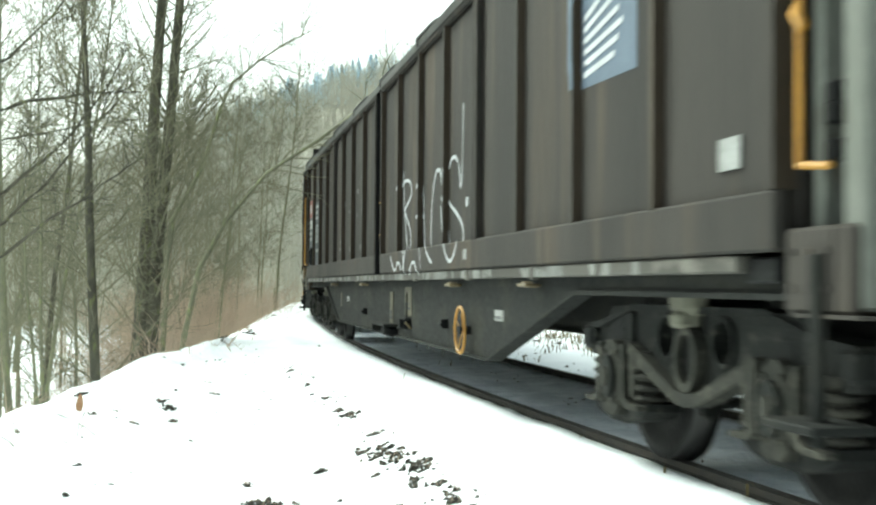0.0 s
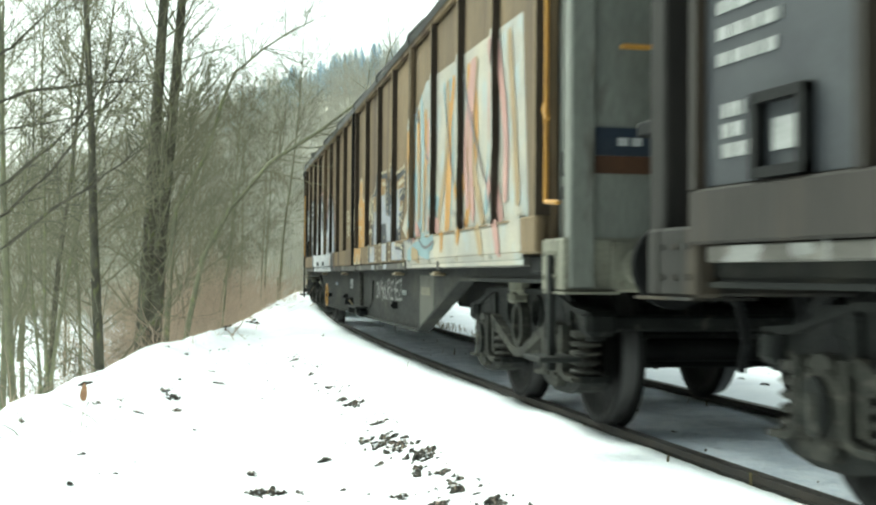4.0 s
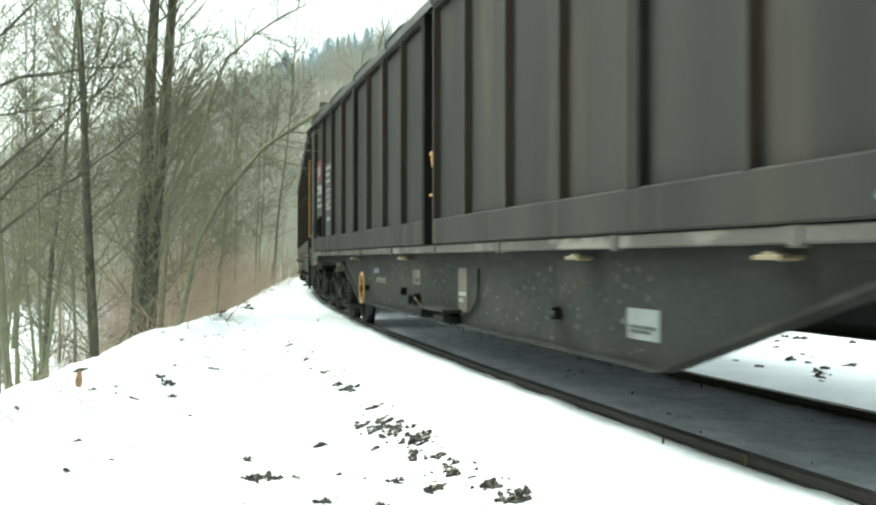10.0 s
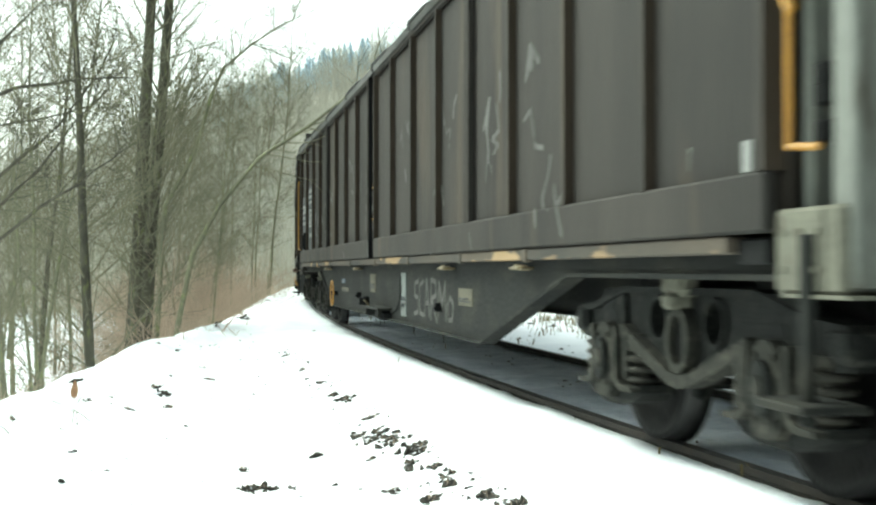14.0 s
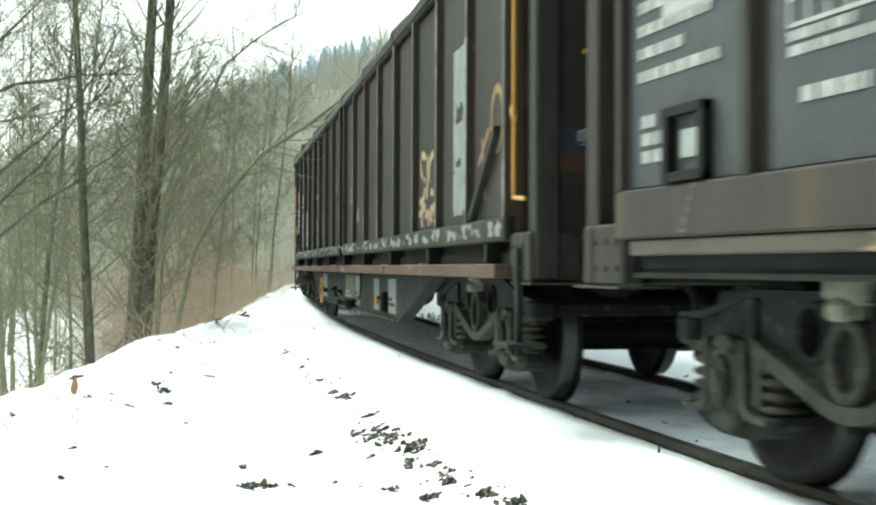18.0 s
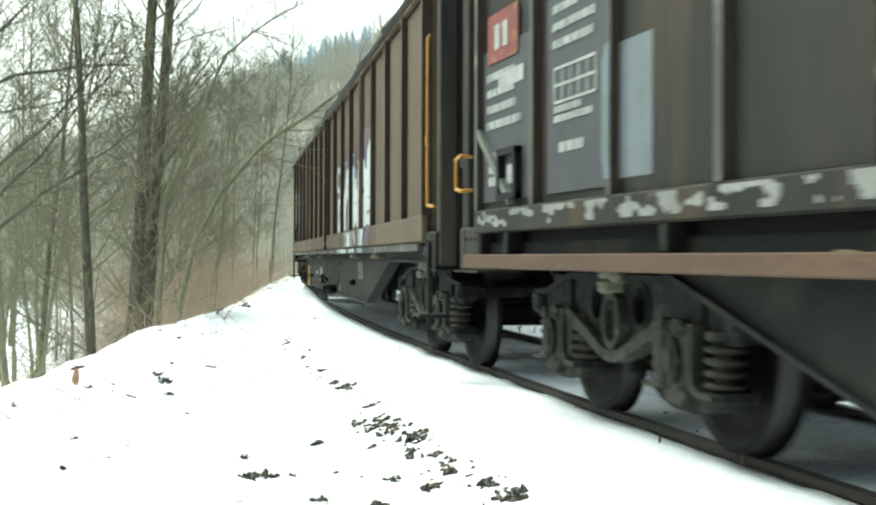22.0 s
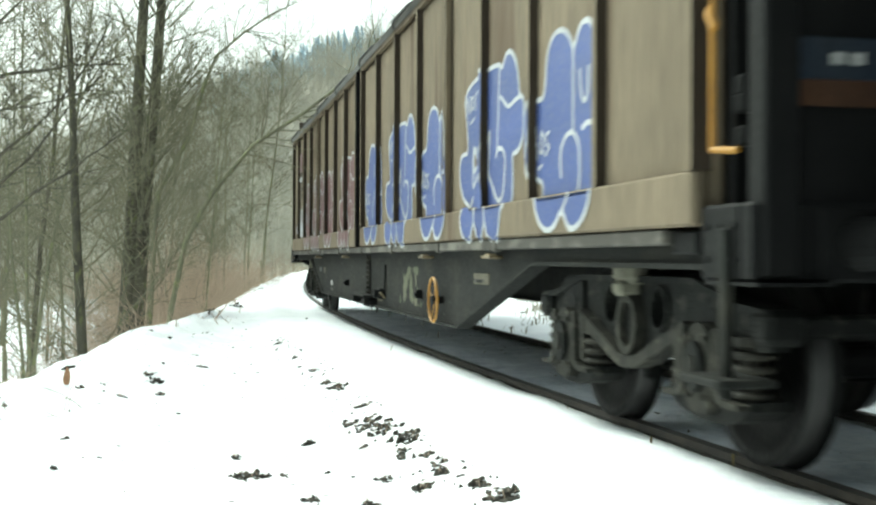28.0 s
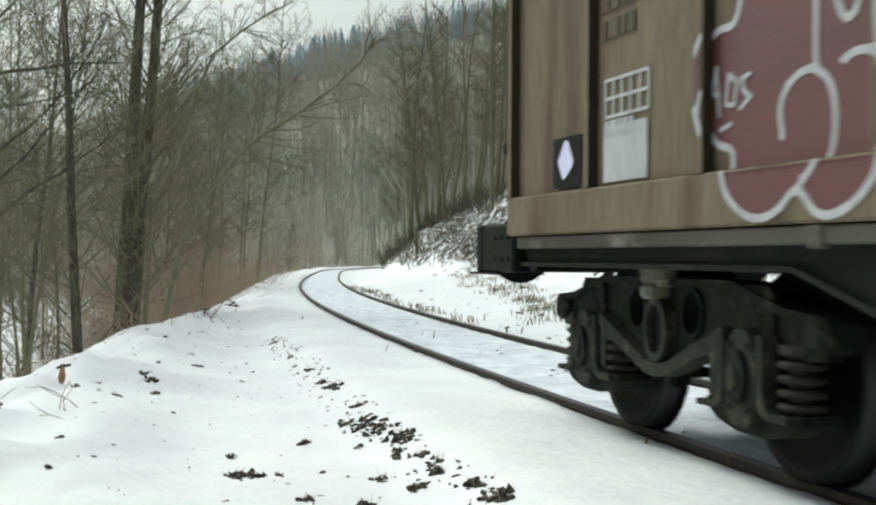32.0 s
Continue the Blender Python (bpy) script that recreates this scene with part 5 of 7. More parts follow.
paint(B, "graffiti_fill", "paint_silver", block, 0.0, 1.6, 4.6, 0.99, 2.15, 0.006, 0.026, label="silver and brown block letters with dotted edges")
paint(B, "graffiti_shade", "paint_rust", cut(union(rect(1.75, 2.25, 1.70, 1.95), rect(2.4, 2.9, 1.86, 2.1), rect(3.1, 3.7, 1.80, 2.1), rect(3.7, 4.3, 1.84, 2.0), rect(4.0, 4.3, 1.60, 1.72)), lambda U, Z: -block(U, Z)), 0.0, 1.6, 4.6, 1.3, 2.15, 0.009, 0.026)
paint(B, "graffiti_highlight", "paint_cream", union(*[stroke(p, 0.022) for p in ([(3.89, 1.77), (3.89, 1.89), (4.23, 1.91)], [(3.94, 1.62), (4.19, 1.64)], [(2.58, 1.99), (2.80, 1.98), (2.82, 1.72)], [(2.16, 1.84), (2.18, 1.62)], [(3.30, 1.98), (3.60, 1.95)], [(3.55, 1.66), (3.56, 1.54)])]), 0.0, 2.0, 4.4, 1.4, 2.1, 0.011, 0.016)
DOT_LINES = (((1.78, 1.93), (2.02, 2.02), 4), ((2.02, 2.02), (2.37, 2.02), 4), ((2.45, 2.12), (2.91, 2.11), 6), ((2.99, 1.96), (3.04, 1.62), 6), ((3.19, 2.10), (3.66, 2.12), 5), ((3.76, 2.02), (4.33, 2.05), 8), ((4.33, 2.02), (4.33, 1.78), 5), ((4.22, 1.80), (3.98, 1.75), 4), ((4.20, 1.66), (4.17, 1.50), 4),
             ((3.97, 1.54), (4.14, 1.50), 3), ((3.98, 1.47), (3.98, 1.33), 3), ((1.58, 1.88), (1.58, 1.33), 8), ((1.66, 1.28), (1.66, 1.09), 4), ((2.42, 1.28), (2.42, 1.09), 4), ((2.78, 1.36), (2.78, 1.05), 5), ((3.33, 1.27), (3.33, 1.09), 4), ((3.62, 1.27), (3.62, 1.09), 3), ((4.03, 1.25), (4.48, 1.23), 7), ((4.54, 1.20), (4.54, 1.04), 4))
dots = [ell(p[0] + (q[0] - p[0]) * k / (n - 1), p[1] + (q[1] - p[1]) * k / (n - 1), 0.030, 0.020) for p, q, n in DOT_LINES for k in range(n)]
paint(B, "graffiti_dotting", "paint_cream", union(*dots), 0.0, 1.5, 4.7, 1.03, 2.2, 0.013, 0.016)
piece = poly([(4.12, 1.42), (4.49, 1.60), (4.57, 2.0), (4.72, 2.06), (4.85, 2.45), (5.6, 2.72), (9.3, 2.6), (9.5, 1.0), (4.72, 1.0), (4.6, 1.25)])
paint(B, "graffiti_fill", "paint_pale", piece, 0.0, 4.0, 9.6, 1.0, 2.8, 0.003, 0.03, label="pale many-coloured sprayed lettering")
g = random.Random(77)
swirls = {"paint_sky": ([(4.80, 2.35), (4.66, 1.90), (4.82, 1.45), (4.98, 1.33)], [(5.02, 2.6), (4.94, 2.1), (5.10, 1.6), (5.30, 1.36)], [(5.34, 2.6), (5.46, 2.1), (5.40, 1.42)], [(5.95, 2.6), (5.72, 2.0), (5.92, 1.6), (6.30, 1.55)], [(4.95, 1.12), (5.5, 1.20), (6.1, 1.12)], [(5.75, 1.28), (5.95, 1.18), (6.3, 1.22)]),
          "paint_orange": ([(4.90, 2.28), (4.92, 1.98)], [(5.18, 2.45), (5.20, 2.05)], [(5.60, 2.40), (5.66, 2.02), (5.60, 1.80)], [(4.72, 1.50), (4.86, 1.34)]), "paint_sand": ([(5.26, 2.1), (5.24, 1.5)], [(5.56, 1.9), (5.52, 1.4)], [(5.2, 1.14), (5.5, 1.10)]),
          "paint_pink": ([(5.10, 1.38), (5.30, 1.30)], [(5.80, 2.3), (5.78, 2.0)], [(6.0, 1.40), (6.3, 1.36)])}
for k, (m, lines) in enumerate(swirls.items()):
    lines = list(lines) + [[(u, 2.5), (u + g.uniform(-0.3, 0.3), 1.9), (u + g.uniform(-0.5, 0.5), g.uniform(1.1, 1.5))] for u in (g.uniform(6.5, 9.0) for _ in range(4))]
    paint(B, "graffiti_patch", m, cut(union(*[stroke(rounded(ln, False), 0.065) for ln in lines]), lambda U, Z: -piece(U, Z)), 0.0, 4.3, 9.5, 1.0, 2.7, 0.005 + 0.002 * k, 0.026)
paint(B, "graffiti_line", "paint_deep", union(*[stroke(rounded(ln, False), 0.014) for ln in ([(4.72, 2.2), (4.58, 1.85), (4.78, 1.45), (5.02, 1.22), (5.12, 1.30)], [(5.10, 1.30), (5.20, 1.20), (5.32, 1.38)], [(4.98, 2.5), (5.30, 2.35), (5.10, 2.55)], [(5.50, 2.55), (5.60, 2.05), (5.90, 1.95), (5.62, 1.42)],
                                                                                              [(5.62, 1.26), (5.95, 1.16), (6.4, 1.22)], [(4.62, 1.35), (4.85, 1.10)], [(6.6, 2.5), (6.9, 1.8), (7.5, 1.3)], [(7.4, 2.5), (7.9, 1.9), (8.6, 1.3)])]), 0.0, 4.4, 9, 1.0, 2.7, 0.015, 0.018)
words, at = [], 0.0
GLYPHS = {"i": (0.20, [[(0.10, 0), (0.10, 0.62)], [(0.0, 0), (0.20, 0)], [(0.0, 0.62), (0.2, 0.62)]]), "N": (0.26, [[(0, 0), (0, 0.7), (0.24, 0), (0.26, 0.72)]]), "Y": (0.26, [[(0, 0.8), (0.08, 0.42), (0.26, 0.42)], [(0.26, 0.9), (0.22, -0.1)]]), "O": (0.24, [[(0.12, 0.5), (0.0, 0.3), (0.06, 0), (0.2, 0.02), (0.24, 0.35), (0.12, 0.5)]]),
          "U": (0.24, [[(0, 0.72), (0.04, 0.0), (0.2, 0.0), (0.24, 0.75)]]), "R": (0.30, [[(0.02, -0.05), (0.02, 0.85), (0.24, 0.8), (0.26, 0.5), (0.04, 0.42), (0.30, -0.1)]]), "E": (0.22, [[(0.24, 0.75), (0.02, 0.7), (0.0, 0.0), (0.24, 0.02)], [(0.0, 0.38), (0.18, 0.4)]]), "Z": (0.34, [[(0, 0.78), (0.34, 0.85), (0.04, 0.0), (0.36, 0.05)]])}
for ch in "iN YOUR EYEZ":
    if ch != " ":
        wide, lines = GLYPHS[ch]
        words += [stroke([(at + a * 0.66, 0.66 + b * 0.26) for a, b in ln], 0.016) for ln in lines]
        at += wide * 0.66 + 0.045
    else:
        at += 0.03
paint(B, "sprayed_word", "chalk", union(*words), -1.52, -0.05, at + 0.1, 0.5, 0.98, 0.003, 0.015, belly=True, label="thin grey sprayed words")
card(B, "plate", "cream", -4.99, -5.49, 0.74, 0.82, 1.2125)
hand_wheel(B, 4.73)
belly_gear(B, 1, 13, ((3.95, 3.6, 0.76, 0.81, "field_blue"), (1.6, 1.25, 0.73, 0.87, "plate_grey"), (-3.7, -4.0, 0.72, 0.77, "plate_grey")))
paint(B, "pale_wash", "wash", poly([(0, 0.41), (0.08, 0.41), (0.8, 0.585), (0.8, 0.97), (0, 0.97)]), -4.88, 0, 0.8, 0.42, 0.97, 0.0, 0.1, belly=True)

# third wagon: turquoise scrawl
paint(C, "graffiti_scrawl", "paint_turquoise", union(stroke([(0.0, 1.50), (0.12, 1.80), (0.2, 1.55), (0.1, 1.44)], 0.015), stroke([(0.3, 1.36), (0.34, 1.62), (0.45, 1.46), (0.50, 1.66)], 0.015), stroke([(0.52, 1.98), (0.56, 1.40)], 0.015), stroke([(0.66, 1.58), (0.60, 1.68), (0.72, 1.74), (0.70, 1.56), (0.82, 1.40)], 0.015), stroke([(0.1, 1.60), (0.34, 1.70), (0.3, 1.5)], 0.013),
                                                     stroke([(-0.3, 1.14), (-0.1, 1.22), (0.05, 1.13)], 0.016), stroke([(0.2, 1.10), (0.26, 1.24), (0.5, 1.26), (0.6, 1.12)], 0.016), stroke([(0.3, 1.22), (0.4, 1.10)], 0.014)), -7.4, -0.4, 1.0, 1.05, 2.05, 0.004, 0.018, label="thin turquoise sprayed scrawl")
paint(C, "striped_emblem", "paint_ash", union(*[poly([(0.1 * k, 2.3), (0.1 * k + 0.06, 2.3), (0.1 * k + 0.2, 2.62), (0.1 * k + 0.12, 2.62)]) for k in range(5)]), -7.3, 0, 0.9, 2.28, 2.65, 0.004, 0.02)
card(C, "plate", "ink", -9.28, -9.47, 1.42, 1.53, PANEL_Y)
card(C, "plate", "ink", -9.60, -9.68, 1.12, 1.18, SIDE + 0.013)
data_panels(C, 21)
card(C, "paper", "paint_ash", 9.64, 9.40, 1.41, 1.60, PANEL_Y + 0.012)
hand_wheel(C, 4.6)
belly_gear(C, 1, 23, ((4.12, 3.76, 0.77, 0.83, "field_blue"), (3.95, 3.3, 0.66, 0.72, "cream"), (1.60, 1.20, 0.68, 0.83, "cream"), (-0.48, -0.80, 0.50, 0.86, "faded"), (-4.5, -4.95, 0.52, 0.68, "plate_grey")))
paint(C, "mud_splash", "chalk_faint", worn(rect(0, 9.5, 0.4, 0.92), 0.045, 0.44, 2.0, 0.6), 4.6, 0, 9.5, 0.4, 0.92, 0.002, 0.015, belly=True)

# fourth wagon: chalky scribbles
g = random.Random(31)
marks, lines_d = [], []
for k in range(46):
    u, z = g.uniform(0, 18.5), g.uniform(1.15, 2.5)
    pts = [(u, z)]
    for _ in range(g.randint(1, 4)):
        pts.append((pts[-1][0] + g.uniform(-0.18, 0.22), pts[-1][1] + g.uniform(-0.25, 0.2)))
    lines_d.append(pts)
    marks.append(stroke(pts, g.uniform(0.012, 0.026)))
for pts, mark in zip(lines_d, marks):
    us, zs = [p[0] for p in pts], [p[1] for p in pts]
    paint(D, "chalk_scribble", "chalk_faint", mark, 9.3, min(us) - 0.08, max(us) + 0.08, max(1.08, min(zs) - 0.08), max(zs) + 0.08, 0.004, 0.025)
paint(D, "chalk_scribble", "chalk", worn(union(stroke([(0.1, 2.0), (0.0, 1.5), (0.3, 1.9), (0.4, 1.45)], 0.03), stroke([(1.0, 1.9), (1.3, 1.75), (1.05, 1.55), (1.3, 1.38)], 0.05), stroke([(2.0, 2.1), (2.4, 1.95), (2.2, 1.4)], 0.03)), 0.1, -0.25, 3.0), 7.6, -0.1, 2.8, 1.3, 2.3, 0.006, 0.02)
GLYPHS.update({"S": (0.22, [[(0.24, 0.8), (0.04, 0.75), (0.02, 0.45), (0.2, 0.4), (0.2, 0.05), (0.0, 0.0)]]), "C": (0.22, [[(0.22, 0.8), (0.02, 0.7), (0.02, 0.05), (0.22, 0.0)]]), "A": (0.24, [[(0, 0), (0.1, 0.85), (0.24, 0)], [(0.05, 0.3), (0.2, 0.3)]]), "M": (0.34, [[(0, 0), (0.04, 0.8), (0.17, 0.3), (0.3, 0.8), (0.34, 0)]])})
words, at = [], 0.0
for ch in "SCARMO":
    wide, lines = GLYPHS[ch]
    words += [stroke([(at + a, 0.50 + b * 0.40) for a, b in ln], 0.022) for ln in lines]
    at += wide + 0.06
paint(D, "sprayed_word", "chalk_faint", union(*words), -1.98, -0.05, at + 0.1, 0.45, 0.95, 0.003, 0.018, belly=True, label="faded sprayed letters")
card(D, "plate", "ink", -9.56, -9.64, 1.30, 1.42, PANEL_Y)
data_panels(D, 31, red=False)
hand_wheel(D, 4.64)
belly_gear(D, 1, 33, ((4.05, 3.70, 0.74, 0.80, "field_blue"), (4.05, 3.3, 0.62, 0.68, "cream"), (1.1, 0.65, 0.66, 0.88, "cream"), (-4.06, -4.56, 0.64, 0.78, "cream"), (-1.2, -1.5, 0.45, 0.9, "plate_grey")))

# fifth wagon: scuffed bottom rail, cream tag, grey patches
hf = 9.52
paint(E, "scuff", "chalk", worn(rect(0, 19, 1.26, 1.365), 0.07, 0.10, 5.0, 3.0), 9.45, 0, 18.9, 1.24, 1.375, 0.003, 0.018, hf, 1.095, down=0.13, label="white scuffs along the bottom rail")
tag = union(*[stroke(rounded(p, False), 0.034) for p in ([(0.30, 1.98), (0.12, 2.04), (0.06, 1.86), (0.28, 1.80), (0.28, 1.62), (0.06, 1.60)], [(0.40, 1.64), (0.43, 1.96)], [(0.68, 1.98), (0.52, 1.94), (0.50, 1.70), (0.70, 1.64)], [(0.78, 1.60), (0.85, 2.22)],
                                                         [(1.02, 2.04), (0.82, 1.82), (1.04, 1.60)], [(0.02, 1.50), (0.30, 1.55)], [(0.16, 1.52), (0.14, 1.38)], [(0.30, 1.38), (0.34, 1.50), (0.42, 1.48)], [(0.48, 1.38), (0.50, 1.50)], [(0.58, 1.38), (0.60, 1.54), (0.72, 1.50), (0.62, 1.44)],
                                                         [(0.78, 1.38), (0.80, 1.54), (0.94, 1.50), (0.82, 1.44)], [(0.98, 1.38), (1.06, 1.52)])])
paint(E, "graffiti_tag", "paint_sand", worn(tag, 0.12, -0.32, 2.0), -6.05, -0.05, 1.15, 1.38, 2.35, 0.004, 0.02, hf, 1.095, down=0.09, label="sandy sprayed tag")
paint(E, "grey_patch", "plate_grey", worn(rect(0, 0.75, 1.40, 2.68), 0.05, -0.30, 3.0, 8.0), -7.62, 0, 0.8, 1.38, 2.7, 0.003, 0.035, hf, 1.095, down=0.09)
paint(E, "grey_patch", "field_grey", rect(0, 0.5, 1.42, 2.1), 7.38, 0, 0.55, 1.4, 2.15, 0.004, 0.04, hf, 1.095, down=0.09)
# whitish streaks and pale reflections, both painted on as broken chalk-coloured patches
paint(E, "grey_patch", "chalk", worn(rect(0, 3.6, 1.5, 2.6), 0.3, 0.52, 8.0), 2.2, 0, 3.6, 1.5, 2.6, 0.003, 0.035, hf, 1.095, down=0.09)
paint(E, "graffiti_tag", "cream", union(stroke([(0.72, 2.02), (0.5, 2.12), (0.3, 1.95), (0.42, 1.76), (0.7, 1.66), (0.72, 1.5), (0.45, 1.42), (0.3, 1.5)], 0.035), stroke([(0.0, 1.5), (0.15, 1.85), (0.2, 1.5)], 0.03), rect(0.0, 0.8, 2.2, 2.29)), 5.1, -0.1, 1.0, 1.38, 2.4, 0.004, 0.02, hf, 1.095, down=0.09)
paint(E, "graffiti_tag", "chalk", union(stroke([(0.3, 1.9), (0.1, 1.7), (0.3, 1.55)], 0.015), stroke([(0.6, 1.9), (0.45, 1.72), (0.65, 1.62), (0.5, 1.5)], 0.015), stroke([(0.85, 1.88), (1.0, 1.7), (0.85, 1.55), (0.78, 1.75), (0.85, 1.88)], 0.015), stroke([(-0.7, 1.85), (-0.55, 1.5), (-0.45, 1.8)], 0.02)), 4.1, -0.9, 1.2, 1.45, 2.0, 0.004, 0.018, hf, 1.095, down=0.09)
paint(E, "graffiti_tag", "paint_rust", union(stroke([(0.0, 1.75), (0.3, 1.95)], 0.025), stroke([(0.1, 1.9), (0.2, 1.5)], 0.025), rim(ell(0.55, 2.0, 0.16, 0.2), 0.025)), -8.55, -0.05, 0.9, 1.4, 2.3, 0.004, 0.02, hf, 1.095, down=0.09)
for a, b in (((-8.42, 1.28), (-9.2, 1.82)), ((9.5, 1.78), (8.85, 1.29))):
    bm = bmesh.new()
    slab(bm, [(a[0], a[1] - 0.03), (b[0], b[1] - 0.03), (b[0], b[1] + 0.03), (a[0], a[1] + 0.03)], SIDE - 0.06, SIDE + 0.01)
    part("diagonal_brace", bm, "grey_end" if a[0] > 0 else "soot", E)
data_panels(E, 41, half=hf)
hand_wheel(E, 3.2, 0.56, 0.2, 1.34)
belly_gear(E, 1, 43, ((4.25, 3.55, 0.44, 0.82, "plate_grey"), (-0.51, -0.98, 0.44, 0.82, "plate_grey"), (-2.43, -2.87, 0.44, 0.80, "plate_grey"), (-3.64, -4.2, 0.44, 0.81, "plate_grey"), (0.68, -0.41, 0.44, 0.82, "field_green")))
bm = bmesh.new()
box(bm, -3.62, -3.42, 1.2, 1.29, 0.44, 0.66, 0.02)
part("valve_box", bm, "black", E)
bm = bmesh.new()
bent(bm, [(-3.36, 1.25, 0.63), (-3.36, 1.31, 0.60), (-3.40, 1.31, 0.52)], 0.022)
part("valve_handle", bm, "yellow", E, "yellow valve handle")
bm = bmesh.new()
bent(bm, [(-2.05, 1.22, 0.56), (-2.05, 1.29, 0.54), (-2.06, 1.30, 0.42)], 0.012)
part("drain_handle", bm, "strip_rust", E, "rusty drain handle")
bm = bmesh.new()
bent(bm, [(9.86, 1.25, 1.64), (9.86, 1.33, 1.65), (9.99, 1.33, 1.63), (9.99, 1.33, 1.42), (9.86, 1.33, 1.40), (9.86, 1.25, 1.41)], 0.014)
part("grab_handle", bm, "yellow", E, "yellow grab handle")

# sixth wagon: white block piece with blue and red edges
lt = union(poly([(1.51, 1.31), (1.54, 1.80), (1.86, 1.86), (2.31, 1.86), (2.61, 1.86), (2.76, 2.15), (3.15, 2.14), (3.17, 1.96), (3.32, 1.93), (3.42, 2.14), (3.88, 2.13), (3.91, 1.94), (4.09, 1.96), (4.35, 1.83), (4.56, 1.72), (4.73, 1.93), (4.87, 2.12), (5.07, 2.12), (5.18, 2.0), (5.32, 1.99), (5.42, 2.3),
                 (5.68, 2.3), (5.69, 1.87), (5.92, 1.90), (5.95, 1.46), (5.67, 1.48), (5.62, 1.31)]), rect(3.04, 3.86, 1.08, 1.27), poly([(4.24, 1.27), (4.40, 1.27), (4.54, 1.08), (4.44, 1.08)]), rect(1.8, 3.2, 0.995, 1.05), rect(3.5, 4.2, 0.995, 1.05))
holes = union(ell(1.93, 1.56, 0.26, 0.19), ell(2.97, 1.50, 0.25, 0.20), poly([(5.73, 1.80), (5.85, 1.79), (5.86, 1.58), (5.73, 1.58)]), ell(3.25, 1.17, 0.14, 0.10), poly([(3.95, 1.31), (4.25, 1.31), (4.10, 1.40)]), ell(4.2, 1.86, 0.05, 0.07))
smoke = poly([(2.43, 1.86), (2.67, 2.25), (3.39, 2.22), (3.99, 2.27), (3.94, 2.06), (4.12, 2.05), (4.53, 1.80), (4.68, 2.1), (4.75, 2.45), (5.1, 2.5), (6.03, 2.4), (6.03, 1.40), (5.69, 1.31), (5.3, 1.08), (6.0, 1.08), (6.06, 1.44), (5.6, 1.31), (2.5, 1.31)])
paint(F, "graffiti_edge", "paint_violet", cut(smoke, lt), 0.0, 1.4, 6.2, 1.07, 2.55, 0.003, 0.03)
paint(F, "graffiti_fill", "paint_white", worn(cut(lt, holes), 0.08, -0.52, 6.0, 5.0), 0.0, 1.4, 6.1, 0.99, 2.35, 0.006, 0.022, label="white sprayed block letters with blue edges")
paint(F, "graffiti_line", "paint_blue", union(*[stroke(ln, 0.017) for ln in ([(2.43, 1.88), (2.67, 2.25), (3.39, 2.22), (3.39, 2.28), (3.99, 2.27), (3.93, 2.06), (4.10, 2.06), (4.53, 1.80), (4.68, 2.07), (4.74, 2.4)], [(6.03, 2.3), (6.02, 1.64), (6.06, 1.44), (6.02, 1.37), (5.69, 1.39), (5.69, 1.31)], [(5.18, 2.25), (5.27, 2.06), (5.36, 2.2)], [(5.72, 1.99), (6.03, 2.06)],
                                                                             [(5.75, 1.20), (5.78, 1.16)], [(5.86, 1.22), (5.88, 1.17)], [(6.0, 1.27), (6.0, 1.20)])]), 0.0, 2.3, 6.2, 1.1, 2.45, 0.009, 0.018)
paint(F, "graffiti_ring", "paint_white", rim(ell(1.68, 2.07, 0.24, 0.165), 0.032), 0.0, 1.3, 2.1, 1.8, 2.4, 0.009, 0.018)
for m, shp in (("field_grey", rect(3.86, 4.26, 1.08, 1.27)), ("field_pale", union(rect(4.90, 5.20, 1.08, 1.275), rect(4.55, 5.2, 0.995, 1.05), rect(1.9, 2.2, 0.995, 1.05))), ("paint_white", poly([(5.20, 1.275), (5.45, 1.275), (5.30, 1.08), (5.20, 1.08)]))):
    paint(F, "graffiti_patch", m, shp, 0.0, 1.8, 5.6, 0.99, 1.285, 0.009, 0.03)
data_panels(F, 51, "ink", "slate", True)
hand_wheel(F, 4.82)
belly_gear(F, 1, 53, ((4.05, 3.5, 0.63, 0.68, "ink"), (-0.97, -1.30, 0.43, 0.82, "cream"), (-3.74, -4.28, 0.66, 0.88, "cream"), (3.0, 2.4, 0.5, 0.75, "plate_grey")))
for xx in (0.56, 0.0):
    card(F, "plate", "ink", xx, xx - 0.07, 1.12, 1.20, SIDE + 0.013)

# last wagon: red and blue bubble letters
for kind, xx, wide, colour in (("bubble", 7.57, 1.26, "paint_maroon"), ("flag", 6.28, 1.86, "paint_maroon"), ("bubble", 4.33, 1.28, "paint_maroon"), ("flag", 2.52, 1.82, "paint_maroon"),
                               ("bubble", -0.08, 1.27, "paint_blue"), ("flag", -1.62, 1.84, "paint_blue"), ("bubble", -3.63, 1.31, "paint_blue"), ("flag", -5.26, 1.85, "paint_blue"), ("bubble", -7.28, 1.28, "paint_blue")):
    throw_up(G, kind, xx, wide, colour)
card(G, "tail_sign", "black", 9.20, 8.82, 1.31, 1.58, PANEL_Y + 0.01, "black tail sign with a pale diamond")
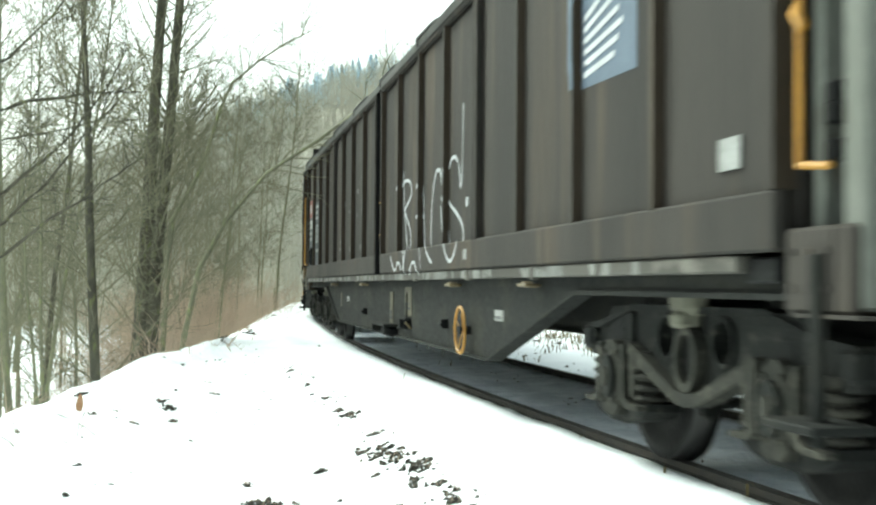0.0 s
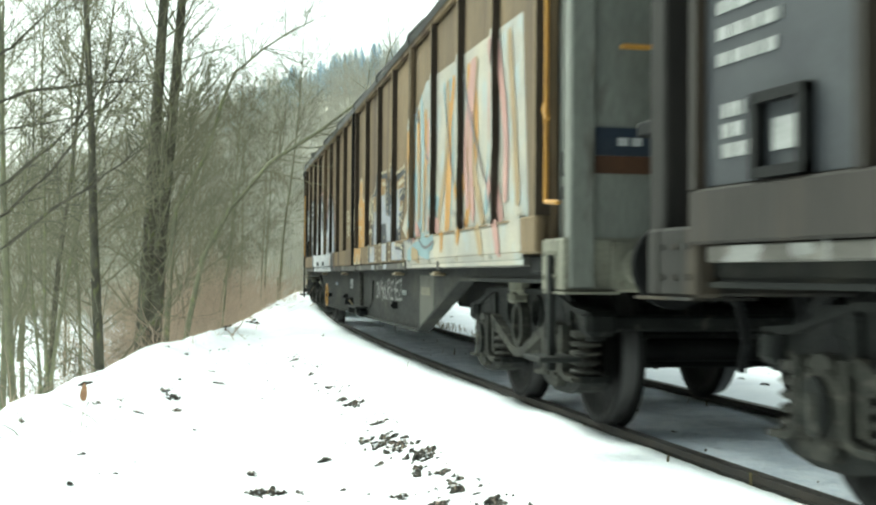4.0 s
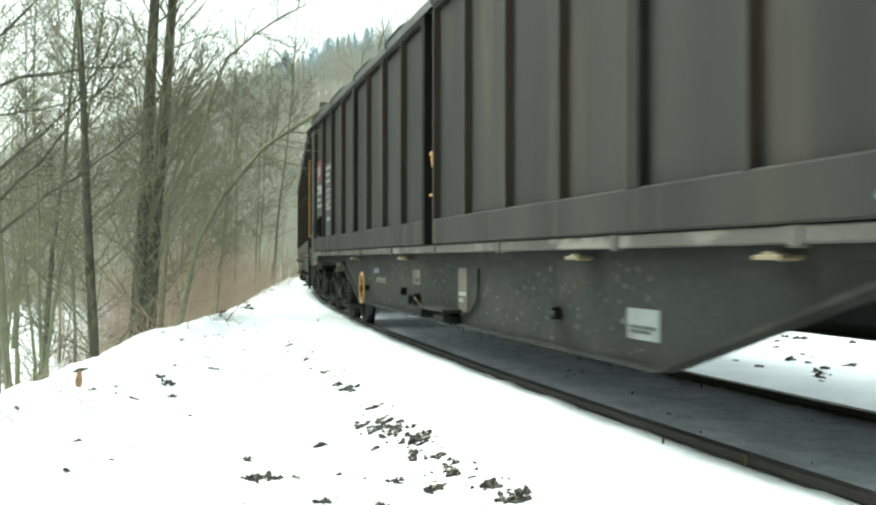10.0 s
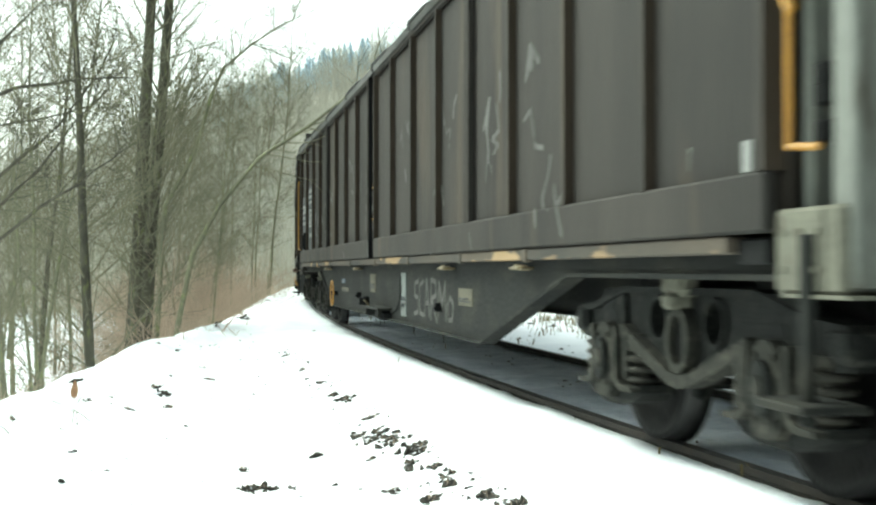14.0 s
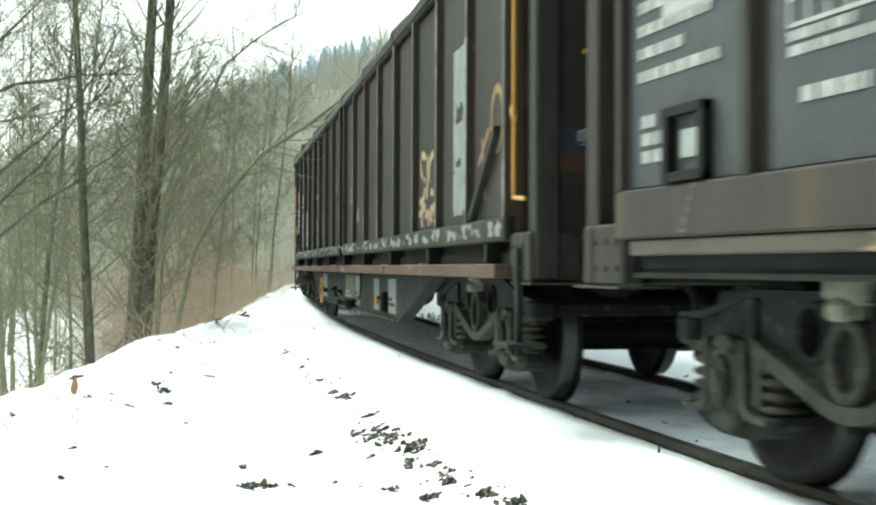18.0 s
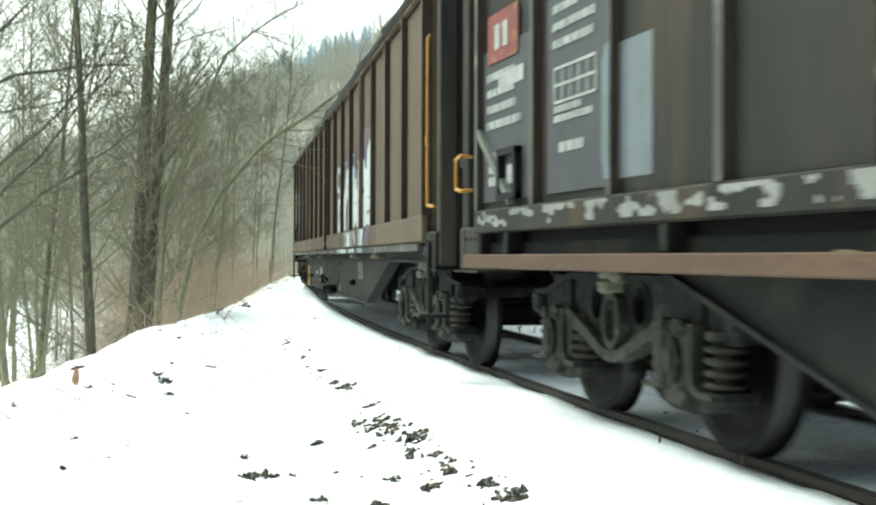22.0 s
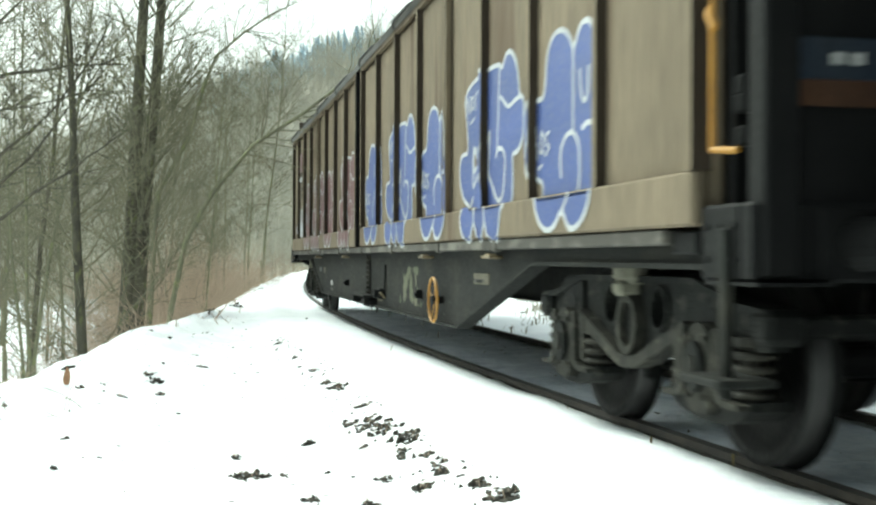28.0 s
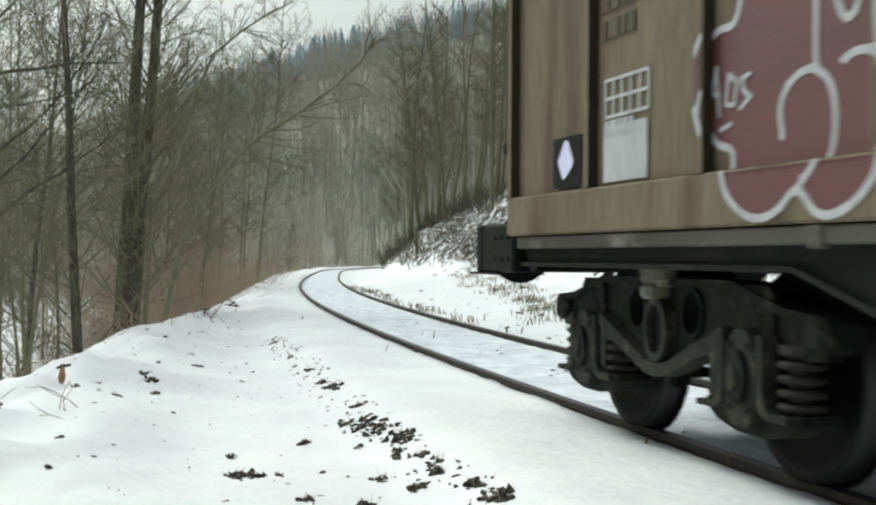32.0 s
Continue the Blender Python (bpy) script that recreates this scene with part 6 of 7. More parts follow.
paint(G, "tail_sign_diamond", "lilac", poly([(0.16, 1.345), (0.30, 1.43), (0.22, 1.555), (0.17, 1.56), (0.08, 1.45)]), 9.20, 0, 0.4, 1.3, 1.62, 0.028, 0.02)
card(G, "notice", "paint_white", 8.56, 8.08, 1.31, 1.585, PANEL_Y)
grid_sign(G, "paint_white", 8.55, 1.81, 0.48, 0.30, PANEL_Y)
bars(G, "faded", 8.60, 2.52, 0.55, 0.55, 4, PANEL_Y, 61, 0.7)
card(G, "red_mark", "paint_maroon", 8.70, 8.20, 2.50, 2.85, PANEL_Y)
bars(G, "paint_white", 8.6, 2.42, 0.42, 0.10, 1, PANEL_Y + 0.008, 62, 0.9)
paint(G, "graffiti_smear", "field_green", worn(rect(0, 1.2, 0.48, 0.85), 0.2, 0.05, 4.0), -2.1, 0, 1.2, 0.45, 0.85, 0.0, 0.03, belly=True)
hand_wheel(G, -4.28)
bars(G, "white", 4.14, 0.595, 0.42, 0.085, 1, 1.2125, 66, 0.85)
bars(G, "chalk_faint", 4.12, 0.485, 0.62, 0.05, 1, 1.2125, 67, 0.8)
belly_gear(G, 1, 63, ((5.72, 5.5, 0.71, 0.78, "plate_grey"), (5.12, 4.86, 0.69, 0.78, "cream"), (-5.46, -5.93, 0.74, 0.82, "cream"), (-0.63, -1.0, 0.45, 0.56, "cream")))
paint(G, "mud_splash", "chalk_faint", worn(rect(0, 9.5, 0.4, 0.9), 0.04, 0.56, 9.0, 0.7), 4.8, 0, 9.5, 0.4, 0.9, 0.002, 0.015, belly=True)

# ---- woodland ----
class Wood:
    """Collects tapering stems into one mesh."""

    def __init__(self):
        self.v, self.f = [], []

    def stem(self, points, r0, r1, sides):
        pts = [Vector(p) for p in points]
        base = len(self.v)
        k = len(pts)
        for i, p in enumerate(pts):
            d = (pts[min(i + 1, k - 1)] - pts[max(i - 1, 0)]).normalized()
            a = d.orthogonal().normalized()
            b = d.cross(a)
            r = r0 + (r1 - r0) * i / (k - 1)
            for j in range(sides):
                t = 2 * math.pi * j / sides
                self.v.append(p + (a * math.cos(t) + b * math.sin(t)) * r)
        for i in range(k - 1):
            for j in range(sides):
                q = base + i * sides
                self.f.append((q + j, q + (j + 1) % sides, q + sides + (j + 1) % sides, q + sides + j))

    def mesh(self, name, material):
        me = bpy.data.meshes.new(name)
        me.from_pydata(self.v, [], self.f)
        me.materials.append(M[material])
        me.polygons.foreach_set("use_smooth", [True] * len(self.f))
        return me


def wander(rng, p, d, length, steps, jitter, lift):
    """A crooked line from p along d that bends upwards."""
    p, d = Vector(p), Vector(d).normalized()
    out = [p.copy()]
    for _ in range(steps):
        d = (d + Vector((rng.uniform(-jitter, jitter), rng.uniform(-jitter, jitter), rng.uniform(-jitter, jitter) + lift))).normalized()
        p = p + d * (length / steps)
        out.append(p.copy())
    return out


def sprout(rng, wood, line, r, length, level, count, lo=0.2):
    """Side shoots along a line, and shoots on these in turn."""
    k = len(line) - 1
    for _ in range(count):
        t = rng.uniform(lo, 1.0) * k
        i = min(int(t), k - 1)
        p = line[i].lerp(line[i + 1], t - i)
        d0 = (line[i + 1] - line[i]).normalized()
        side = d0.orthogonal().normalized()
        side.rotate(Matrix.Rotation(rng.uniform(0, 2 * math.pi), 3, d0))
        d = d0 * rng.uniform(0.5, 1.1) + side * rng.uniform(0.6, 1.1)
        ln = length * rng.uniform(0.5, 1.1) * (1.15 - 0.5 * t / k)
        shoot = wander(rng, p, d, ln, 4 if level < 2 else 3, 0.22, 0.05)
        rr = r * rng.uniform(0.75, 1.1)
        wood.stem(shoot, rr, max(0.0022, rr * 0.3), 5 if level == 0 else 3)
        if level < 2:
            sprout(rng, wood, shoot, max(0.0042, rr * 0.42), ln * 0.5, level + 1, 6 if level == 0 else 5, 0.15)


def tree_meshes(seed, tall, girth, limbs, spread, first=0.22, forked=False, bark="bark", stem=None, twin=None, fine=0.24):
    """A trunk and a crown of boughs, twigs and shoots; stem and twin give the run of the trunks where they are crooked."""
    rng = random.Random(seed)
    trunk, crown = Wood(), Wood()
    line = [Vector(q) for q in stem] if stem else wander(rng, (0, 0, -0.6), (rng.uniform(-0.04, 0.04), rng.uniform(-0.04, 0.04), 1), tall, 12, 0.045, 0.06)
    trunk.stem(line, girth, girth * 0.18, 9)
    for a in range(5):
        t = a * 1.26 + rng.random()
        trunk.stem([(math.cos(t) * girth * 1.5, math.sin(t) * girth * 1.5, -0.35), (math.cos(t) * girth * 0.5, math.sin(t) * girth * 0.5, 0.1), (0, 0, 0.8)], girth * 0.45, girth * 0.5, 6)
    if forked:
        fork = wander(rng, line[2], (0.35, 0.1, 1), tall * 0.72, 9, 0.05, 0.1)
        trunk.stem(fork, girth * 0.62, girth * 0.14, 8)
        sprout(rng, crown, fork, girth * 0.20, spread, 0, limbs // 2, first)
    if twin:
        second = [Vector(q) for q in twin]
        trunk.stem(second, girth * 0.9, girth * 0.3, 9)
        sprout(rng, crown, second, girth * fine, spread, 0, limbs, 0.25)
    sprout(rng, crown, line, girth * fine, spread, 0, limbs, first)
    return trunk.mesh("trunk", bark), crown.mesh("crown", "twig")


KINDS = [tree_meshes(11, 13, 0.10, 28, 2.6), tree_meshes(12, 17, 0.19, 30, 3.4, 0.2, True), tree_meshes(13, 11, 0.06, 34, 2.0, 0.12),
         tree_meshes(14, 15, 0.14, 22, 3.0, 0.25), tree_meshes(15, 9, 0.05, 24, 1.8, 0.1), tree_meshes(16, 14, 0.12, 20, 2.8, 0.15, True),
         tree_meshes(17, 13, 0.078, 84, 2.2, 0.14, False, "bark_dark", [(0, 0, -0.8), (0, 0, 0.2), (-0.10, 0, 2.0), (-0.17, 0.05, 3.6), (-0.25, 0, 5.2), (-0.3, 0, 9), (-0.25, 0, 13)], fine=0.17),
         tree_meshes(18, 17, 0.185, 95, 2.6, 0.24, False, "bark_dark", [(0, 0, -0.8), (0.0, 0, 0.3), (0.17, 0, 3.4), (0.25, 0, 5.3), (0.40, 0.1, 8.5), (0.5, 0, 13), (0.5, 0, 17)],
                     [(0.20, 0, -0.8), (0.21, 0, 0.4), (0.38, 0, 3.4), (0.53, 0.1, 5.3), (0.75, 0.1, 8.5), (1.0, 0, 14)], 0.11),
         tree_meshes(19, 8.5, 0.034, 54, 1.7, 0.26, fine=0.28), tree_meshes(20, 10, 0.040, 62, 2.0, 0.28, fine=0.25)]
LABELS = ["slender bare tree with lichen-green bark", "stout bare forked tree with mossy bark", "young bare tree with many thin twigs", "tall bare tree with mossy bark", "bare sapling with a thin trunk", "bare forked tree with greenish bark", "slender bare tree with dark bark and many twigs", "stout bare tree with two dark mossy trunks",
          "thin bare sapling with a haze of fine twigs", "thin bare young tree with a wide twiggy crown"]


def plant(kind, x, y, z, turned=0.0, size=1.0, lean=(0, 0)):
    t = thing("tree", LABELS[kind], "tree", "bare trees of the wood")
    part("trunk", KINDS[kind][0], None, t)
    part("crown", KINDS[kind][1], None, t)
    t.matrix_basis = pose(x, y, z, lean[0], lean[1], turned) @ Matrix.Diagonal((size, size, size, 1))
    return t


def place(s, right):
    p = along(s, right)
    return p, far_rise(p, height(s, right, p))


def ground_at(x, y):
    """The land's height under a point of the plan."""
    i = int(np.argmin((line_x - x) ** 2 + (line_y - y) ** 2))
    right = (x - line_x[i]) * math.cos(turn[i]) + (y - line_y[i]) * math.sin(turn[i])
    return far_rise(Vector((x, y, 0)), height(LINE_S[i], right, Vector((x, y, 0))))


# trees that stand out at the edge of the bank
for kind, x, y, size, turned, lean in ((6, -4.72, 16.2, 1.0, 0, (0, 0)), (7, -5.95, 23.0, 1.0, 0, (0, 0)), (9, -6.6, 45.0, 1.2, 10, (0, 0)), (2, -5.1, 14.2, 0.75, 60, (0, -4)), (6, -7.3, 21.5, 0.9, 140, (0, -8)), (2, -11.5, 32.5, 1.0, 70, (0, 2)),
                                       (4, -4.6, 13.6, 0.42, 30, (0, -7)), (4, -12.5, 39.0, 1.0, 130, (0, 0)), (0, -8.9, 24.0, 0.8, 250, (0, -5)), (9, -6.2, 29.0, 1.0, 200, (0, 6)),
                                       (9, -6.6, 19.5, 1.0, 15, (0, 3)), (9, -6.0, 18.2, 0.85, 110, (0, -3)), (9, -7.4, 24.0, 1.0, 250, (0, 0)), (2, -7.2, 20.0, 0.9, 10, (0, -2))):
    plant(kind, x, y, ground_at(x, y), turned, size, lean)

# a tree beside the view whose long limbs reach across it
rng = random.Random(5)
t = thing("tree", "bare tree with long mossy boughs reaching over the bank", "tree", "bare trees of the wood")
trunk, crown = Wood(), Wood()
x0, y0 = -4.66, 11.9
z0 = ground_at(x0, y0)
trunk.stem(wander(rng, (x0, y0, z0 - 0.3), (-0.05, 0, 1), 9, 9, 0.03, 0.05), 0.11, 0.03, 8)
for points, r in (([(x0, y0, 2.55), (-4.45, 12.2, 2.68), (-4.15, 12.2, 2.76), (-3.65, 12.2, 2.83), (-3.12, 12.2, 2.84)], 0.021), ([(x0, y0, 1.65), (-4.48, 12.2, 1.84), (-4.09, 12.2, 2.17), (-3.73, 12.2, 2.56), (-3.48, 12.2, 2.89), (-3.29, 12.2, 3.28)], 0.018),
                  ([(x0, y0, 1.35), (-4.48, 12.2, 1.54), (-4.09, 12.2, 1.90), (-3.70, 12.2, 2.42), (-3.37, 12.2, 2.73)], 0.018), ([(x0, y0, 1.05), (-4.48, 12.2, 1.21), (-4.04, 12.2, 1.57), (-3.65, 12.2, 1.79), (-3.37, 12.2, 2.01), (-3.1, 12.2, 2.2)], 0.016),
                  ([(x0, y0, 3.0), (-4.48, 12.2, 3.17), (-4.04, 12.2, 3.6), (-3.7, 12.2, 4.1)], 0.018), ([(x0, y0, 2.2), (-4.5, 12.2, 2.36), (-4.1, 12.2, 2.42), (-3.5, 12.2, 2.58)], 0.010)):
    fine = []
    for a, b in zip(points, points[1:]):
        a, b = Vector(a), Vector(b)
        fine += [a, a.lerp(b, 0.5) + Vector((rng.uniform(-0.02, 0.02), 0, rng.uniform(-0.02, 0.02)))]
    fine.append(Vector(points[-1]))
    crown.stem(fine, r * 1.2, 0.006, 6)
    sprout(rng, crown, fine, 0.006, 0.8, 1, 15, 0.2)
part("trunk", trunk.mesh("trunk", "bark_dark"), None, t)
part("crown", crown.mesh("crown", "bark_dark"), None, t)

# a mossy stem beside the twin trunks that leans out to the light
t = thing("leaning_tree", "thin mossy bare tree leaning out with dense twigs", "tree", "bare trees of the wood")
trunk, crown = Wood(), Wood()
bow = [(-5.25, 22.0, -0.9), (-5.15, 22.0, 1.0), (-5.08, 22.0, 2.06), (-4.55, 22.0, 3.02), (-4.25, 22.0, 4.03), (-4.04, 22.0, 4.53), (-3.55, 22.0, 4.95), (-3.04, 22.0, 5.29), (-2.6, 22.0, 5.5)]
trunk.stem(bow, 0.052, 0.010, 7)
rng = random.Random(19)
sprout(rng, crown, [Vector(p) for p in bow[1:]], 0.013, 1.5, 0, 15, 0.15)
part("trunk", trunk.mesh("trunk", "bark"), None, t)
part("crown", crown.mesh("crown", "twig"), None, t)

# a bowed stem that leans out of the wood over the line
t = thing("leaning_tree", "thin bare tree bowed far over to one side", "tree", "bare trees of the wood")
trunk, crown = Wood(), Wood()
bow = [(-4.72, 20.5, -1.2), (-4.45, 20.4, 0.2), (-4.22, 20.3, 1.2), (-3.75, 20.1, 1.98), (-3.08, 20.0, 2.75), (-2.25, 20.0, 3.28), (-1.68, 20.0, 3.72), (-1.28, 20.0, 4.1), (-1.05, 20.0, 4.5)]
trunk.stem(bow, 0.050, 0.012, 7)
rng = random.Random(9)
sprout(rng, crown, [Vector(p) for p in bow[3:]], 0.014, 1.1, 1, 22, 0.1)
part("trunk", trunk.mesh("trunk", "bark"), None, t)
part("crown", crown.mesh("crown", "twig"), None, t)

# the rest of the wood on the low side
rng = random.Random(21)
count = 0
while count < 42:
    s, off = rng.uniform(-1, 95), rng.uniform(0.0, 1.0) ** 1.5 * 42 + 2.6
    right = -(float(np.interp(s, EDGE_S, EDGE_D)) + off)
    p, z = place(s, right)
    if p.y < 20 or (p.y < 30 and p.x / p.y > -0.42) or (p.x / p.y > -0.20 and s < 26):
        continue
    reach = p.x / p.y > -0.16
    if reach and p.y < 62:
        continue
    plant(rng.choice((8, 9, 4)) if reach else rng.choice((0, 2, 2, 4, 8, 9, 8)), p.x, p.y, z, rng.uniform(0, 360), rng.uniform(0.55, 0.8) if reach else rng.uniform(0.75, 1.1), (rng.uniform(-4, 4), rng.uniform(-4, 4)))
    count += 1
# saplings with fine twigs between and behind the trunks
count = 0
while count < 17:
    y = rng.uniform(26, 46)
    x = rng.uniform(-0.37, -0.15) * y
    z = ground_at(x, y)
    if z < -0.5 and (x / y > -0.29 or rng.random() < 0.3):
        plant(rng.choice((8, 9)), x, y, z, rng.uniform(0, 360), rng.uniform(0.75, 1.1), (rng.uniform(-5, 5), rng.uniform(-5, 8)))
        count += 1
# trees on the slope above the line
for _ in range(56):
    s, right = rng.uniform(36, 120), 5.2 + 20 * rng.random() ** 1.6
    p, z = place(s, right)
    plant(rng.choice((0, 1, 3, 5, 3)), p.x, p.y, z, rng.uniform(0, 360), rng.uniform(0.7, 1.0), (rng.uniform(-3, 6), rng.uniform(-9, 1)))


for _ in range(30):
    s, right = rng.uniform(40, 110), 5.0 + 12 * rng.random() ** 1.4
    p, z = place(s, right)
    plant(rng.choice((8, 9, 9)), p.x, p.y, z, rng.uniform(0, 360), rng.uniform(0.9, 1.3), (rng.uniform(-3, 6), rng.uniform(-16, -3)))


# far woods: many small bare trees on the hillsides, each a round crown of fine twigs, paled for haze
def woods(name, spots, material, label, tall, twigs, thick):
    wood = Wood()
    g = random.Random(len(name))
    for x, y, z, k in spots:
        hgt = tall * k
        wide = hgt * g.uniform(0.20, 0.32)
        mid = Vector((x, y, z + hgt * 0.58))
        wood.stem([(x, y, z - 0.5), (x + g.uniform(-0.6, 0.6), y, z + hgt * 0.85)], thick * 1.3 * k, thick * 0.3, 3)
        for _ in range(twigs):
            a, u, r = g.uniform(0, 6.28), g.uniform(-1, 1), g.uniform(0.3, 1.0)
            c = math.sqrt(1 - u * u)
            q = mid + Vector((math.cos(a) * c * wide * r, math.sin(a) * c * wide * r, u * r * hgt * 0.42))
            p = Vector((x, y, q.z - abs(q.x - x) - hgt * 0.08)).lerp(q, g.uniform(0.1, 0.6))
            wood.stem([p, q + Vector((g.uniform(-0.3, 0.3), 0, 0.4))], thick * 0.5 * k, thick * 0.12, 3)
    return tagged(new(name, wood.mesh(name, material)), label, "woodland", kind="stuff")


spots = []
while len(spots) < 4200:
    x, y = rng.uniform(-150, 70), rng.uniform(85, 280)
    if -0.5 < x / y < 0.22:
        i = int(np.argmin((line_x - x) ** 2 + (line_y - y) ** 2))
        if math.hypot(line_x[i] - x, line_y[i] - y) > 6 and not (y > 238 and -0.17 < x / y < 0.03):
            spots.append((x, y, ground_at(x, y), rng.uniform(0.7, 1.2) * (0.6 if y > 235 else 1.0)))
woods("far_woodland", spots, "twig_far_haze", "leafless woodland covering the far hillside", 11, 26, 0.09)
spots = []
while len(spots) < 230:
    x = rng.uniform(-70, -8)
    y = rng.uniform(38, 110)
    if -0.6 < x / y < -0.15 and (x / y > -0.27 or rng.random() < 0.22):
        spots.append((x, y, ground_at(x, y), rng.uniform(0.5, 1.0)))
woods("valley_woodland", spots, "twig_mid_haze", "dense leafless undergrowth and young trees", 9, 40, 0.045)


# conifers along the ridge, paled and blued to carry the distance haze
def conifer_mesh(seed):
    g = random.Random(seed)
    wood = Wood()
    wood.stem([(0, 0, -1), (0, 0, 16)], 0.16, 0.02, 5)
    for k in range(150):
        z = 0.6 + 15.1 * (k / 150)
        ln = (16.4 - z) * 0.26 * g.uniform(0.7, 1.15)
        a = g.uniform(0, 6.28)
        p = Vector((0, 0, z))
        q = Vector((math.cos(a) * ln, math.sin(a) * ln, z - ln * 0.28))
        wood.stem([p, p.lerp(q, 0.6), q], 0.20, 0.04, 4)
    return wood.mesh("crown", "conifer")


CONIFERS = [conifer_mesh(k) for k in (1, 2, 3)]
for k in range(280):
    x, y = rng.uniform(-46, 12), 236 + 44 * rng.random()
    t = thing("conifer", "hazy pale-blue spruce on the far ridge", "conifer", "spruces on the ridge")
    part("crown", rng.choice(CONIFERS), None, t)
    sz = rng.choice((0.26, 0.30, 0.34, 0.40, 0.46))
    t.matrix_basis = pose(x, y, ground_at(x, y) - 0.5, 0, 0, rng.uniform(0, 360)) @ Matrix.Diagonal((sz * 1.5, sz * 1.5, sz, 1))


# brown thicket below the bank
def thicket(name, spots, material, label, hgt, stems):
    wood = Wood()
    g = random.Random(7)
    for x, y in spots:
        z = ground_at(x, y)
        for _ in range(stems):
            a, ln = g.uniform(0, 6.28), hgt * g.uniform(0.6, 1.2)
            d = Vector((math.cos(a) * 0.6, math.sin(a) * 0.6, 1))
            line = wander(g, (x + g.uniform(-0.5, 0.5), y + g.uniform(-0.5, 0.5), z - 0.1), d, ln, 4, 0.25, -0.08)
            wood.stem(line, g.choice((0.006, 0.009, 0.013)), 0.003, 3)
            for _ in range(3):
                p = line[g.randint(1, 3)]
                wood.stem(wander(g, p, (g.uniform(-1, 1), g.uniform(-1, 1), 0.6), ln * 0.35, 2, 0.2, 0), 0.004, 0.002, 3)
    return tagged(new(name, wood.mesh(name, material)), label, "thicket", kind="stuff")


spots = []
while len(spots) < 100:
    s = rng.uniform(20, 52)
    right = -(float(np.interp(s, EDGE_S, EDGE_D)) + rng.uniform(1.0, 4.5))
    p = along(s, right)
    spots.append((p.x, p.y))
thicket("brown_thicket", spots, "brush", "tangled reddish-brown winter thicket", 3.2, 15)
spots = []
while len(spots) < 64:
    sv = rng.uniform(14, 34)
    p = along(sv, -(float(np.interp(sv, EDGE_S, EDGE_D)) + rng.uniform(0.9, 2.8)))
    spots.append((p.x, p.y))
thicket("tall_thicket", spots, "brush", "brown bramble thicket below the bank", 3.0, 18)
spots = []
while len(spots) < 30:
    y = rng.uniform(19, 30)
    spots.append((rng.uniform(-0.295, -0.22) * y, y))
thicket("sparse_thicket", spots, "brush", "reddish-brown brambles between the trees", 1.7, 11)
spots = []
while len(spots) < 14:
    s = rng.uniform(-3, 10)
    p = along(s, -(float(np.interp(s, EDGE_S, EDGE_D)) + rng.uniform(0.5, 5)))
    spots.append((p.x, p.y))
thicket("low_scrub", spots, "brush", "sparse dry stems poking through the snow", 1.2, 5)
spots = []
while len(spots) < 26:
    s = rng.uniform(4, 30)
    p = along(s, -(float(np.interp(s, EDGE_S, EDGE_D)) + rng.uniform(-0.4, 0.25)))
    spots.append((p.x, p.y))
thicket("crest_stems", spots, "brush", "short broken stems on the crest of the bank", 0.35, 4)


spots = []
while len(spots) < 210:
    s = rng.uniform(26, 100)
    p = along(s, 1.5 + float(np.interp(s, TOE_S, TOE_D)) + rng.uniform(0.3, 6))
    spots.append((p.x, p.y))
thicket("bank_scrub", spots, "bark_dark", "dark leafless scrub on the cutting slope", 1.4, 14)


# ---- clods, weeds and stones in the snow ----
def clod_mesh(seed, fine=3):
    """A lump of frozen earth with dry blades sticking out of it."""
    g = random.Random(seed)
    bm = bmesh.new()
    bmesh.ops.create_icosphere(bm, subdivisions=fine, radius=0.85)
    for v in bm.verts:
        n = noise.fractal(v.co * 2.2 + Vector((seed * 3.1, 0, 0)), 0.5, 2.2, 4)
        v.co *= 1 + 1.15 * n
        v.co.z *= 0.7
    for v in bm.verts:
        if g.random() < 0.22:
            v.co *= g.uniform(1.05, 1.6)
    me = bpy.data.meshes.new("clod")
    bm.to_mesh(me)
    bm.free()
    me.materials.append(M["soil"])
    return me


CLODS = [clod_mesh(k) for k in range(9)]


def clod(x, y, size, low=0.25):
    size *= 0.82
    o = tagged(new("clod", rng.choice(CLODS)), "dark clod of frozen earth breaking through snow", "clod", "clods of earth in the snow")
    o.matrix_basis = pose(x, y, ground_at(x, y) - size * low * 0.3, rng.uniform(-20, 20), rng.uniform(-20, 20), rng.uniform(0, 360)) @ Matrix.Diagonal((size * rng.uniform(0.7, 1.6), size * rng.uniform(0.5, 1.0), size * rng.uniform(0.6, 1.0), 1))


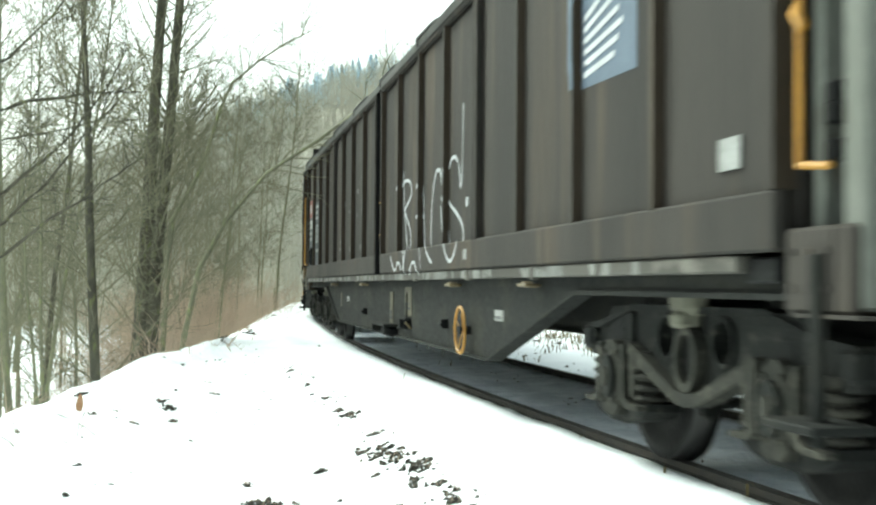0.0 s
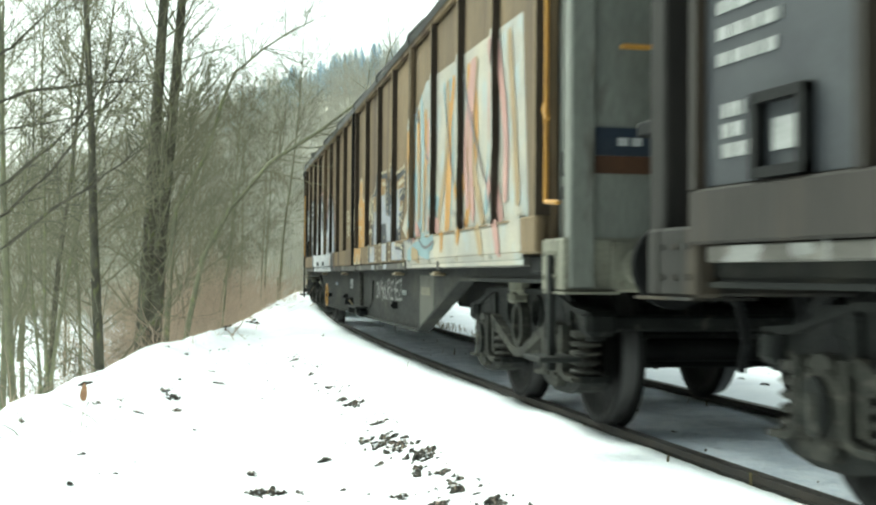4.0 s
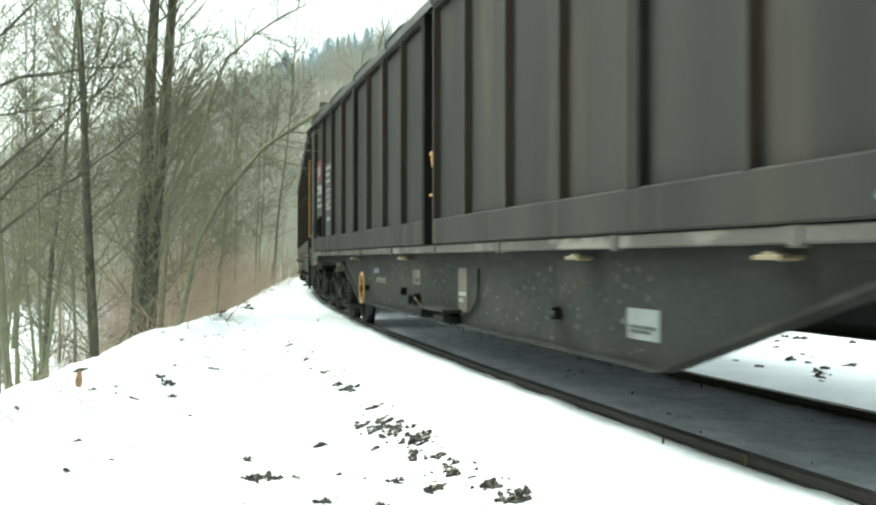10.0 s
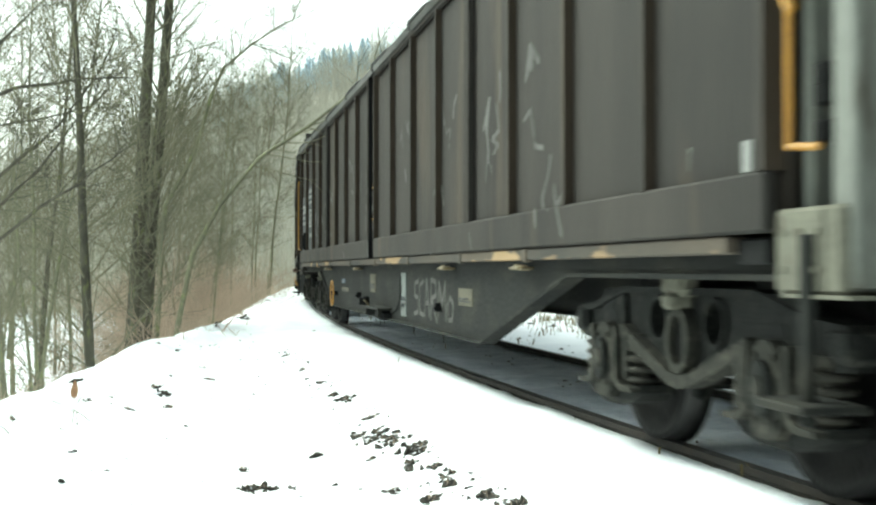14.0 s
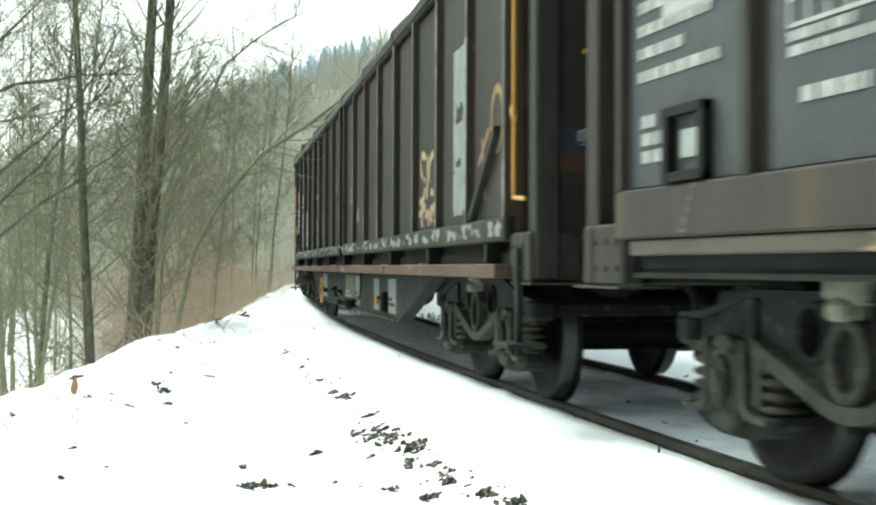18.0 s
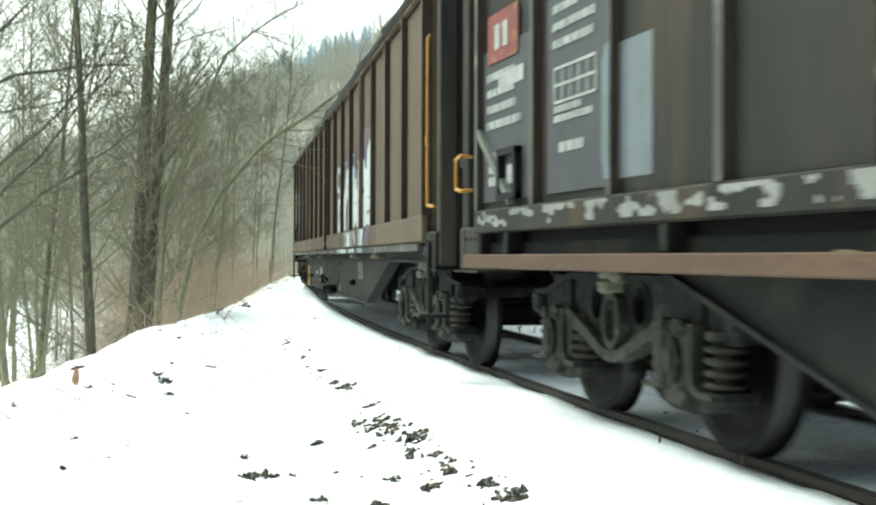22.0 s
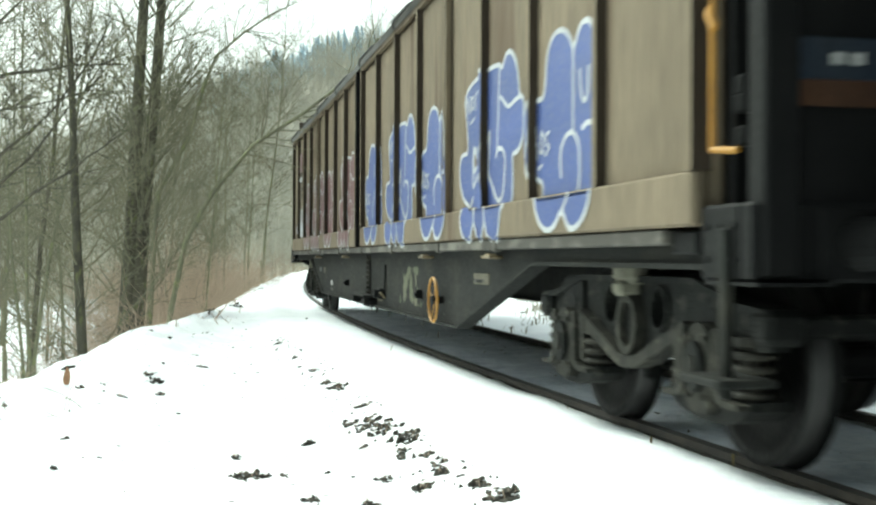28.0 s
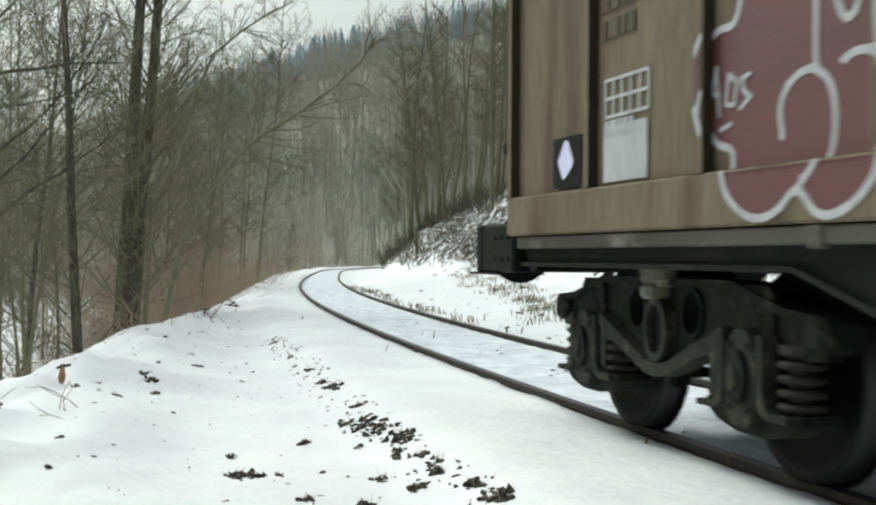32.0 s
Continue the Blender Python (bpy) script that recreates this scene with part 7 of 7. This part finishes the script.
# patches of torn earth: along the rut beside the line, and scattered over the bank
RUT = ((4.0, 1.34, 0.08), (1.8, 1.33, 0.06), (0.2, 1.30, 0.06), (-0.8, 1.32, 0.08), (-1.2, 1.28, 0.11), (-2.5, 1.30, 0.07), (-3.2, 1.38, 0.15), (-3.0, 1.45, 0.08), (-3.5, 1.33, 0.17), (-3.9, 1.26, 0.16), (-4.3, 1.37, 0.07), (-3.8, 1.52, 0.06),
       (-4.5, 1.28, 0.09), (-4.8, 1.28, 0.08), (-5.0, 1.32, 0.08), (-4.8, 1.57, 0.10), (-5.5, 1.26, 0.09), (-5.8, 1.28, 0.10), (-5.8, 1.22, 0.09), (-5.2, 1.46, 0.09), (-6.4, 1.30, 0.12))
BANK = ((-3.8, 2.26, 0.06), (-4.5, 2.28, 0.10), (-4.5, 2.19, 0.10), (-4.5, 2.06, 0.04), (-3.5, 1.79, 0.07), (4.5, 2.88, 0.04), (0.0, 2.78, 0.07), (-0.5, 2.71, 0.09), (-1.0, 2.66, 0.07), (-1.8, 2.94, 0.06), (-0.8, 3.12, 0.07), (-1.2, 3.29, 0.10),
        (-2.5, 3.67, 0.04), (-2.0, 3.81, 0.07), (3.0, 2.34, 0.08), (1.2, 2.30, 0.08), (21.5, 1.22, 0.16), (12.8, 1.72, 0.24), (9.5, 2.15, 0.12), (16.5, 1.5, 0.16), (7.0, 2.6, 0.08), (-5.2, 2.0, 0.08), (-5.4, 1.75, 0.08))
LUMPS = [(np.array([v.co for v in me.vertices]), [tuple(f.vertices) for f in me.polygons]) for me in (clod_mesh(k, 2) for k in range(20, 28))]


def torn_patch(s, d, wide):
    """A patch where lumps of earth and dead blades break through the snow."""
    t = thing("earth_patch", "patch of torn dark earth and dead grass in snow", "earth patch", "patches of torn earth on the bank")
    verts, faces, blades = [], [], Wood()
    for _ in range(int(8 + wide * 150)):
        p = along(s + rng.gauss(0, wide * 0.55), -d + rng.gauss(0, wide * 0.30))
        p.z = ground_at(p.x, p.y)
        r = rng.uniform(0.16, 0.50) * (0.024 + wide * 0.16)
        a = rng.uniform(0, 6.28)
        m = np.array([[math.cos(a), -math.sin(a), 0], [math.sin(a), math.cos(a), 0], [0, 0, 1]]) @ np.diag([r * rng.uniform(0.8, 1.6), r * rng.uniform(0.6, 1.0), r * rng.uniform(0.7, 1.5)])
        v, f = rng.choice(LUMPS)
        k = len(verts)
        verts += [tuple(q) for q in v @ m.T + np.array(p)]
        faces += [tuple(k + i for i in q) for q in f]
        if rng.random() < 0.45:
            ln = rng.uniform(0.02, 0.05) + wide * 0.1
            blades.stem(wander(rng, p, (rng.uniform(-1, 1), rng.uniform(-1, 1), 0.9), ln, 2, 0.3, -0.1), 0.0022, 0.0008, 3)
    me = bpy.data.meshes.new("torn_earth")
    me.from_pydata(verts, [], faces)
    tagged(part("torn_earth", me, "soil", t), kind="stuff")
    if blades.f:
        tagged(part("dead_grass", blades.mesh("dead_grass", "brush"), None, t), kind="stuff")


for row in RUT + BANK:
    torn_patch(*row)


def flecks(name, label, count, s0, s1, d0, d1, small, large):
    """Bits of earth, bark and stalk strewn over the snow, too many to count."""
    verts, faces = [], []
    for _ in range(count):
        p = along(rng.uniform(s0, s1), -rng.uniform(d0, d1))
        p.z = ground_at(p.x, p.y)
        r, a = rng.uniform(small, large), rng.uniform(0, 6.28)
        m = np.array([[math.cos(a), -math.sin(a), 0], [math.sin(a), math.cos(a), 0], [0, 0, 1]]) @ np.diag([r * rng.uniform(1.0, 2.4), r * rng.uniform(0.5, 0.9), r * rng.uniform(0.6, 1.2)])
        v, f = rng.choice(LUMPS)
        k = len(verts)
        verts += [tuple(q) for q in v @ m.T + np.array(p)]
        faces += [tuple(k + i for i in q) for q in f]
    me = bpy.data.meshes.new(name)
    me.from_pydata(verts, [], faces)
    me.materials.append(M["soil"])
    return tagged(new(name, me), label, "debris", kind="stuff")


flecks("snow_debris", "dark bits of earth and stalk strewn over the snow", 210, -6.5, 9, 1.4, 3.4, 0.003, 0.008)
flecks("rut_debris", "loose earth crumbs along the rut in the snow", 170, -6.5, 5, 1.18, 1.48, 0.004, 0.013)
flecks("ballast", "dark ballast stones showing through snow between the rails", 60, -8, 16, -1.44, -0.10, 0.005, 0.012)
flecks("far_debris", "dark earth and stalks on the snow beyond the rails", 110, -7, 22, -6.0, -1.75, 0.008, 0.026)
for _ in range(26):
    s = rng.uniform(-7, 5)
    p = along(s, -1.30 + rng.gauss(0, 0.07))
    clod(p.x, p.y, rng.uniform(0.010, 0.022))
for cx, cy, n, spread, size in ( (-3.7, 20.5, 8, 0.5, 0.08), (3.6, 12.0, 12, 0.4, 0.09), (4.6, 16.5, 8, 0.4, 0.09), (4.2, 10.5, 10, 0.3, 0.07)):
    for _ in range(n):
        clod(cx + rng.gauss(0, spread), cy + rng.gauss(0, spread * 1.6), size * rng.uniform(0.25, 0.85))
for _ in range(26):
    s = rng.uniform(-1, 24)
    p = along(s, -float(np.interp(s, EDGE_S, EDGE_D)) + rng.uniform(-0.3, 0.3))
    clod(p.x, p.y, rng.uniform(0.03, 0.08))
for _ in range(64):
    s, d = rng.uniform(-6, 12), rng.uniform(1.5, 3.3)
    p = along(s, -d)
    clod(p.x, p.y, rng.uniform(0.009, 0.024))
for _ in range(14):
    s, d = rng.uniform(-4, 30), rng.uniform(2.5, 8)
    p = along(s, d)
    clod(p.x, p.y, rng.uniform(0.03, 0.09))


# dry grass beyond the line, and a few stems by the rail
def grass(name, spots, label, tall, blades):
    g = random.Random(17)
    verts, faces = [], []
    for x, y in spots:
        z = ground_at(x, y)
        for _ in range(blades):
            a, ln = g.uniform(0, 6.28), tall * g.uniform(0.5, 1.2)
            px, py = x + g.gauss(0, 0.10), y + g.gauss(0, 0.10)
            lean = g.uniform(0.3, 1.3)
            dx, dy = math.cos(a) * ln * lean, math.sin(a) * ln * lean
            wx, wy = -math.sin(a) * 0.007, math.cos(a) * 0.007
            k = len(verts)
            verts += [(px - wx, py - wy, z - 0.03), (px + wx, py + wy, z - 0.03), (px + dx * 0.5 + wx, py + dy * 0.5 + wy, z + ln * 0.7), (px + dx * 0.5 - wx, py + dy * 0.5 - wy, z + ln * 0.7), (px + dx, py + dy, z + ln * 0.75)]
            faces += [(k, k + 1, k + 2, k + 3), (k + 3, k + 2, k + 4)]
    me = bpy.data.meshes.new(name)
    me.from_pydata(verts, [], faces)
    me.materials.append(M["grass"])
    return tagged(new(name, me), label, "grass", kind="stuff")


spots = []
for _ in range(230):
    t = rng.random()
    spots.append((2.9 - 1.9 * t + rng.gauss(0, 0.5), 19 + 30 * t + rng.gauss(0, 1.5)))
for _ in range(40):
    s = rng.uniform(6, 30)
    p = along(s, 1.5 + rng.uniform(0.1, 0.9))
    spots.append((p.x, p.y))
grass("dry_grass", spots, "flattened dry grass poking through the snow", 0.16, 9)
spots = []
for s0, d in ((-5.6, 0.02), (-4.9, 0.01), (-3.2, 0.05), (1.5, 0.03), (4.0, 0.7), (7.0, 1.1), (-2.0, 1.45)):
    p = along(s0, d - 0.08)
    spots.append((p.x, p.y))
grass("rail_grass", spots, "single dry stems beside the rail", 0.09, 2)

# dry twigs lying on the snow
t = thing("fallen_twigs", "thin dry twigs sticking out of the snow", "twigs")
g = random.Random(4)
for k in range(7):
    wood = Wood()
    x, y = -2.45 + g.uniform(-0.35, 0.35), 7.65 + g.uniform(-0.3, 0.3)
    z = ground_at(x, y)
    ln = wander(g, (x, y, z - 0.02), (g.uniform(-1, 1), g.uniform(-0.5, 0.5), g.uniform(0.2, 0.9)), g.uniform(0.2, 0.45), 4, 0.25, -0.1)
    wood.stem(ln, 0.004, 0.002, 4)
    wood.stem(wander(g, ln[2], (g.uniform(-1, 1), g.uniform(-0.5, 0.5), 0.5), 0.14, 2, 0.2, 0), 0.003, 0.0015, 4)
    part("twig", wood.mesh("twig", "twig"), None, t)
# a withered leaf on the bank
bm = bmesh.new()
slab(bm, [(-0.02, 0.0), (0.015, 0.01), (0.025, 0.06), (0.02, 0.11), (0.0, 0.14), (-0.02, 0.09), (-0.03, 0.05)], -0.006, 0.006)
o = part("withered_leaf", bm, "leaf", None)
o.location = (-2.78, 9.15, ground_at(-2.78, 9.15) - 0.01)
tagged(o, "withered yellow-brown leaf standing in the snow", "leaf")


# ---- movement ----
RUN_T = (0.0, 3.0, 7.0, 11.0, 15.0, 19.0, 23.0, 27.0, 30.0, 31.0, 31.5, 32.0)
RUN_S = (12.109, -2.105, -20.769, -39.324, -57.814, -75.99, -94.321, -112.42, -125.841, -130.37, -132.455, -134.067)


def spline(xs, ys):
    """A natural cubic through the points."""
    n, hh = len(xs), np.diff(xs)
    a, b = np.eye(n), np.zeros(n)
    for i in range(1, n - 1):
        a[i, i - 1:i + 2] = hh[i - 1], 2 * (hh[i - 1] + hh[i]), hh[i]
        b[i] = 6 * ((ys[i + 1] - ys[i]) / hh[i] - (ys[i] - ys[i - 1]) / hh[i - 1])
    k = np.linalg.solve(a, b)

    def value(t):
        i = int(np.clip(np.searchsorted(xs, t) - 1, 0, n - 2))
        p, q = xs[i + 1] - t, t - xs[i]
        return k[i] * p ** 3 / 6 / hh[i] + k[i + 1] * q ** 3 / 6 / hh[i] + (ys[i] / hh[i] - k[i] * hh[i] / 6) * p + (ys[i + 1] / hh[i] - k[i + 1] * hh[i] / 6) * q
    return value


def on_line(front, rear):
    """The pose of a wagon whose pivots stand at these two places of the line."""
    a, b = along(front, 0.7525), along(rear, 0.7525)
    x = (b - a).normalized()
    y = Vector((0, 0, 1)).cross(x)
    m = Matrix((x, y, (0, 0, 1))).transposed().to_4x4()
    m.translation = (a + b) / 2
    return m


def motions():
    """The train rolls past the camera, slowing a little; its wheels turn on the rails."""
    run = spline(RUN_T, RUN_S)
    for i, (w, sets, tip) in enumerate(TRAIN):
        back = 21.784 * i - (1.169 if i >= 4 else 0)
        dp = 15.546 if i == 4 else 16.715
        walk(w, [(t, on_line(run(t) + back - 0.9 - dp, run(t) + back - 0.9)) for t in [0.5 * k for k in range(65)]])
        spins = [(0.1 * k, run(0.1 * k) / ROLL) for k in range(321)]
        for j, ws in enumerate(sets):
            p = ws.location.copy()
            walk(ws, [(t, Matrix.Translation(p) @ Matrix.Rotation(a + 0.7 * j + i, 4, "Y")) for t, a in spins])


motions()
